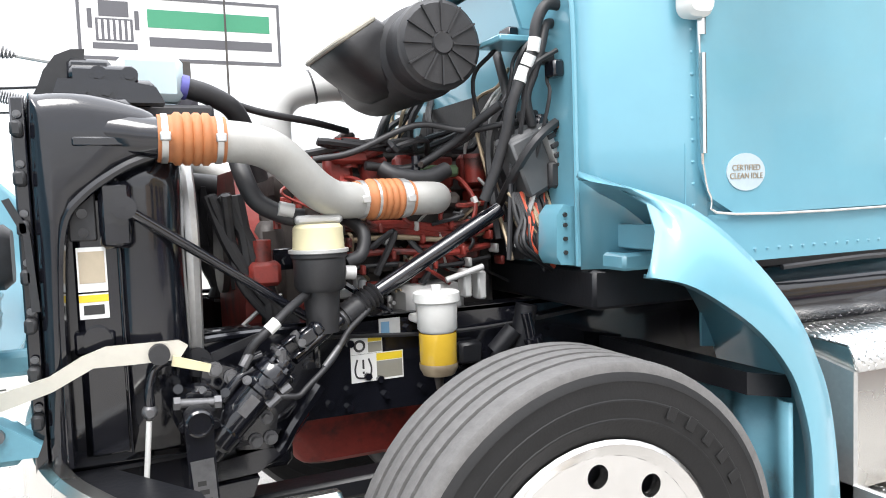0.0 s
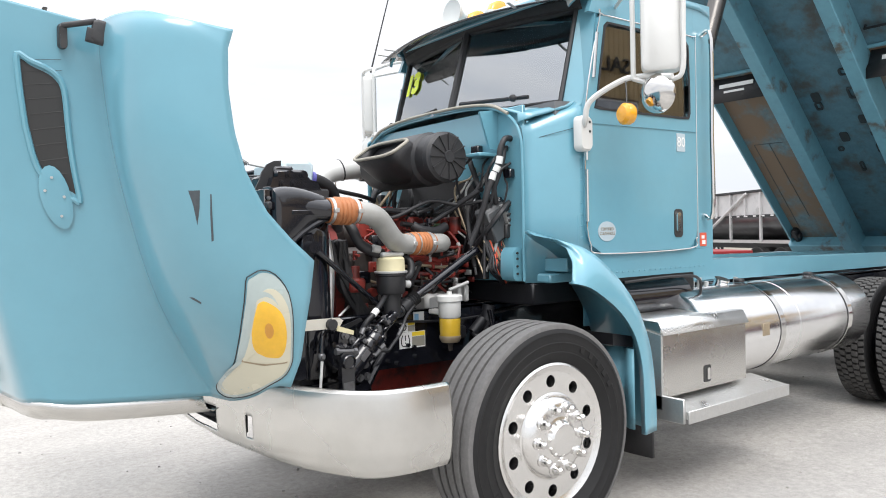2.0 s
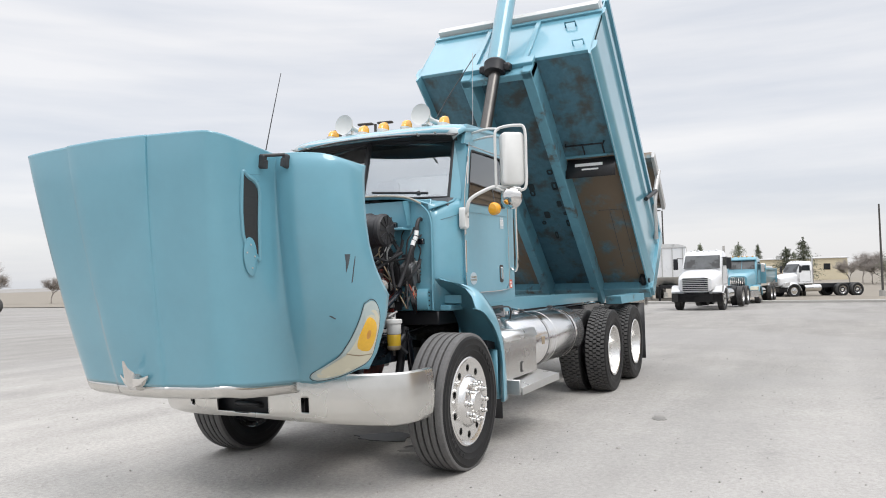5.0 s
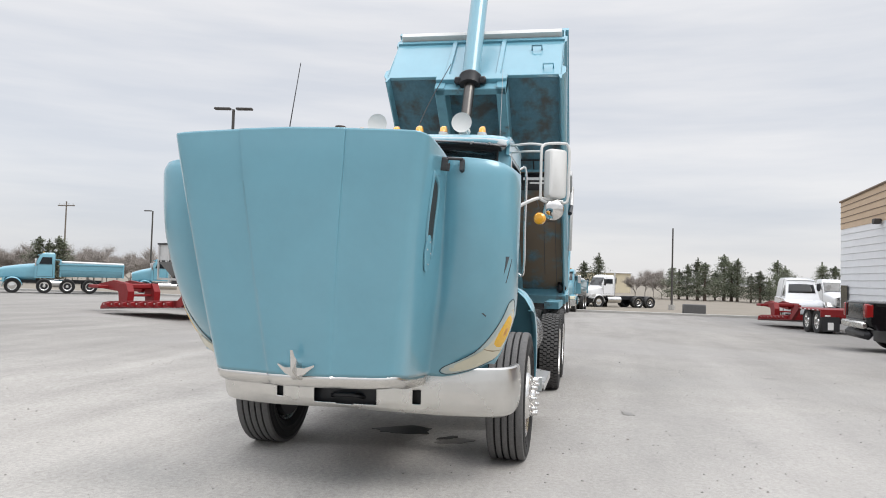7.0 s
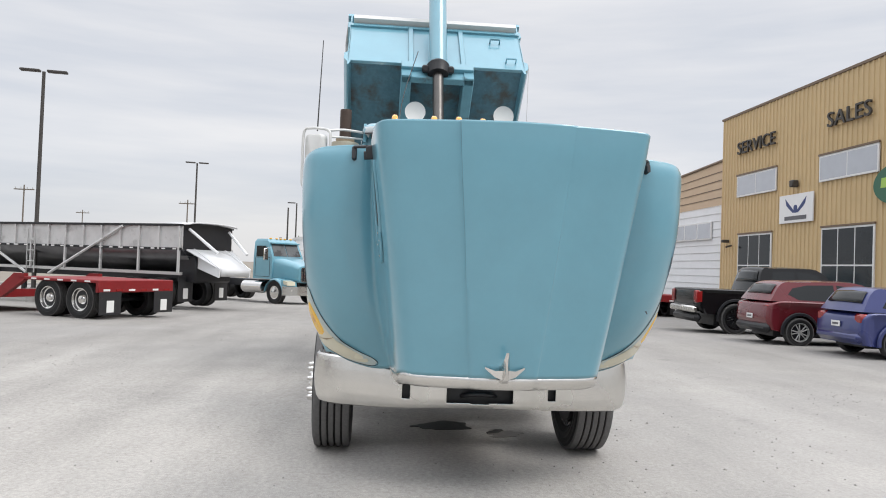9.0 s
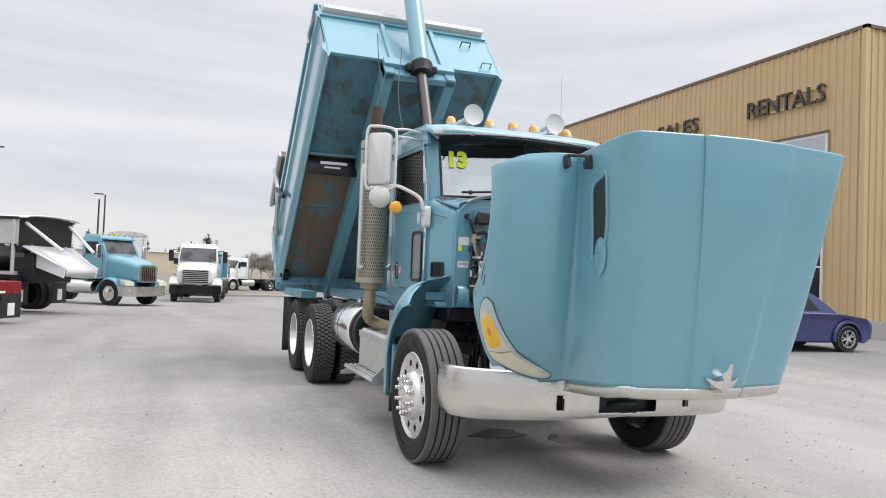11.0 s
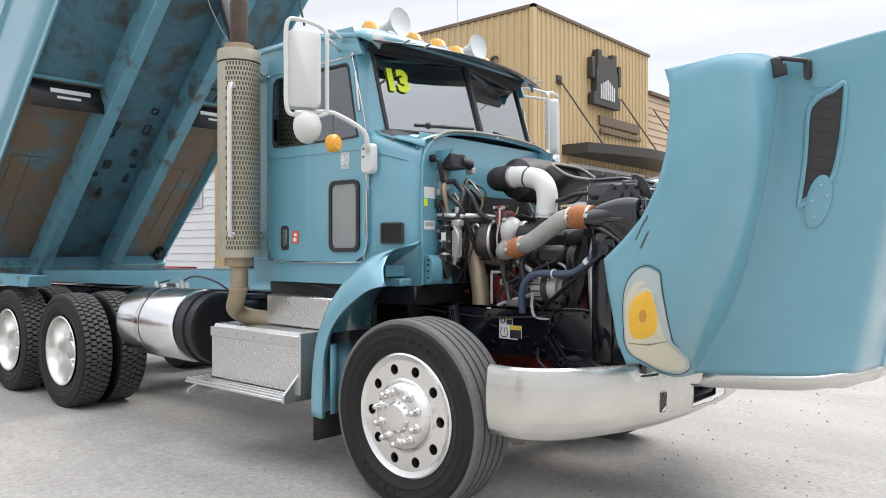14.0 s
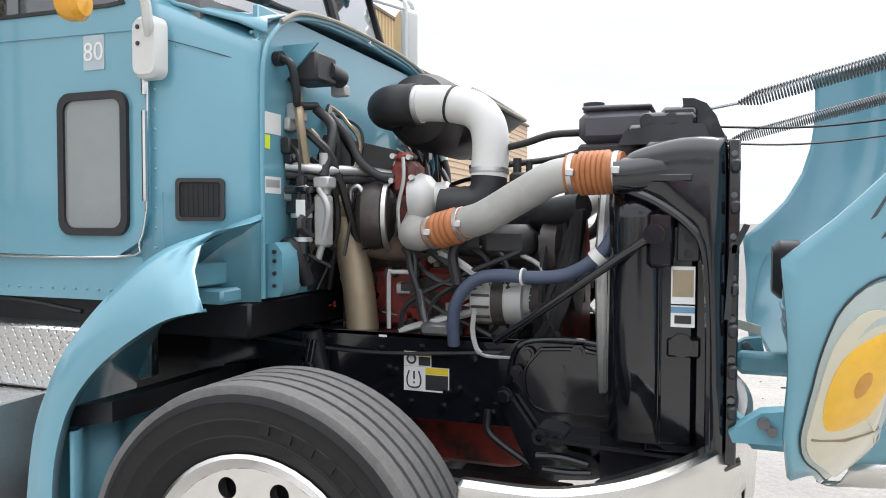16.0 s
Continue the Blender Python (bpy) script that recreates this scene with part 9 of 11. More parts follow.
dr = part("receiver_drier", Geo().cyl((0.20, 0.60, 1.40), (0.20, 0.60, 1.60), 0.035, n=18).box(0.16, 0.25, 0.56, 0.64, 1.60, 1.63, 0.008).cyl((0.20, 0.60, 1.63), (0.20, 0.60, 1.66), 0.02, n=10), BLACK, truck, "black receiver drier with steel brackets")
for z in (1.44, 1.52):
    part("drier_band", Geo().cyl((0.20, 0.60, z), (0.20, 0.60, z + 0.015), 0.037, n=18), ALU, dr)
part("drier_label", Geo().box(0.165, 0.20, 0.635, 0.637, 1.525, 1.58), STICKER_WHITE, dr)
part("heater_valve", Geo().box(0.12, 0.17, 0.52, 0.58, 1.42, 1.60, 0.01).cyl((0.14, 0.55, 1.60), (0.14, 0.55, 1.74), 0.018, n=10).box(0.11, 0.17, 0.52, 0.58, 1.62, 1.66, 0.006), GALV, truck, "grey heater valve and pipes")
for z, y0 in ((1.685, 0.55), (1.655, 0.53)):
    hose("heater_pipe", [(0.26, 0.60, z + 0.01), (0.14, y0, z), (0.05, 0.40, z), (-0.02, 0.32, z - 0.01)], 0.017, ALU if z > 1.66 else HOSE, truck)
hose("loom", [(0.20, 0.50, 1.90), (0.14, 0.50, 1.84), (0.13, 0.53, 1.76), (0.14, 0.56, 1.66)], 0.018, PLASTIC, truck)
hose("loom", [(0.16, 0.48, 1.88), (0.10, 0.45, 1.80), (0.06, 0.44, 1.72), (0.0, 0.42, 1.67), (-0.06, 0.41, 1.66)], 0.016, PLASTIC, truck)
hose("loom", [(0.15, 0.57, 1.62), (0.11, 0.58, 1.55), (0.13, 0.57, 1.46), (0.16, 0.56, 1.38)], 0.012, GALV, truck)
hose("braided_line", [(0.10, 0.44, 1.58), (0.09, 0.45, 1.62), (0.06, 0.45, 1.63), (0.04, 0.44, 1.58), (0.06, 0.43, 1.54)], 0.009, ALU, truck)
hose("big_hose", [(0.26, 0.62, 1.42), (0.22, 0.63, 1.43), (0.20, 0.62, 1.38), (0.19, 0.58, 1.30)], 0.026, HOSE, truck)
for k in range(8):
    hose("loom", [(rng.uniform(-0.6, 0.0), rng.uniform(0.36, 0.44), rng.uniform(1.35, 1.5)), (rng.uniform(-0.6, -0.1), 0.46, rng.uniform(1.3, 1.45)), (rng.uniform(-0.5, -0.1), 0.46, 1.25), (rng.uniform(-0.45, -0.05), 0.44, 1.13)], rng.choice([0.008, 0.010, 0.014]), rng.choice([HOSE, HOSE, PLASTIC, GALV]), truck, "", 6)
for k in range(7):
    hose("loom", [(rng.uniform(-0.72, -0.64), rng.uniform(0.35, 0.45), 1.55), (rng.uniform(-0.70, -0.62), 0.40, 1.40), (rng.uniform(-0.68, -0.60), 0.42, 1.25), (rng.uniform(-0.66, -0.55), 0.40, 1.12)], rng.choice([0.010, 0.014, 0.02]), HOSE, truck, "", 8)
part("crossover_fitting", Geo().box(-0.52, -0.44, 0.22, 0.30, 1.60, 1.68, 0.01).cyl((-0.46, 0.26, 1.68), (-0.46, 0.26, 1.73), 0.015, n=8).cyl((-0.50, 0.25, 1.68), (-0.50, 0.25, 1.72), 0.012, n=8), PLASTIC, engine)

# dusty cables that hang down the firewall on both sides
rng = random.Random(77)
for k in range(26):
    sd = -1 if k % 2 else 1
    x0, y0 = rng.uniform(0.16, 0.24), sd * rng.uniform(0.28, 0.66)
    z0 = rng.uniform(1.62, 2.0)
    hose("firewall_cable", [(0.255, y0, z0), (x0, y0 + sd * rng.uniform(-0.06, 0.05), z0 - 0.06), (x0 - rng.uniform(0, 0.06), y0 + rng.uniform(-0.08, 0.08), z0 - rng.uniform(0.14, 0.24)), (x0 - rng.uniform(-0.05, 0.08), sd * rng.uniform(0.34, 0.60), rng.uniform(1.26, 1.42))], rng.choice([0.006, 0.008, 0.011, 0.015]), rng.choice([HOSE, PLASTIC, GALV, PLASTIC, HOSE, RUST_PIPE]), truck, "", 6)
for k in range(16):
    sd = -1 if k % 2 else 1
    y0, z0, w = sd * rng.uniform(0.34, 0.68), rng.uniform(1.40, 2.0), rng.uniform(0.014, 0.034)
    part("firewall_fitting", Geo().box(0.262 - rng.uniform(0.02, 0.06), 0.263, y0 - w, y0 + w, z0 - w * 0.8, z0 + w, 0.006), rng.choice([PLASTIC, GALV, ALU, BLACK]), cab)


# ---- yard: buildings ----
TAN_WALL = surface("tan_ribbed_steel_cladding", (0.56, 0.415, 0.225), 0.55, grain=(1.2, 0.05), stain=(0.5, 0.3, (0.62, 0.47, 0.275), 0.4))
TAN_DARK = surface("brown_roof_flashing", (0.16, 0.11, 0.07), 0.5, grain=(3, 0.08))
WHITE_WALL = surface("white_lap_siding", (0.72, 0.73, 0.74), 0.6, grain=(1.5, 0.04), stain=(0.8, 0.2, (0.6, 0.61, 0.62), 0.3))
BEIGE_WALL = surface("beige_lap_siding", (0.55, 0.41, 0.28), 0.6, grain=(1.5, 0.05), stain=(0.8, 0.2, (0.48, 0.35, 0.23), 0.3))
SIGN_DARK = surface("dark_bronze_letters", (0.05, 0.045, 0.04), 0.5, grain=(6, 0.1))
PANE_DARK = surface("dark_reflecting_pane", (0.016, 0.019, 0.022), 0.08, 0.0, grain=(3, 0.1), spec=0.35)
# pale base colour puts the sky's reflection into the panes
PANE_PALE = surface("sky_paled_pane", (0.42, 0.44, 0.48), 0.12, grain=(3, 0.05), spec=0.8, coat=0.5)
FRAME_WHITE = surface("white_window_frame", (0.70, 0.70, 0.69), 0.45, grain=(10, 0.03))
CONCRETE = surface("grey_concrete", (0.38, 0.37, 0.35), 0.85, grain=(6, 0.06), stain=(1.5, 0.3, (0.30, 0.29, 0.28), 0.3))
GREEN_SIGN = surface("green_sign_film", (0.03, 0.12, 0.07), 0.4, grain=(6, 0.03))
LIME = surface("lime_sign_film", (0.35, 0.55, 0.10), 0.4, grain=(6, 0.03))
NAVY = surface("navy_sign_film", (0.03, 0.05, 0.16), 0.4, grain=(6, 0.03))
SIGN_WHITE = surface("white_sign_face", (0.76, 0.76, 0.76), 0.35, grain=(3, 0.02))
SIGN_GREEN = surface("mid_green_sign_film", (0.05, 0.25, 0.14), 0.4, grain=(6, 0.03))
GREY_FILM = surface("charcoal_sign_film", (0.10, 0.10, 0.11), 0.4, grain=(6, 0.03))


def ribbed_wall(p0, p1, z0, z1, out, pitch=0.30, depth=0.045):
    """Trapezoid-ribbed cladding from p0 to p1; out: the outward way."""
    a, b, o = Vector((*p0, 0)), Vector((*p1, 0)), Vector((*out, 0))
    L = (b - a).length
    d = (b - a) / L
    pts = []
    x = 0.0
    while x < L:
        for dx, h in ((0, 0), (pitch * 0.62, 0), (pitch * 0.70, depth), (pitch * 0.92, depth)):
            if x + dx <= L:
                pts.append(a + d * (x + dx) + o * h)
        x += pitch
    pts.append(b)
    return Geo().sheet([[p + Vector((0, 0, z0)) for p in pts], [p + Vector((0, 0, z1)) for p in pts]])


def lap_wall(p0, p1, z0, z1, out, course=0.32):
    a, b, o = Vector((*p0, 0)), Vector((*p1, 0)), Vector((*out, 0))
    rows = []
    z = z0
    while z < z1 - 0.01:
        t = min(z + course, z1)
        rows += [[p + o * 0.035 + Vector((0, 0, z)) for p in (a, b)], [p + Vector((0, 0, t - 0.01)) for p in (a, b)]]
        z = t
    return Geo().sheet(rows)


house = thing("dealership_building", "two-storey tan ribbed steel dealership building", "building")
FY, FX0, FX1, TOP = -17.2, 11.4, 30.95, 9.75
part("front_wall", ribbed_wall((FX0, FY), (FX1, FY), -0.4, TOP, (0, 1)), TAN_WALL, house, sharp=20)
part("end_wall", ribbed_wall((FX0, FY), (FX0, -26.1), -0.4, TOP, (-1, 0)), TAN_WALL, house, sharp=20)
part("far_wall", Geo().box(FX1 - 0.1, FX1, -26.1, FY - 0.05, 0, TOP), TAN_WALL, house)
part("roof", Geo().box(FX0 + 0.05, FX1 - 0.1, -26.1, FY - 0.05, TOP - 0.2, TOP - 0.1), TAN_DARK, house)
part("roof_flashing", Geo().box(FX0 - 0.08, FX1 + 0.05, FY + 0.07, FY - 0.1, TOP - 0.02, TOP + 0.10, 0.01).box(FX0 - 0.08, FX0 + 0.1, -26.15, FY + 0.07, TOP - 0.02, TOP + 0.10, 0.01), TAN_DARK, house)
part("corner_trim", Geo().box(FX0 - 0.07, FX0 + 0.12, FY - 0.12, FY + 0.07, 0.4, TOP - 0.02, 0.01), TAN_WALL, house)
part("plinth", Geo().box(FX0 - 0.06, FX1, FY - 0.1, FY + 0.08, -0.4, 0.55, 0.01).box(FX0 - 0.08, FX0 + 0.1, -26.1, FY + 0.08, -0.4, 0.55, 0.01), CONCRETE, house)


def window_set(x0, x1, z0, z1, nx, nz, pane, name="window"):
    w = part(name, Geo().box(x0 - 0.05, x1 + 0.05, FY + 0.05, FY + 0.11, z0 - 0.05, z1 + 0.05, 0.008), FRAME_WHITE, house, "framed window")
    for i in range(nx):
        for j in range(nz):
            a0, a1 = x0 + (x1 - x0) * i / nx + 0.03, x0 + (x1 - x0) * (i + 1) / nx - 0.03
            b0, b1 = z0 + (z1 - z0) * j / nz + 0.03, z0 + (z1 - z0) * (j + 1) / nz - 0.03
            part("pane", Geo().box(a0, a1, FY + 0.10, FY + 0.114, b0, b1), pane, w)
    part("window_head", Geo().box(x0 - 0.09, x1 + 0.09, FY + 0.06, FY + 0.14, z1 + 0.05, z1 + 0.13, 0.005), TAN_DARK, w)


for x0, x1 in ((25.55, 29.1), (18.7, 22.2), (12.75, 16.25)):
    window_set(x0, x1, 5.62, 6.58, 2, 1, PANE_PALE, "upper_window")
for x0, x1 in ((25.85, 28.85), (18.85, 21.95), (12.85, 15.95)):
    window_set(x0, x1, 0.75, 3.65, 3, 2, PANE_DARK, "ground_window")
for text, x0, x1 in (("SERVICE", 25.6, 29.1), ("SALES", 19.05, 21.7), ("RENTALS", 12.8, 16.3)):
    ob = words("wall_letters", text, 0.85, Matrix.Identity(4), SIGN_DARK, None, 0.04)
    me = ob.data
    xs, zs = [v.co.x for v in me.vertices], [v.co.y for v in me.vertices]
    sx, sz = (x1 - x0) / (max(xs) - min(xs)), 0.60 / (max(zs) - min(zs))
    cx, cz = (max(xs) + min(xs)) / 2, (max(zs) + min(zs)) / 2
    me.transform(Matrix.Translation(((x0 + x1) / 2, FY + 0.13, 8.0)) @ pose(0, 0, 0, 90, 0, 180) @ Matrix.Diagonal((sx, sz, 1, 1)) @ Matrix.Translation((-cx, -cz, 0)))
    ob.parent = house
    tagged(ob, "dark wall letters reading " + text.lower())
    part("letter_rail", Geo().box(x0 - 0.05, x1 + 0.05, FY + 0.06, FY + 0.09, 7.72, 7.78).box(x0 - 0.05, x1 + 0.05, FY + 0.06, FY + 0.09, 8.18, 8.24), TAN_WALL, house)
# wing sign: plain shapes
sg = part("wing_sign", Geo().box(22.6, 25.15, FY + 0.06, FY + 0.12, 4.03, 5.26, 0.01), SIGN_WHITE, house, "white sign with a dark blue wing shape")
for s in (-1, 1):
    part("wing_shape", Geo().prism([(23.87, 4.50), (23.87 + s * 0.20, 4.62), (23.87 + s * 0.80, 5.10), (23.87 + s * 0.70, 4.80), (23.87 + s * 0.45, 4.62), (23.87 + s * 0.18, 4.45)], "y", FY + 0.12, FY + 0.13), NAVY, sg)
part("wing_body", Geo().prism([(23.87 + a, 4.62 + b_) for a, b_ in rounded(0.26, 0.34, 0.1)], "y", FY + 0.12, FY + 0.134), NAVY, sg)
part("name_bar", Geo().box(23.05, 24.7, FY + 0.12, FY + 0.13, 4.15, 4.32), GREY_FILM, sg)
ov = part("oval_sign", Geo().prism([(17.55 + 1.35 * math.cos(a), 5.05 + 0.75 * math.sin(a)) for a in [2 * math.pi * k / 32 for k in range(32)]], "y", FY + 0.06, FY + 0.12), GREEN_SIGN, house, "dark green oval sign")
part("lime_bar", Geo().prism([(16.6, 4.95), (18.5, 4.95), (18.45, 5.3), (16.7, 5.35)], "y", FY + 0.12, FY + 0.13), LIME, ov)
for x in (23.9, 16.9):
    part("wall_lamp", Geo().box(x - 0.15, x + 0.15, FY + 0.05, FY + 0.35, 5.55, 5.85, 0.04), SIGN_DARK, house, "dark wall pack lamp")
part("wall_camera", Geo().box(29.9, 30.1, FY + 0.05, FY + 0.4, 3.35, 3.5, 0.02).cyl((29.6, FY + 0.1, 3.2), (29.3, FY + 0.5, 3.1), 0.05, n=8), SIGN_DARK, house)
# end wall: emblem of plain shapes, name bars, canopy, shop front
em = part("wall_emblem", Geo().prism([(-22.95, 6.95), (-20.85, 6.95), (-20.85, 7.35), (-21.05, 7.45), (-21.05, 8.3), (-21.15, 8.45), (-21.15, 9.05), (-21.45, 9.05), (-21.5, 8.85), (-22.3, 8.85), (-22.35, 9.05), (-22.65, 9.05), (-22.65, 8.45), (-22.75, 8.3), (-22.75, 7.45), (-22.95, 7.35)], "x", FX0 - 0.3, FX0 - 0.06), SIGN_DARK, house, "dark truck-grille shaped wall emblem")
for y0 in (-20.95, -23.05):
    part("emblem_mirror", Geo().box(FX0 - 0.3, FX0 - 0.06, y0, y0 + 0.2, 7.9, 8.7, 0.02), SIGN_DARK, em)
for k in range(7):
    part("grille_bar", Geo().box(FX0 - 0.33, FX0 - 0.30, -22.45 + 0.17 * k, -22.37 + 0.17 * k, 7.2, 7.75 + 0.08 * (3 - abs(k - 3))), FRAME_WHITE, em)
part("name_bar", Geo().box(FX0 - 0.15, FX0 - 0.05, -25.0, -21.6, 6.25, 6.62, 0.01), TAN_DARK, house)
part("name_bar", Geo().box(FX0 - 0.15, FX0 - 0.05, -25.1, -21.7, 5.95, 6.12, 0.01), TAN_DARK, house)
bow_line = [(-19.0 - 8.4 * k / 12, FX0 - 1.1 - 0.9 * math.sin(math.pi * k / 12)) for k in range(13)]
cn = part("entrance_canopy", Geo().ring_loft([[(FX0, yy, z0) for yy, xx in bow_line] + [(xx, yy, z0) for yy, xx in bow_line[::-1]] for z0 in (4.85, 5.2)]), SIGN_DARK, house, "dark bowed entrance canopy on tie rods")
for y0 in (-19.3, -24.0, -27.0):
    part("tie_rod", Geo().cyl((FX0 - 0.1, y0 + 0.6, 7.5), (FX0 - 1.5, y0, 5.15), 0.03, n=6), SIGN_DARK, cn)
part("rod_plate", Geo().box(FX0 - 0.1, FX0, -18.9, -18.6, 7.35, 7.65, 0.01), SIGN_DARK, cn)
sf = part("shop_front", Geo().box(FX0 - 0.12, FX0, -25.5, -19.4, 0.1, 4.6, 0.01), FRAME_WHITE, house, "glazed shop front with white frames")
for i in range(5):
    for j in range(3):
        part("pane", Geo().box(FX0 - 0.135, FX0 - 0.11, -25.4 + 1.2 * i, -24.3 + 1.2 * i, 0.2 + 1.5 * j, 1.6 + 1.42 * j), PANE_DARK, sf)
part("parking_block", Geo().box(8.2, 8.4, -21.5, -19.7, ground_z(8), ground_z(8) + 0.14, 0.02), CONCRETE)
tagged(bpy.data.objects["parking_block"], "pale concrete parking block on the lot", "parking block")

annex = thing("workshop_annex", "long low workshop with white siding and a tan band", "building")
part("white_wall", lap_wall((FX1 + 0.02, -17.5), (45.9, -17.5), -0.88, 5.42, (0, 1), 0.42), WHITE_WALL, annex, sharp=10)
part("tan_band", Geo().sheet([[(x, -17.5 + 0.035, z0) for x, z0 in ((FX1 + 0.02, 5.42), (45.9, 5.35))], [(x, -17.5 + 0.035, z1) for x, z1 in ((FX1 + 0.02, 7.75), (45.9, 7.1))]]), BEIGE_WALL, annex)
for k in range(4):
    part("band_course", Geo().tube([(FX1 + 0.05, -17.46, 5.85 + 0.46 * k), (45.9, -17.46, 5.72 + 0.36 * k)], 0.03, 4, sm=False), TAN_DARK, annex)
part("end_wall", Geo().box(45.8, 45.9, -30, -17.5, -0.8, 7.1), WHITE_WALL, annex)
part("roof_edge", Geo().tube([(FX1, -17.45, 7.8), (46.0, -17.45, 7.15)], 0.08, 6, sm=False), TAN_DARK, annex)
aw = part("strip_window", Geo().box(32.5, 37.75, -17.45, -17.38, 3.62, 4.6, 0.01), FRAME_WHITE, annex)
for k in range(3):
    part("pane", Geo().box(32.6 + 1.73 * k, 34.18 + 1.73 * k, -17.39, -17.37, 3.7, 4.52), PANE_PALE, aw)
part("wall_lamp", Geo().box(38.7, 39.1, -17.4, -17.0, 5.2, 5.5, 0.04), SIGN_DARK, annex)
part("door_opening", Geo().box(44.2, 45.4, -17.4, -17.36, -0.45, 1.75), PANE_DARK, annex)

wing = thing("rear_wing", "lower beige lap-sided rear wing of the dealership", "building")
part("lap_wall", lap_wall((FX0 + 0.05, -26.15), (FX0 + 0.05, -48), 0.4, 8.15, (-1, 0), 0.30), BEIGE_WALL, wing, sharp=10)
part("roof_edge", Geo().box(FX0 - 0.1, FX0 + 0.2, -48, -26.15, 8.15, 8.3, 0.01), TAN_DARK, wing)
part("roof", Geo().box(FX0 + 0.2, FX1, -48, -26.2, 8.0, 8.15), TAN_DARK, wing)
part("plinth", Geo().box(FX0, FX0 + 0.1, -48, -26.15, 0, 0.42), CONCRETE, wing)

# ---- roadside sign: plain shapes for its lettering ----
bill = thing("pole_sign", "tall white pole sign with green and charcoal bars", "sign")
part("sign_face", Geo().box(-2.0, 9.4, 44.85, 45.15, 10.2, 13.86, 0.05), SIGN_WHITE, bill)
part("sign_border", Geo().frame_loop([(-2.05, 10.15), (9.45, 10.15), (9.45, 13.91), (-2.05, 13.91)], [(-1.87, 10.33), (9.27, 10.33), (9.27, 13.73), (-1.87, 13.73)], "y", 44.82, 45.18), GREY_FILM, bill)
part("name_bar", Geo().box(1.7, 8.8, 44.83, 44.85, 12.1, 13.15), SIGN_GREEN, bill)
part("name_bar", Geo().box(1.75, 8.9, 44.83, 44.85, 11.0, 11.55), GREY_FILM, bill)
part("grille_shape", Geo().box(-1.3, 1.1, 44.83, 44.85, 10.75, 11.1).box(-1.1, 0.9, 44.83, 44.85, 11.2, 12.5).box(-1.5, -1.25, 44.83, 44.85, 11.9, 13.0).box(1.0, 1.25, 44.83, 44.85, 11.9, 13.0).box(-0.9, 0.7, 44.83, 44.85, 12.6, 13.5), GREY_FILM, bill)
for k in range(6):
    part("grille_gap", Geo().box(-0.95 + 0.31 * k, -0.80 + 0.31 * k, 44.82, 44.83, 11.3, 12.4), SIGN_WHITE, bill)
part("sign_post", Geo().box(3.2, 3.95, 44.7, 45.3, 0, 10.2, 0.05), SIGN_DARK, bill, "dark square steel post")


# ---- lamp poles ----
def lamp_pole(x, y, h, arms, turn=0.0):
    p = thing("lamp_pole", "dark steel parking lot lamp pole", "lamp pole", "lamp poles of the lot", at=pose(x, y, ground_z(x), 0, 0, turn))
    part("pole", Geo().lathe([(0.10, 0.0), (0.10, 0.5), (0.085, 0.55), (0.06, h)], (0, 0, 0), (0, 0, 1), 10), SIGN_DARK, p)
    for s in arms:
        part("lamp_head", Geo().box(-0.12, 0.12, s * 0.12, s * 0.82, h - 0.02, h + 0.07, 0.02), SIGN_DARK, p)
    part("pole_base", Geo().cyl((0, 0, 0), (0, 0, 0.5), 0.25, n=14), CONCRETE, p)


lamp_pole(22.7, 13.42, 8.63, (-1, 1), 8)
lamp_pole(50.3, 14.2, 9.33, (-1, 1), 8)
lamp_pole(62, 8.0, 7.7, (1,))
lamp_pole(58.5, -8.3, 6.9, (), 20)
lamp_pole(53.7, 37.0, 7.3, (1,))
lamp_pole(6.0, 44.0, 15.0, (1,))
lamp_pole(-1.0, 52, 8.0, (1,))
lamp_pole(53.9, 7.8, 6.6, ())


POLE_WOOD = surface("weathered_grey_pole_wood", (0.17, 0.145, 0.12), 0.9, grain=(6, 0.15))


def utility_pole(x, y, h):
    p = thing("utility_pole", "weathered wooden utility pole with a crossarm", "utility pole", "utility poles", at=pose(0, 0, ground_z(x), 0, 0, 0))
    part("pole", Geo().cyl((x, y, 0), (x, y, h), 0.13, 0.09, n=8), POLE_WOOD, p)
    part("crossarm", Geo().box(x - 0.1, x + 0.1, y - 1.3, y + 1.3, h - 0.68, h - 0.54), POLE_WOOD, p)
    for k in (-1.1, -0.4, 0.4, 1.1):
        part("insulator", Geo().cyl((x, y + k, h - 0.5), (x, y + k, h - 0.3), 0.05, n=6), GALV, p)


for x, y in ((87, 72.2), (98, 48), (112, 30), (52, 92), (150, 60)):
    utility_pole(x, y, 11.6)


# ---- field, low wall and trees ----
FIELD = surface("dry_winter_grass", (0.215, 0.19, 0.155), 0.95, grain=(0.6, 0.14), stain=(0.15, 0.4, (0.16, 0.145, 0.11), 0.4))
tagged(part("field", Geo().sheet([[(x, y, ground_z(x) + 0.06) for y in (-400, -45, 5, 60, 400)] for x in (46, 75, 140, 1900)]), FIELD), "dry winter grass field beyond the lot", "field", kind="structure")
tagged(part("kerb", Geo().box(45.6, 46.0, -17, 60, -0.6, ground_z(46) + 0.16, 0.02), CONCRETE), "pale concrete kerb at the lot edge", "kerb", kind="structure")
BARK = surface("grey_brown_bark", (0.12, 0.09, 0.07), 0.9, grain=(4, 0.15))
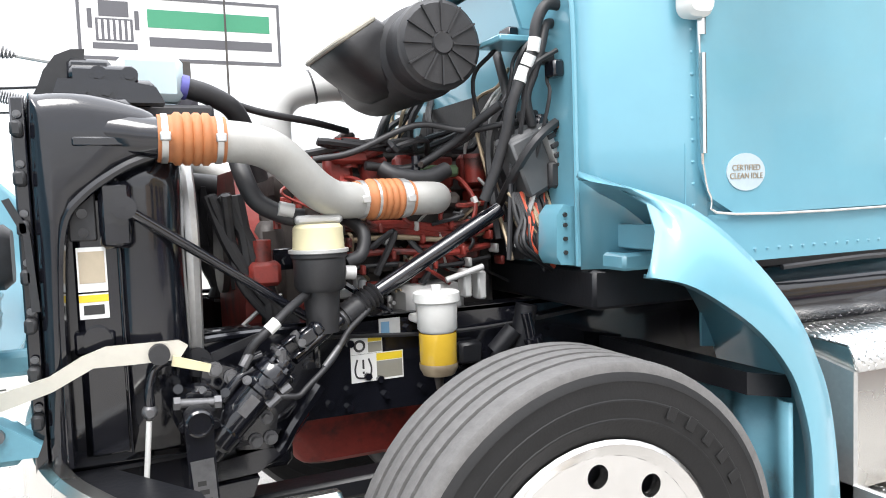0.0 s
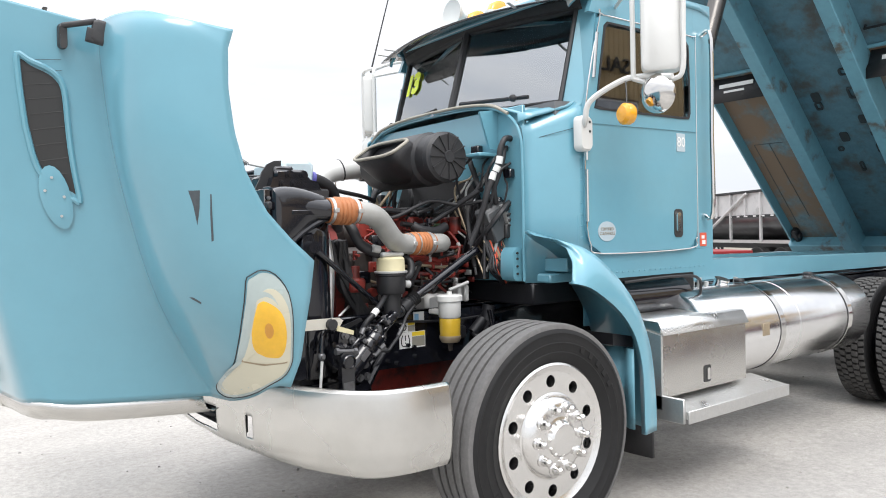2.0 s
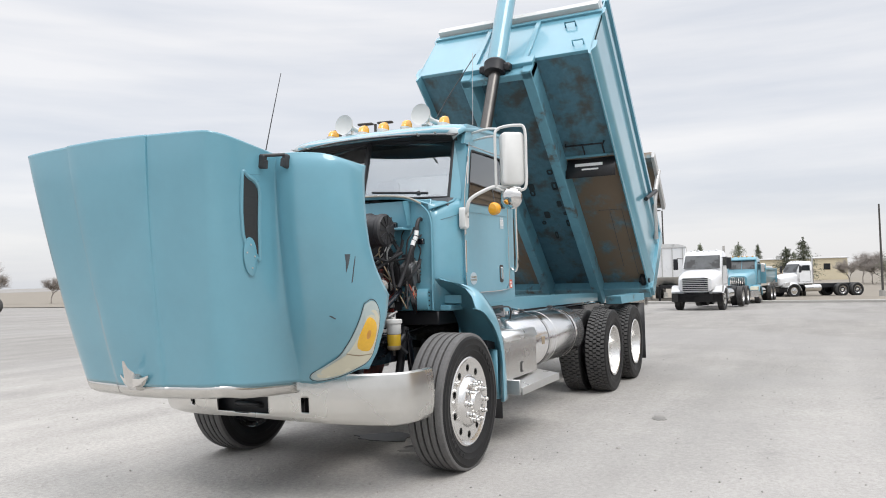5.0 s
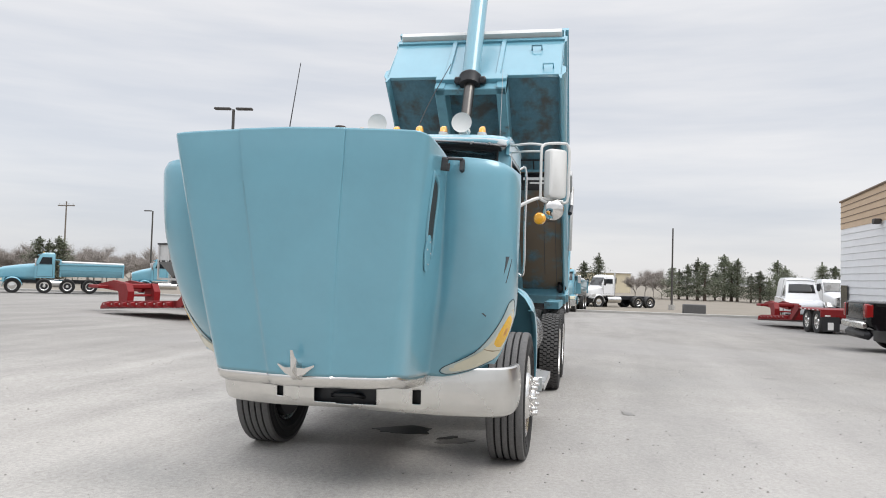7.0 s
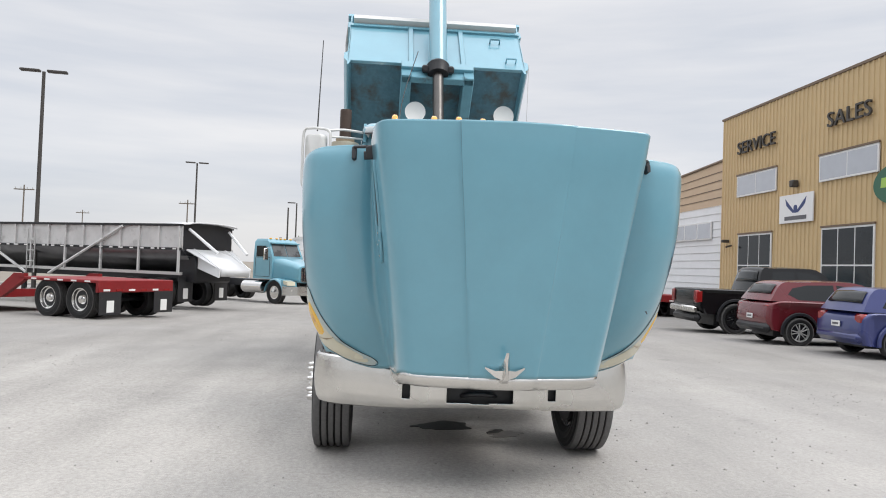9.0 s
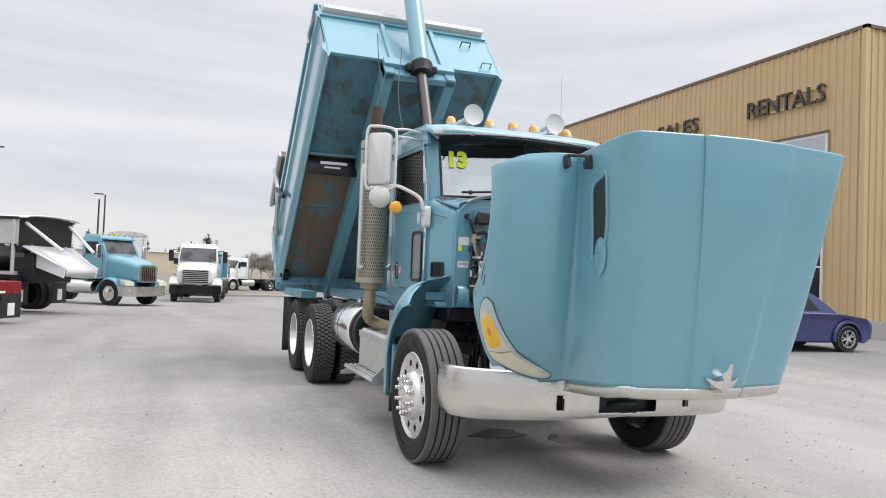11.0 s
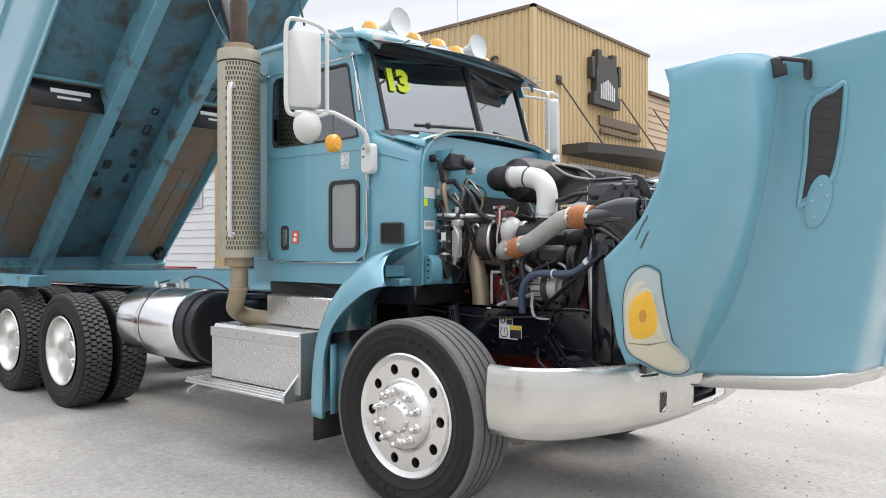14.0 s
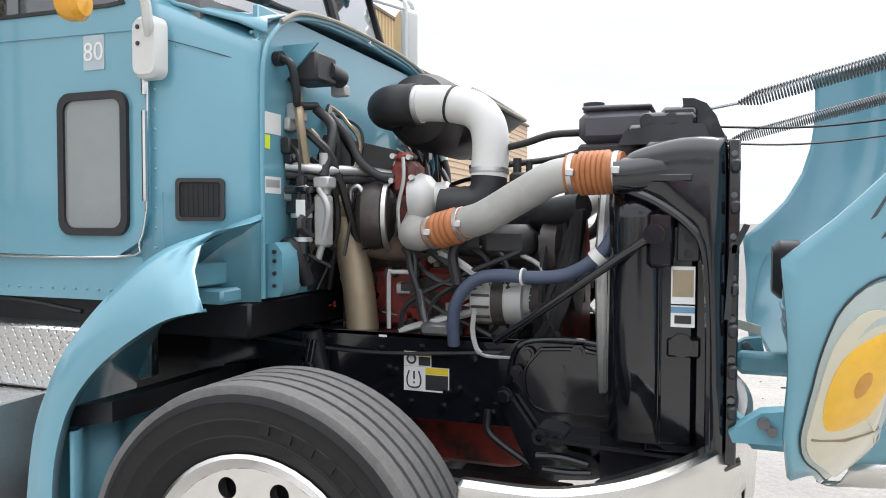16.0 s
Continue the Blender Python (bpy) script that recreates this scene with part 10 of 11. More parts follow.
# needles and twigs are paled, distance haze put into their colour
CONIFER = surface("haze_paled_needles", (0.13, 0.145, 0.098), 0.9, grain=(1.5, 0.3), stain=(0.6, 0.5, (0.19, 0.175, 0.12), 0.3), vary=0.35)
TWIG = surface("haze_paled_twigs", (0.33, 0.30, 0.275), 0.95, grain=(2, 0.2))


def conifer_mesh(seed, h, w):
    """A pine: tiers of uneven boughs that droop and carry fine sprays, with open gaps and a thin leader."""
    r = random.Random(seed)
    g = Geo()
    tiers = 13 + seed % 4
    for k in range(tiers):
        t = (k + r.uniform(-0.3, 0.3)) / tiers
        z = h * (0.14 + 0.86 * max(0.0, t))
        for _ in range(r.randint(7, 10)):
            a = r.uniform(0, 2 * math.pi)
            reach = (1.25 * w * (1 - max(0.0, t)) ** 0.7 + 0.22) * r.uniform(0.5, 1.12)
            d = Vector((math.cos(a), math.sin(a), r.uniform(-0.10, 0.30)))
            for j in range(34):
                q = 0.10 + 0.90 * (j + r.random()) / 34
                c = Vector((0, 0, z)) + d * reach * q + Vector((r.gauss(0, 0.16), r.gauss(0, 0.16), r.gauss(0, 0.17) - 0.12 * q * q))
                sz = r.uniform(0.06, 0.14) * (1.15 - 0.4 * q)
                e = Vector((r.uniform(-1, 1), r.uniform(-1, 1), r.uniform(-0.6, 0.9))).normalized() * sz
                sd = e.cross(Vector((r.uniform(-1, 1), r.uniform(-1, 1), r.uniform(-1, 1)))).normalized() * sz * 0.5
                g.add([c - e, c + sd, c + e * 1.3, c - sd], [(0, 1, 2, 3)])
    for j in range(60):
        c = Vector((r.gauss(0, 0.07), r.gauss(0, 0.07), h * r.uniform(0.9, 1.06)))
        e = Vector((r.uniform(-0.5, 0.5), r.uniform(-0.5, 0.5), 1)).normalized() * 0.12
        sd = e.cross(Vector((r.uniform(-1, 1), r.uniform(-1, 1), 0.1))).normalized() * 0.05
        g.add([c - e, c + sd, c + e, c - sd], [(0, 1, 2, 3)])
    return g


def bare_tree_mesh(seed, h):
    """Short trunk, limbs of uneven length that fan out, and a haze of fine twigs over a rounded outline."""
    r = random.Random(seed)
    g = Geo()

    def limb(p, d, length, rad, depth):
        q = p + d * length
        g.cyl(p, q, rad, rad * 0.65, n=4, caps=False)
        if depth <= 2:
            for _ in range(11):
                b = p.lerp(q, r.random())
                e = (d + Vector((r.uniform(-1, 1), r.uniform(-1, 1), r.uniform(-0.4, 0.9)))).normalized() * h * r.uniform(0.06, 0.15)
                sd = Vector((r.uniform(-1, 1), r.uniform(-1, 1), r.uniform(-1, 1))).normalized() * 0.012
                g.add([b - sd, b + sd, b + e], [(0, 1, 2)])
        if depth == 0:
            return
        for _ in range(3 if depth > 1 else 4):
            nd = (d * r.uniform(0.5, 1.1) + Vector((r.uniform(-0.9, 0.9), r.uniform(-0.9, 0.9), r.uniform(-0.15, 0.75)))).normalized()
            limb(q, nd, length * r.uniform(0.65, 1.05), rad * 0.6, depth - 1)

    limb(Vector((0, 0, 0)), Vector((0, 0, 1)), h * 0.13, 0.11, 5)
    return g


CON = [(conifer_mesh(k, 7.0, 1.9 + 0.4 * (k % 3)).mesh("crown", CONIFER), Geo().cyl((0, 0, 0), (0, 0, 6.5), 0.2, 0.05, n=8).mesh("trunk", BARK)) for k in range(4)]
BARE = [bare_tree_mesh(k, 7.5).mesh("bare_crown", TWIG) for k in range(4)]
rng = random.Random(21)


def tree(x, y, scale, kind, k, slim=1.0):
    p = thing("conifer_tree" if kind else "bare_tree", "dull green conifer at the field edge" if kind else "bare grey winter tree with fine twigs", "tree", "trees behind the field", at=pose(x, y, ground_z(x), 0, 0, 77 * k) @ Matrix.Diagonal(((1.25 + 0.2 * (k % 3)) * scale * slim, (1.25 + 0.2 * (k % 3)) * scale * slim, scale, 1) if kind else (1.1 * scale, 1.1 * scale, 1.05 * scale, 1)))
    if kind:
        part("crown", CON[k % 4][0], None, p)
        part("trunk", CON[k % 4][1], None, p)
    else:
        part("branchwork", BARE[k % 4], None, p)


k = 0
# the stand of pines across the field: bearing in degrees and height in metres from the middle of the lot
for j, (az, tall) in enumerate(((-5.8, 5.6), (-6.3, 4.9), (-6.9, 5.8), (-7.6, 6.9), (-8.1, 6.3), (-8.8, 4.8), (-9.4, 7.4), (-9.9, 6.2), (-10.3, 6.9), (-11.2, 4.6), (-11.8, 5.2), (-12.4, 3.9), (-12.9, 6.7), (-13.4, 6.0), (-14.0, 4.4), (-15.7, 6.6), (-16.5, 6.1), (-17.6, 5.2), (-19.0, 6.4), (-20.2, 5.0), (-21.6, 6.6), (-23.2, 5.6), (-25.0, 6.5), (-0.5, 7.4), (0.6, 6.0))):
    k += 1
    far = 116 + rng.uniform(-5, 8)
    tree(-6.3 + far * math.cos(radians(az)), -1.7 + far * math.sin(radians(az)), 0.92 * tall * far / 115 / 7.5, True, k)
for az, tall in ((-3.2, 5.2), (-3.9, 6.2), (-4.5, 6.4), (-5.1, 5.8), (-5.5, 5.0), (-11.5, 4.2), (-13.8, 4.0), (-14.7, 4.6), (-18.2, 5.0), (-22.4, 5.0)):
    k += 1
    far = 121 + rng.uniform(-5, 8)
    tree(-6.3 + far * math.cos(radians(az)), -1.7 + far * math.sin(radians(az)), tall / 6.9, False, k)
# single pines and bare trees far behind the parked row
for az, tall, kind in ((8.5, 9.6, 1), (7.3, 10.6, 1), (4.7, 10.4, 1), (3.4, 10.2, 1), (2.2, 6.4, 1), (1.1, 7.6, 1), (0.2, 7.0, 1), (6.0, 6.0, 0), (5.3, 5.4, 0), (2.8, 5.6, 0), (9.6, 6.2, 0), (12.0, 6.6, 0), (14.5, 7.2, 1)):
    k += 1
    far = 186 + rng.uniform(-8, 8)
    tree(-4.9 + far * math.cos(radians(az)), -3.8 + far * math.sin(radians(az)), 0.85 * tall / 7.5, bool(kind), k, 0.6)
# bare trees over the far corner of the yard, two dark pines among them
for j in range(34):
    k += 1
    az, far = 31.5 + 0.36 * j + rng.uniform(-0.3, 0.3), 112 + rng.uniform(-8, 14)
    tree(-6.3 + far * math.cos(radians(az)), -1.7 + far * math.sin(radians(az)), rng.uniform(0.72, 1.05), False, k)
for az in (38.7, 39.3, 39.9):
    k += 1
    tree(-6.3 + 104 * math.cos(radians(az)), -1.7 + 104 * math.sin(radians(az)), rng.uniform(0.75, 0.85), True, k)
for x, y in [(95 - 5.5 * j, 70 + 3.5 * j) for j in range(4, 12)]:
    k += 1
    tree(x + rng.uniform(-3, 3), y + rng.uniform(-3, 3), rng.uniform(0.8, 1.15), k % 5 == 0, k)
BARN = surface("cream_far_wall", (0.62, 0.55, 0.40), 0.7, grain=(0.5, 0.05))
for nm, x0, x1, y0, y1, h in (("far_warehouse", 160, 172, -10, 26, 3.4), ("far_warehouse", 30, 55, 105, 115, 5.0)):
    b_ = thing(nm, "pale cream single-storey building far off", "building")
    part("wall", Geo().box(x0, x1, y0, y1, -1.0, h, 0.02), BARN, b_)
    part("roof", Geo().box(x0 - 0.3, x1 + 0.3, y0 - 0.3, y1 + 0.3, h, h + 0.25, 0.05), WHITE_WALL, b_)
    for j in range(5):
        yy = y0 + (y1 - y0) * (j + 0.5) / 5
        part("window", Geo().box(x0 - 0.05, x0, yy - 0.6, yy + 0.6, 1.2, 2.4), PANE_DARK, b_)
DARK_BLOCK = surface("dark_weathered_concrete", (0.10, 0.10, 0.10), 0.9, grain=(8, 0.1))
for x0, y0 in ((47.0, -9.4), (49, 12)):
    tagged(part("field_block", Geo().box(x0, x0 + 0.6, y0, y0 + 1.5, ground_z(x0), ground_z(x0) + 0.75, 0.05), DARK_BLOCK), "grey concrete block at the lot edge", "concrete block", "blocks at the lot edge")


# ---- parked vehicles; each is built facing -x with its front axle over its origin ----
RED_STEEL = surface("red_trailer_paint", (0.21, 0.014, 0.016), 0.5, grain=(5, 0.12), stain=(2, 0.3, (0.12, 0.02, 0.02), 0.3), spec=0.3)
FAR_WHITE = surface("white_vehicle_paint", (0.74, 0.75, 0.76), 0.3, grain=(3, 0.03), coat=0.4)
FAR_RED = surface("red_vehicle_paint", (0.42, 0.03, 0.03), 0.3, grain=(3, 0.04), coat=0.4)
MAROON = surface("maroon_car_paint", (0.13, 0.012, 0.018), 0.25, 0.2, grain=(3, 0.05), coat=0.6)
CAR_BLUE = surface("blue_car_paint", (0.035, 0.045, 0.16), 0.28, 0.2, grain=(3, 0.05), coat=0.6)
CAR_BLACK = surface("black_car_paint", (0.006, 0.006, 0.007), 0.2, grain=(3, 0.05), coat=0.15, spec=0.35)
CAR_GLASS = surface("tinted_car_glass", (0.010, 0.012, 0.013), 0.05, grain=(2, 0.1), spec=0.5)
LAMP_RED = surface("red_lamp_lens", (0.26, 0.012, 0.012), 0.2, grain=(10, 0.05), coat=0.5)
TRAILER_GREY = surface("weathered_aluminium_trailer", (0.62, 0.62, 0.61), 0.42, 0.3, grain=(2, 0.12), stain=(1.6, 0.4, (0.36, 0.36, 0.35), 0.2))
TRAILER_DARK = surface("dark_hopper_sheet", (0.16, 0.16, 0.165), 0.32, 0.8, grain=(2, 0.15), stain=(1.2, 0.35, (0.32, 0.32, 0.32), 0.3), bump=(2, 0.5))

YARD_GLASS = surface("grey_windscreen_glass", (0.085, 0.09, 0.092), 0.08, grain=(1.2, 0.4), stain=(1.5, 0.5, (0.03, 0.03, 0.03), 0.1), spec=0.5)
_c, _t = tyre_geo(0.52, 0.28, 0.30, False)
yard_tyre, yard_tread = _c.mesh("yard_tyre", RUBBER), _t.mesh("yard_tread", DRIVE_TREAD)
g = Geo().lathe([(0.30, -0.10), (0.31, -0.12), (0.29, -0.115), (0.275, -0.04), (0.15, 0.0), (0.12, -0.06), (0.10, -0.09), (0.0, -0.10)], (0, 0, 0), (0, 1, 0), 28, False)
yard_rim = g.mesh("yard_rim", CHROME)
g = Geo().lathe([(0.30, -0.125), (0.29, -0.12), (0.20, -0.13), (0.06, -0.17), (0.0, -0.17)], (0, 0, 0), (0, 1, 0), 28, False)
yard_front_rim = g.mesh("yard_front_rim", CHROME)
_c, _t = tyre_geo(0.345, 0.23, 0.22, False)
car_tyre, car_tread = _c.mesh("car_tyre", RUBBER), _t.mesh("car_tread", DRIVE_TREAD)
g = Geo().lathe([(0.225, -0.10), (0.23, -0.112), (0.215, -0.11), (0.20, -0.06)], (0, 0, 0), (0, 1, 0), 28, False)
for k in range(10):
    g.box(-0.012, 0.012, -0.105, -0.085, 0.03, 0.21, 0.004, Matrix.Rotation(2 * math.pi * k / 10 + (0.1 if k % 2 else -0.1), 4, "Y"))
g.cyl((0, -0.11, 0), (0, -0.05, 0), 0.05, n=12)
car_rim = g.mesh("car_rim", ALU)
dark_rim = g.mesh("dark_rim", CAR_BLACK)


def wheel(parent, x, y, s, tyre_me, rim_me, r, name="wheel", dual=False):
    w = new(name)
    w.parent = parent
    w.matrix_basis = pose(x, y, r, 0, 0, 0 if s < 0 else 180) @ Matrix.Scale(r / 0.345 if tyre_me is car_tyre else r / 0.52, 4)
    part("tyre", tyre_me, None, w)
    part("tread", car_tread if tyre_me is car_tyre else yard_tread, None, w)
    part("rim", rim_me, None, w)
    if dual:
        part("tyre", tyre_me, None, w, at=pose(0, 0.31, 0))
    part("hub_back", Geo().cyl((0, -0.03, 0), (0, 0.1, 0), r * 0.55, n=16), FRAME_BLACK, w)


def yard_truck(at, paint, label, dump=False, sleeper=False, round_nose=False, axles=(4.2, 5.5), back=0.0, tail=0.0, group="trucks parked in the yard"):
    t = thing("parked_truck", label, "truck", group, at=at)
    w = 0.93
    low = 0.10 if round_nose else 0.0
    sill = 1.99 if round_nose else 2.15
    # cab
    part("cab", Geo().ring_loft([[(x, y, z) for x, y in ((0.45, -w), (0.45, w), (1.75 + 1.2 * sleeper, w), (1.75 + 1.2 * sleeper, -w))] for z in (1.1,)] + [[(x, y, z) for x, y in ((0.45, -w), (0.45, w), (1.75 + 1.2 * sleeper, w), (1.75 + 1.2 * sleeper, -w))] for z in (2.1,)] + [[(x, y, z) for x, y in ((0.80, -w + 0.05), (0.80, w - 0.05), (1.75 + 1.2 * sleeper, w - 0.05), (1.75 + 1.2 * sleeper, -w + 0.05))] for z in (2.8 - low,)] + [[(x, y, z) for x, y in ((1.0, -w + 0.15), (1.0, w - 0.15), (1.7 + 1.2 * sleeper, w - 0.15), (1.7 + 1.2 * sleeper, -w + 0.15))] for z in (2.95 - low,)]), paint, t)
    hw = 0.60
    nose = (-0.95 if not round_nose else -0.85) - back
    part("hood", Geo().ring_loft([[(x, a * k, zc + b_ * hz) for a, b_ in rounded(2, 2, 0.5)] for x, k, zc, hz in (((0.55, 0.88, 1.55, 0.62), (0.0 - 0.5 * back, 0.78, 1.5, 0.55), (-0.6 - back, hw + 0.02, 1.42, 0.46), (nose, hw * 0.95, 1.36, 0.38)) if not round_nose else ((0.55, 0.93, 1.45, 0.52), (0.1, 0.93, 1.40, 0.49), (-0.4, 0.90, 1.33, 0.45), (-0.75, 0.84, 1.27, 0.41), (nose - 0.05, 0.74, 1.22, 0.36)))]), paint, t)
    part("grille", Geo().prism([(a * 0.45, 1.34 + b_ * 0.34) for a, b_ in rounded(2, 2, 0.3)] if not round_nose else [(a * 0.62, 1.24 + b_ * 0.33) for a, b_ in rounded(2, 2, 0.25)], "x", nose - 0.09 * round_nose - 0.04, nose + 0.02), CHROME if not round_nose else TRAILER_GREY, t)
    for k in range(7):
        part("grille_bar", Geo().box(nose - 0.055, nose - 0.03, -0.36 + 0.11 * k, -0.32 + 0.11 * k, 1.06, 1.62) if not round_nose else Geo().box(nose - 0.145, nose - 0.12, -0.58, 0.58, 0.95 + 0.088 * k, 1.0 + 0.088 * k), PANE_DARK, t)
    for s in (-1, 1):
        arc = [(0.62 * math.cos(a) - back, 0.52 + 0.66 * math.sin(a)) for a in [radians(5 + 170 * k / 12) for k in range(13)]]
        rows = [[(x, s * 0.62, z) for x, z in arc], [(x, s * 1.10, z - 0.02) for x, z in arc], [(x * 1.02, s * 1.2, z - 0.10) for x, z in arc]]
        part("fender", Geo().sheet(rows), paint, t, solid=0.02)
        part("fender_front", Geo().prism([(-0.62 - back, 0.55), (nose + 0.08, 0.75), (nose + 0.1, 1.0), (-0.45 - back, 1.12)], "y", s * 0.58, s * 1.16), paint, t)
        part("headlight", Geo().prism([(nose + 0.02, 0.86), (nose + 0.30, 0.92), (nose + 0.32, 1.08), (nose + 0.06, 1.02)], "y", s * 0.72, s * 1.18) if not round_nose else Geo().prism([(nose + 0.02, 0.88), (nose + 0.45, 0.92), (nose + 0.50, 1.20), (nose + 0.16, 1.16)], "y", s * 0.74, s * 1.17), LENS_CREAM if not round_nose else ALU, t)
        part("door_window", Geo().prism([(0.72, 2.12), (1.55, 2.12), (1.55, 2.62 - low), (0.92, 2.62 - low)], "y", s * (w - 0.01), s * (w + 0.012)), PANE_DARK, t)
        if sleeper:
            part("sleeper_window", Geo().prism([(2.0 + a, 2.34 + b_) for a, b_ in rounded(0.55, 0.5, 0.06)], "y", s * (w - 0.01), s * (w + 0.012)), PANE_DARK, t)
        part("door_seam", Geo().frame_loop([(0.60, 1.2), (1.62, 1.2), (1.62, 2.1), (0.60, 2.1)], [(0.62, 1.22), (1.60, 1.22), (1.60, 2.08), (0.62, 2.08)], "y", s * (w - 0.005), s * (w + 0.006)), FRAME_BLACK, t)
        part("mirror", Geo().box(0.45, 0.55, s * 1.15, s * 1.38, 1.95, 2.5, 0.03).tube([(0.6, s * 0.93, 2.5), (0.52, s * 1.2, 2.52)], 0.02, 5), CHROME if not round_nose else FRAME_BLACK, t)
        wheel(t, -back, s * 1.0, s, yard_tyre, yard_front_rim, 0.52, "front_wheel")
        for x in axles:
            wheel(t, x, s * 1.06, s, yard_tyre, yard_rim, 0.52, "rear_wheel", True)
        part("tank", Geo().cyl((1.0, s * 0.82, 0.72), (2.4, s * 0.82, 0.72), 0.28, n=20), CHROME, t)
        part("frame_rail", Geo().box(-0.8 - back, axles[-1] + 0.8, s * 0.36, s * 0.46, 0.72, 0.98), FRAME_BLACK, t)
    for y0, y1 in ((-0.80, -0.02), (0.02, 0.80)) if not round_nose else ((-0.86, 0.86),):
        face = [(0.45 + (z - 2.1) * 0.5, yy * (1.0 if z < 2.4 else 0.95), z) for yy, z in ((y0, sill), (y1, sill), (y1, 2.72 - low), (y0, 2.72 - low))]
        part("windscreen_pane", Geo().ring_loft([[(x - 0.018, yy, z + 0.009) for x, yy, z in face], [(x + 0.02, yy, z) for x, yy, z in face]]), YARD_GLASS, t)
    if not round_nose:
        part("visor", Geo().box(0.62, 0.80, -0.85, 0.85, 2.72, 2.79, 0.01), paint, t)
    part("bumper", Geo().prism([(nose - 0.22, -0.8), (nose - 0.22, 0.8), (nose + 0.1, 1.18), (nose + 0.35, 1.2), (nose + 0.35, 1.1), (nose, -0.0), (nose + 0.35, -1.1), (nose + 0.35, -1.2), (nose + 0.1, -1.18)], "z", 0.42, 0.82), BUMPER_METAL if not round_nose else CAR_BLACK, t)
    for y in (-0.6, -0.25, 0, 0.25, 0.6):
        part("roof_lamp", Geo().box(0.95, 1.06, y - 0.05, y + 0.05, 2.93 - low, 3.0 - low, 0.02), FAR_WHITE if round_nose else AMBER, t)
    if dump:
        xe = tail or axles[-1] + 0.8
        part("dump_body", Geo().ring_loft([[(x, y_, z_) for y_, z_ in ((-1.20, 2.10), (-1.20, 1.55), (-0.95, 1.22), (0.95, 1.22), (1.20, 1.55), (1.20, 2.10))] for x in (2.1, xe)]), paint, t, "teal dump body")
        part("body_rim", Geo().box(2.0, xe + 0.05, -1.26, -1.14, 2.06, 2.18, 0.02).box(2.0, xe + 0.05, 1.14, 1.26, 2.06, 2.18, 0.02), paint, t)
        part("rolled_cover", Geo().cyl((2.1, -0.9, 2.28), (xe, -0.9, 2.22), 0.10, n=10), TRAILER_GREY, t, "rolled grey cover")
        part("cab_shield", Geo().box(1.75, 2.15, -1.15, 1.15, 2.40, 2.47, 0.02).box(2.05, 2.15, -1.2, 1.2, 1.2, 2.47, 0.02), paint, t)
        for s in (-1, 1):
            part("body_crease", Geo().box(2.1, xe, s * 1.19, s * 1.225, 1.70, 1.76), paint, t)
            part("end_post", Geo().box(xe - 0.1, xe + 0.02, s * 1.14, s * 1.25, 1.2, 2.15), paint, t)
    else:
        part("deck", Geo().box(1.9, axles[-1] + 0.7, -0.45, 0.45, 0.98, 1.04), FRAME_BLACK, t)
        part("exhaust", Geo().cyl((1.9, -0.75, 0.9), (1.9, -0.75, 3.1), 0.07, n=10), CHROME, t)
    return t


HEAD = 60.0   # heading of the parked row: noses towards (-0.5, -0.87)
yard_truck(stand(28.4, 4.45, HEAD - 12), TEAL, "teal conventional truck with a chromed grille", axles=(4.6, 5.9))
yard_truck(stand(34.7, 1.52, -6) @ Matrix.Scale(1.06, 4), FAR_WHITE, "white day cab tractor with a dark bumper", round_nose=True)
yard_truck(stand(45.5, 0.45, -6), TEAL, "teal dump truck parked behind a white tractor", dump=True, round_nose=False)
yard_truck(stand(60.2, -1.7, -55), FAR_WHITE, "white day cab tractor parked at an angle", round_nose=True)
yard_truck(stand(40.0, 39.6, -50) @ Matrix.Translation((1.3, 0, 0)), TEAL, "teal dump truck parked across the yard", dump=True, axles=(1.1, 2.6, 4.1), back=0.9, tail=6.36)
yard_truck(stand(47.5, 33.5, -54), TEAL, "teal tractor parked across the yard", axles=(3.6, 4.9))
yard_truck(stand(24.7, 51.1, -69) @ Matrix.Scale(1.18, 4), FAR_WHITE, "white sleeper tractor parked across the yard", sleeper=True, round_nose=True, axles=(2.2, 3.5))
yard_truck(stand(1.6, 30.6, 75), FAR_RED, "red tractor parked below the pole sign", round_nose=True)
yard_truck(stand(52.5, -19.4, 8), FAR_WHITE, "white tractor beyond the workshop", round_nose=True)
yard_truck(stand(-2.4, 43.5, 75), FAR_RED, "red tractor parked beyond the pole sign", round_nose=True)
yard_truck(stand(0.9, 44.5, 75), CAR_BLUE, "blue tractor parked beyond the pole sign", round_nose=True)
yard_truck(stand(-8.0, 40.0, 80), FAR_WHITE, "white tractor parked across the yard", round_nose=True)


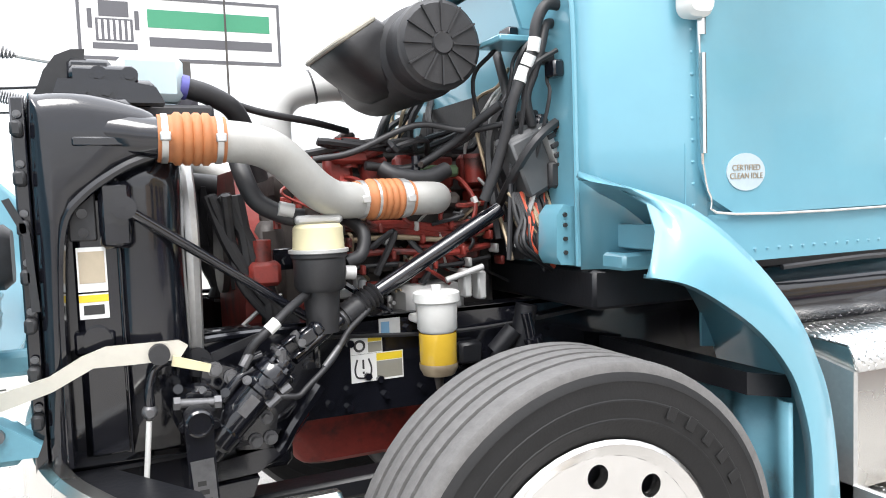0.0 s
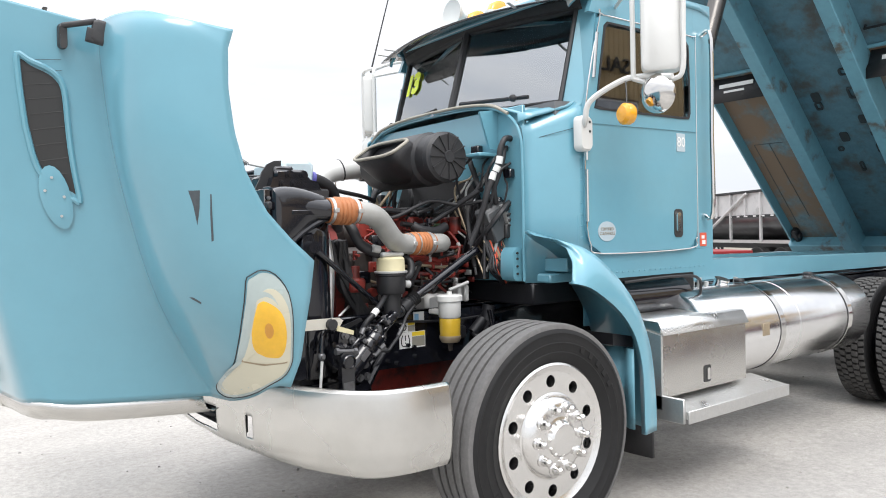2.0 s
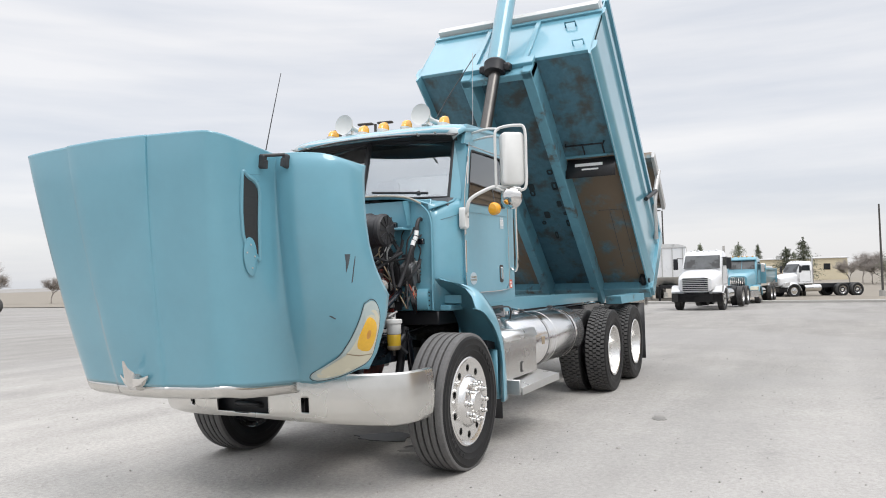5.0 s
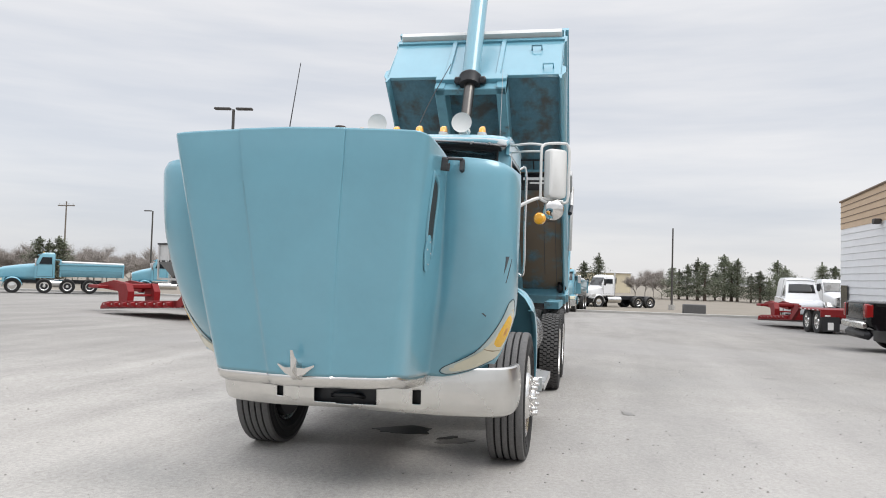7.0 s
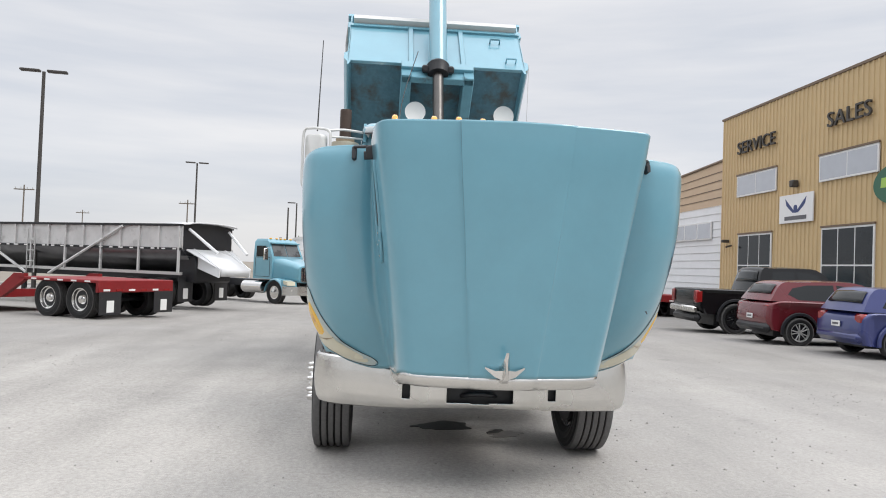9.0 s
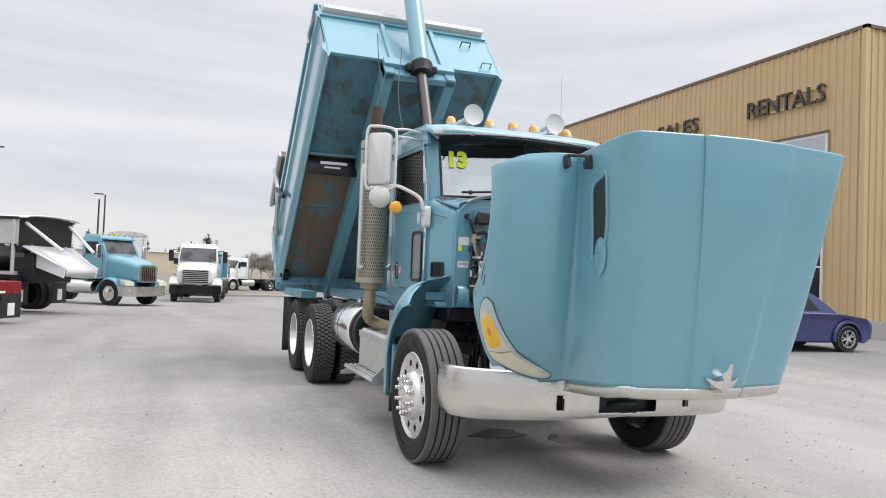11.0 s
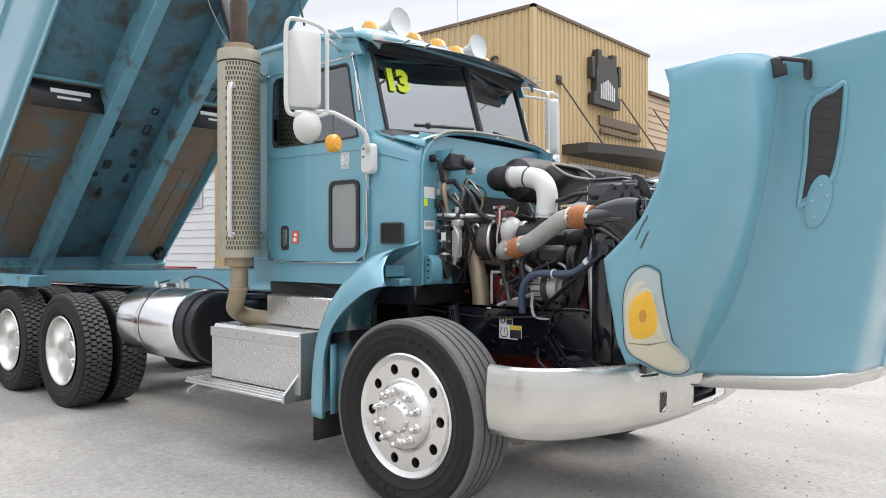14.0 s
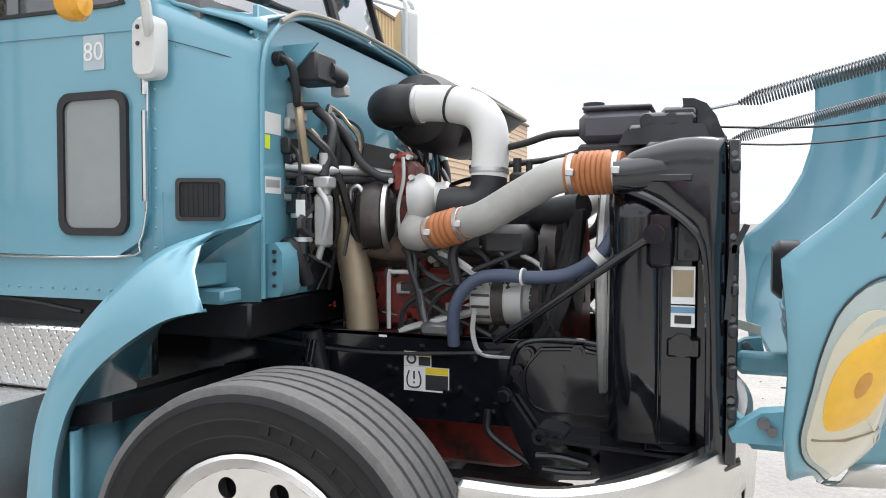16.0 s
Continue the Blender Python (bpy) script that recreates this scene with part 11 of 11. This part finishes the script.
def lowboy(at, label):
    """Red lowboy: rear end at the origin, deck running to +x."""
    t = thing("lowboy_trailer", label, "trailer", "red lowboy trailers", at=at)
    part("rear_frame", Geo().box(0, 3.0, -1.25, 1.25, 0.94, 1.02, 0.02).box(0, 0.12, -1.25, 1.25, 0.70, 0.98, 0.02).prism([(2.8, 1.10), (2.8, 0.92), (3.7, 0.42), (4.1, 0.42), (4.1, 0.62), (3.9, 0.62), (3.2, 1.10)], "y", -1.25, -1.12).prism([(2.8, 1.10), (2.8, 0.92), (3.7, 0.42), (4.1, 0.42), (4.1, 0.62), (3.9, 0.62), (3.2, 1.10)], "y", 1.12, 1.25), RED_STEEL, t)
    part("deck", Geo().ring_loft([[(x, y_, z_) for y_, z_ in ((-1.25, z0), (1.25, z0), (1.25, z1), (-1.25, z1))] for x, z0, z1 in ((3.95, 0.40, 0.62), (6.0, 0.30, 0.52), (8.6, 0.19, 0.41), (9.1, 0.13, 0.33), (9.25, 0.10, 0.18))]), RED_STEEL, t)
    for k in range(8):
        for s in (-1, 1):
            part("outrigger", Geo().prism([(s * 1.25, 0.58 - 0.028 * k), (s * 1.42, 0.54 - 0.028 * k), (s * 1.42, 0.46 - 0.028 * k), (s * 1.25, 0.40 - 0.028 * k)], "x", 4.2 + 0.6 * k, 4.32 + 0.6 * k), RED_STEEL, t)
    neck = part("gooseneck", Geo().box(8.75, 9.0, -0.60, 0.60, 0.84, 1.02, 0.04).box(8.75, 8.95, -0.58, 0.58, 0.56, 0.64, 0.02), RED_STEEL, t, "red gooseneck with two upright cheeks")
    for s in (-1, 1):
        part("neck_cheek", Geo().prism([(8.55, 0.26), (9.15, 0.26), (9.25, 0.70), (9.5, 1.04), (8.70, 1.04), (8.50, 0.75)], "y", s * 0.38, s * 0.62), RED_STEEL, neck)
        part("neck_arm", Geo().prism([(9.1, 1.04), (10.2, 1.12), (11.4, 0.96), (11.4, 0.80), (9.3, 0.70)], "y", s * 0.26, s * 0.38), RED_STEEL, neck)
    part("neck_plate", Geo().box(10.6, 11.5, -0.75, 0.75, 0.80, 0.92, 0.02), RED_STEEL, neck)
    for k in range(8):
        for s in (-1, 1):
            part("reflector", Geo().box(4.37 + 0.6 * k, 4.45 + 0.6 * k, s * 1.42, s * 1.426, 0.485 - 0.028 * k, 0.52 - 0.028 * k), TRAILER_GREY, t)
    for k in range(6):
        part("reflector", Geo().box(-0.01, 0.0, -1.1 + 0.4 * k, -0.9 + 0.4 * k, 0.74, 0.79), STICKER_WHITE if k % 2 else LAMP_RED, t)
    for s in (-1, 1):
        for k in range(5):
            part("reflector", Geo().box(0.3 + 0.5 * k, 0.5 + 0.5 * k, s * 1.25, s * 1.256, 0.96, 1.0), STICKER_WHITE, t)
        for x in (0.75, 1.95):
            wheel(t, x, s * 1.05, s, yard_tyre, yard_rim, 0.50, "wheel", True)
        part("mud_flap", Geo().box(-0.02, 0.0, s * 0.55, s * 1.22, 0.14, 0.72), HOSE, t)
        part("flap_mark", Geo().box(-0.03, -0.02, s * 0.78, s * 1.0, 0.20, 0.50), STICKER_WHITE, t)
    part("axle", Geo().cyl((0.75, -1, 0.5), (0.75, 1, 0.5), 0.08, n=8).cyl((1.95, -1, 0.5), (1.95, 1, 0.5), 0.08, n=8), FRAME_BLACK, t)


lowboy(Matrix.Translation((14.0, 6.98, ground_z(14.5))) @ Matrix.Rotation(radians(60), 4, "Z"), "red lowboy trailer with dual wheels and white-marked flaps")
lowboy(Matrix.Translation((26.0, -12.0, ground_z(28))) @ Matrix.Rotation(radians(3), 4, "Z"), "red lowboy trailer parked before the workshop")


# loaded flatbed, end on, beyond the teal dump truck
fb = thing("flatbed_trailer", "pale flatbed trailer with a dark covered load", "trailer", at=stand(62.0, -1.95, 0))
part("deck", Geo().box(0, 9.0, -1.25, 1.25, 1.0, 1.15, 0.02), TRAILER_GREY, fb)
part("load", Geo().box(0.2, 8.6, -1.2, 1.2, 1.15, 2.05, 0.08), RUST_PIPE, fb, "dark brown covered load")
part("end_beam", Geo().box(-0.05, 0.0, -1.25, 1.25, 0.55, 1.12, 0.02), WHITE_METAL, fb)
for x in (1.0, 2.2):
    for s in (-1, 1):
        wheel(fb, x, s * 1.05, s, yard_tyre, yard_rim, 0.50, "wheel", True)


def hopper(at):
    """Belt trailer: rear end at the origin, body running to +x."""
    t = thing("hopper_trailer", "weathered aluminium belt trailer with diagonal braces", "trailer", at=at)
    L = 12.6
    for s in (-1, 1):
        part("upper_side", Geo().box(0, L, s * 1.25, s * 1.20, 2.02, 2.78), TRAILER_GREY, t)
        part("sloped_side", Geo().sheet([[(x, s * 1.24, 2.02) for x in (0, L)], [(x, s * 0.45, 1.25) for x in (0, L)]]), TRAILER_DARK, t, solid=0.03)
        for k in range(15):
            x = 0.1 + (L - 0.2) * k / 14
            part("side_post", Geo().box(x - 0.035, x + 0.035, s * 1.25, s * 1.32, 1.20 if k % 2 == 0 else 2.0, 2.80), TRAILER_GREY, t)
        part("top_rail", Geo().box(0, L, s * 1.18, s * 1.33, 2.78, 2.86, 0.01), FRAME_BLACK, t)
        part("mid_rail", Geo().box(0, L, s * 1.24, s * 1.30, 1.98, 2.06), FRAME_BLACK, t)
        for k in range(26):
            part("reflector", Geo().box(0.2 + 0.48 * k, 0.36 + 0.48 * k, s * 1.30, s * 1.306, 2.0, 2.045), STICKER_WHITE, t)
        part("bottom_rail", Geo().box(0, L, s * 1.18, s * 1.28, 1.15, 1.25), ALU, t)
        for x0, x1 in ((2.6, 6.2), (L - 1.5, L - 5.2)):
            part("brace", Geo().tube([(x0, s * 1.34, 2.76), (x1, s * 1.30, 1.0)], 0.05, 6), TRAILER_GREY, t)
        part("side_beam", Geo().box(0, L, s * 0.40, s * 0.55, 0.95, 1.25), FRAME_BLACK, t)
        part("ladder", Geo().box(6.9, 6.94, s * 1.33, s * 1.36, 1.0, 2.6).box(7.3, 7.34, s * 1.33, s * 1.36, 1.0, 2.6).box(6.9, 7.34, s * 1.33, s * 1.36, 1.4, 1.44).box(6.9, 7.34, s * 1.33, s * 1.36, 1.8, 1.84).box(6.9, 7.34, s * 1.33, s * 1.36, 2.2, 2.24), ALU, t)
        for x in (1.0, 2.3):
            wheel(t, x, s * 1.05, s, yard_tyre, yard_rim, 0.52, "wheel", True)
        part("mud_flap", Geo().box(0.1, 0.12, s * 0.55, s * 1.22, 0.25, 1.1), HOSE, t)
        part("flap_mark", Geo().box(0.09, 0.1, s * 0.78, s * 1.0, 0.35, 0.70), STICKER_WHITE, t)
        part("landing_leg", Geo().box(L - 2.6, L - 2.45, s * 0.6, s * 0.75, 0.05, 1.2), FRAME_BLACK, t)
    part("end_wall", Geo().prism([(-1.22, 1.8), (1.22, 1.8), (1.22, 2.82), (0.5, 2.90), (-0.5, 2.90), (-1.22, 2.82)], "x", 0, 0.06), FRAME_BLACK, t)
    part("end_cap", Geo().ring_loft([[(x, 1.22 * math.cos(a), 2.84 + 0.10 * math.sin(a)) for a in [math.pi * k / 12 for k in range(13)]] for x in (-0.25, 0.9)], False, False), FAR_WHITE, t, "white end cap of the rolled cover", solid=0.03)
    part("rear_chute", Geo().sheet([[(-0.1, y, 2.0) for y in (-1.15, 1.15)], [(-1.25, y, 1.35) for y in (-0.75, 0.75)], [(-1.2, y, 1.15) for y in (-0.7, 0.7)]]), FAR_WHITE, t, "white belt discharge chute", solid=0.05)
    for s in (-1, 1):
        part("chute_arm", Geo().tube([(-0.05, s * 1.0, 2.7), (-1.1, s * 0.75, 1.9)], 0.05, 6), FAR_WHITE, t)
        part("chute_cheek", Geo().prism([(-0.1, 2.05), (-1.25, 1.4), (-1.2, 1.1), (-0.1, 1.45)], "y", s * 0.75, s * 0.80), FAR_WHITE, t)
    part("rear_machinery", Geo().box(-0.3, 0.5, -0.9, 0.9, 0.9, 1.8, 0.05), FRAME_BLACK, t)


hopper(Matrix.Translation((20.1, 6.55, ground_z(18))) @ Matrix.Rotation(radians(61), 4, "Z"))

box_t = thing("box_trailer", "white grain trailer with a bowed cover on dark legs", "trailer", at=pose(49.4, 5.6, ground_z(50), 0, 0, 8))
part("box_body", Geo().box(0, 10, -1.3, 1.3, 1.75, 3.9, 0.03), FAR_WHITE, box_t)
part("bowed_cover", Geo().prism([(1.33 * math.cos(a), 3.87 + 0.28 * math.sin(a)) for a in [math.pi * k / 10 for k in range(11)]], "x", -0.05, 10.05), TRAILER_GREY, box_t)
for k in range(4):
    part("front_rib", Geo().box(-0.04, 0.0, -1.1 + 0.71 * k, -1.04 + 0.71 * k, 1.8, 3.85), GALV, box_t)
part("front_slope", Geo().prism([(0.05, 1.76), (1.6, 1.76), (1.6, 1.1), (1.3, 1.1)], "y", -1.1, 1.1), FAR_WHITE, box_t)
part("running_gear", Geo().box(0.2, 9.8, -0.5, 0.5, 0.95, 1.2, 0.02), FRAME_BLACK, box_t)
for s in (-1, 1):
    part("landing_leg", Geo().box(1.0, 1.15, s * 0.55, s * 0.7, 0.0, 1.2), FRAME_BLACK, box_t)
    for x in (7.6, 8.9):
        wheel(box_t, x, s * 1.05, s, yard_tyre, yard_rim, 0.52, "wheel", True)

chassis = thing("skeletal_trailer", "black skeletal trailer with dual wheels", "trailer", at=pose(2.6, 16.2, ground_z(2), 0, 0, 150))
part("frame", Geo().box(-0.3, 9, -0.6, 0.6, 0.95, 1.2, 0.02).box(-0.3, 2.2, -1.2, 1.2, 1.05, 1.3, 0.02), FRAME_BLACK, chassis)
for s in (-1, 1):
    for x in (0.8, 2.05):
        wheel(chassis, x, s * 1.05, s, yard_tyre, yard_rim, 0.52, "wheel", True)
    part("mud_flap", Geo().box(-0.32, -0.3, s * 0.55, s * 1.22, 0.22, 1.0), HOSE, chassis)
    part("flap_mark", Geo().box(-0.34, -0.32, s * 0.7, s * 1.05, 0.28, 0.5), STICKER_WHITE, chassis)


# ---- cars before the building: built facing -x, rear at +x ----
def car(at, name, label, paint, w, lower, green, wheels_x, r=0.345, lamps=(), lower_trim=None, panes=(), rim_me=car_rim):
    t = thing(name, label, "car" if name != "pickup_truck" else "pickup", "cars before the dealership", at=at)

    x_mid, x_half = (max(p[0] for p in lower) + min(p[0] for p in lower)) / 2, (max(p[0] for p in lower) - min(p[0] for p in lower)) / 2
    z_top = max(p[1] for p in lower)

    def shell(profile, w0, mat, nm):
        """Side outline swept across, its ends and shoulders drawn in towards the flanks."""
        rings = []
        for y, d in ((-0.94, 0.27), (-0.985, 0.16), (-1.0, 0.085), (-0.97, 0.035), (-0.85, 0.018), (-0.5, 0.0), (0.5, 0.0), (0.85, 0.018), (0.97, 0.035), (1.0, 0.085), (0.985, 0.16), (0.94, 0.27)):
            ring = []
            for x, z in profile:
                k = max(0.0, abs(x - x_mid) - (x_half - 0.55)) / 0.55
                up = max(0.0, z - (z_top - 0.22)) / 0.22
                ring.append((x - math.copysign(d * k * k * 1.2, x - x_mid), y * w0, z - 0.45 * d * up))
            rings.append(ring)
        part(nm, Geo().ring_loft(rings, True, True), mat, t, sharp=55)

    # body outline: softened above, with the wheel arches cut below
    top = [lower[0]]
    for p, q, o in zip(lower, lower[1:], lower[2:]):
        if q is lower[-2] or q is lower[-1]:
            break
        top += [(q[0] + (p[0] - q[0]) * 0.18, q[1] + (p[1] - q[1]) * 0.18), (q[0] * 0.9 + (p[0] + o[0]) * 0.05, q[1] * 0.9 + (p[1] + o[1]) * 0.05), (q[0] + (o[0] - q[0]) * 0.18, q[1] + (o[1] - q[1]) * 0.18)]
    low = (lower[-1][1] + lower[-2][1]) / 2
    top.append(lower[-2])
    R = r + 0.065
    for x in sorted(wheels_x, reverse=True):
        a0 = math.asin(max(-0.9, min(0.9, (low - r) / R)))
        top += [(x + R * math.cos(a0 + (math.pi - 2 * a0) * k / 14), r + R * math.sin(a0 + (math.pi - 2 * a0) * k / 14)) for k in range(15)]
    top.append(lower[-1])
    shell(top, w / 2, paint, "body")
    part("underbody", Geo().box(wheels_x[0] - 0.5, wheels_x[-1] + 0.5, -w / 2 + 0.32, w / 2 - 0.32, 0.2, 0.75, 0.02), FRAME_BLACK, t)
    # cabin tapering to the roof
    zb, zt = min(p[1] for p in green), max(p[1] for p in green)
    g_mid, g_half = (green[0][0] + green[-1][0]) / 2, (green[-1][0] - green[0][0]) / 2
    soft = smooth_path([(x, z, 0) for x, z in green], 4)

    def crown(x, f, z):
        """A point of the cabin at share f of its width, bowed outwards and upwards."""
        h = (z - zb) / (zt - zb)
        c = 1 - f * f
        return (x + 0.07 * c * max(-1.0, min(1.0, (x - g_mid) / g_half)), f * w / 2 * (0.93 - 0.19 * h), z + 0.035 * c * h)

    part("cabin", Geo().ring_loft([[crown(p[0], f, p[1]) for p in soft] for f in (-1, -0.97, -0.88, -0.7, -0.35, 0, 0.35, 0.7, 0.88, 0.97, 1)]), paint, t, sharp=50)
    for pane in panes:
        for s in (-1, 1):
            o = [(x, s * (w / 2 * (0.93 - 0.19 * (z - zb) / (zt - zb)) + 0.004), z) for x, z in pane]
            i = [(x, s * (w / 2 * (0.93 - 0.19 * (z - zb) / (zt - zb)) - 0.02), z) for x, z in pane]
            part("side_window", Geo().ring_loft([o, i]), CAR_GLASS, t)
    # rear window on the sloping tail, windscreen on the front slope
    for nm in ("rear_window", "windscreen"):
        dx = 0.014 if nm == "rear_window" else -0.014
        rows = []
        for k in (1.4, 2, 2.5, 3, 3.5):
            a, b_ = (soft[int(k)], soft[int(k) + 1]) if nm == "windscreen" else (soft[-1 - int(k)], soft[-2 - int(k)])
            q = a + (b_ - a) * (k - int(k))
            rows.append([(p[0] + dx, p[1], p[2] + 0.010) for p in (crown(q.x, f, q.y) for f in (-0.84, -0.6, -0.3, 0, 0.3, 0.6, 0.84))])
        part(nm, Geo().sheet(rows), CAR_GLASS, t, solid=0.006)
    for x in wheels_x:
        for s in (-1, 1):
            wheel(t, x, s * (w / 2 - 0.105), s, car_tyre, rim_me, r, "wheel")
            arc = [radians(-8 + 196 * k / 16) for k in range(17)]
            flare = [[(x + rad * math.cos(a), s * y, r + rad * math.sin(a)) for a in arc] for rad, y in ((R - 0.005, w / 2 - 0.06), (R - 0.005, w / 2 + 0.012), (R + 0.05, w / 2 + 0.012), (R + 0.07, w / 2 - 0.02))]
            part("wheel_flare", Geo().sheet(flare), paint if lower_trim is None else lower_trim, t)
    xr = max(p[0] for p in lower)
    for s in (-1, 1):
        for z0, z1, y0, y1 in lamps:
            part("tail_lamp", Geo().box(xr - 0.27, xr - 0.045, s * y0, s * min(y1, w / 2 - 0.028), z0, z1, 0.045), LAMP_RED, t)
    part("number_plate", Geo().box(xr + 0.002, xr + 0.016, -0.16, 0.16, 0.62, 0.74, 0.004), FRAME_WHITE, t)
    part("plate_bar", Geo().box(xr + 0.016, xr + 0.018, -0.11, 0.11, 0.66, 0.70), GREY_FILM, t)
    part("rear_bumper", Geo().box(xr - 0.20, xr + 0.015, -w / 2 + 0.05, w / 2 - 0.05, 0.31, 0.55, 0.09), FRAME_BLACK if lower_trim is None else lower_trim, t)
    return t


NOSE = 87.0   # noses to the building
car(Matrix.Translation((11.38, -12.1, ground_z(12))) @ Matrix.Rotation(radians(NOSE), 4, "Z"), "compact_suv", "maroon compact suv with dark lower trim", MAROON, 1.80,
    [(-0.80, 0.45), (-0.85, 0.75), (-0.65, 0.98), (0.35, 1.06), (3.05, 1.10), (3.38, 1.02), (3.42, 0.60), (3.3, 0.38), (-0.5, 0.30)],
    [(0.25, 1.04), (0.95, 1.52), (1.7, 1.57), (2.55, 1.545), (2.98, 1.50), (3.30, 1.08)], (0.0, 2.6), 0.345, ((0.93, 0.99, 0.50, 0.84), (0.66, 0.74, 0.62, 0.84)), FRAME_BLACK,
    ([(0.75, 1.10), (1.05, 1.44), (1.62, 1.50), (1.62, 1.10)], [(1.70, 1.10), (1.70, 1.50), (2.35, 1.48), (2.72, 1.40), (2.85, 1.25), (2.6, 1.12)]))
car(Matrix.Translation((8.5, -12.4, ground_z(10))) @ Matrix.Rotation(radians(NOSE), 4, "Z"), "hatchback", "dark blue two-door hatchback", CAR_BLUE, 1.73,
    [(-0.75, 0.35), (-0.80, 0.65), (-0.60, 0.82), (0.30, 0.94), (3.10, 0.96), (3.28, 0.85), (3.32, 0.50), (3.2, 0.28), (-0.5, 0.22)],
    [(0.30, 0.92), (0.95, 1.38), (1.6, 1.44), (2.5, 1.43), (2.92, 1.395), (3.22, 0.96)], (0.0, 2.5), 0.32, ((0.70, 0.92, 0.55, 0.84),), CAR_BLUE,
    ([(0.80, 0.98), (1.10, 1.32), (1.85, 1.37), (1.85, 0.98)], [(1.93, 0.98), (1.93, 1.37), (2.6, 1.33), (2.8, 1.05)]))
pk = car(Matrix.Translation((15.35, -13.49, ground_z(15))) @ Matrix.Rotation(radians(NOSE), 4, "Z") @ Matrix.Diagonal((1.0, 1.03, 1.07, 1)), "pickup_truck", "black crew cab pickup with a chrome rear bumper", CAR_BLACK, 2.0,
         [(-0.95, 0.55), (-1.0, 0.9), (-0.85, 1.12), (0.45, 1.20), (4.75, 1.24), (4.80, 1.20), (4.80, 0.70), (4.6, 0.55), (-0.6, 0.50)],
         [(0.40, 1.18), (1.0, 1.78), (1.5, 1.86), (2.4, 1.85), (2.76, 1.80), (2.93, 1.22)], (0.0, 3.65), 0.42, (), FRAME_BLACK,
         ([(0.85, 1.26), (1.10, 1.70), (1.72, 1.78), (1.72, 1.26)], [(1.80, 1.26), (1.80, 1.78), (2.45, 1.76), (2.55, 1.26)]), dark_rim)
for s in (-1, 1):
    part("tail_lamp", Geo().box(4.62, 4.825, s * 0.79, s * 1.004, 0.84, 1.18, 0.03), LAMP_RED, pk, "red tail lamp")
part("chrome_bumper", Geo().box(4.74, 4.90, -0.95, 0.95, 0.57, 0.74, 0.04), BUMPER_METAL, pk)
part("tailgate_seam", Geo().frame_loop([(-0.78, 0.78), (0.78, 0.78), (0.78, 1.2), (-0.78, 1.2)], [(-0.76, 0.80), (0.76, 0.80), (0.76, 1.18), (-0.76, 1.18)], "x", 4.80, 4.81), FRAME_BLACK, pk)
car(Matrix.Translation((43.0, -14.45, ground_z(44))) @ Matrix.Rotation(radians(-7), 4, "Z") @ Matrix.Diagonal((1.05, 1.05, 1.14, 1)), "delivery_van", "white high-roof delivery van", FAR_WHITE, 2.0,
    [(-0.85, 0.45), (-0.95, 0.9), (-0.78, 1.08), (0.05, 1.24), (4.9, 1.30), (5.0, 1.2), (5.0, 0.5), (-0.5, 0.4)],
    [(-0.10, 1.20), (0.75, 2.08), (1.15, 2.28), (4.8, 2.30), (4.95, 1.25)], (0.0, 3.9), 0.345, (), None, ([(0.45, 1.36), (0.90, 1.92), (1.6, 1.95), (1.6, 1.36)],))
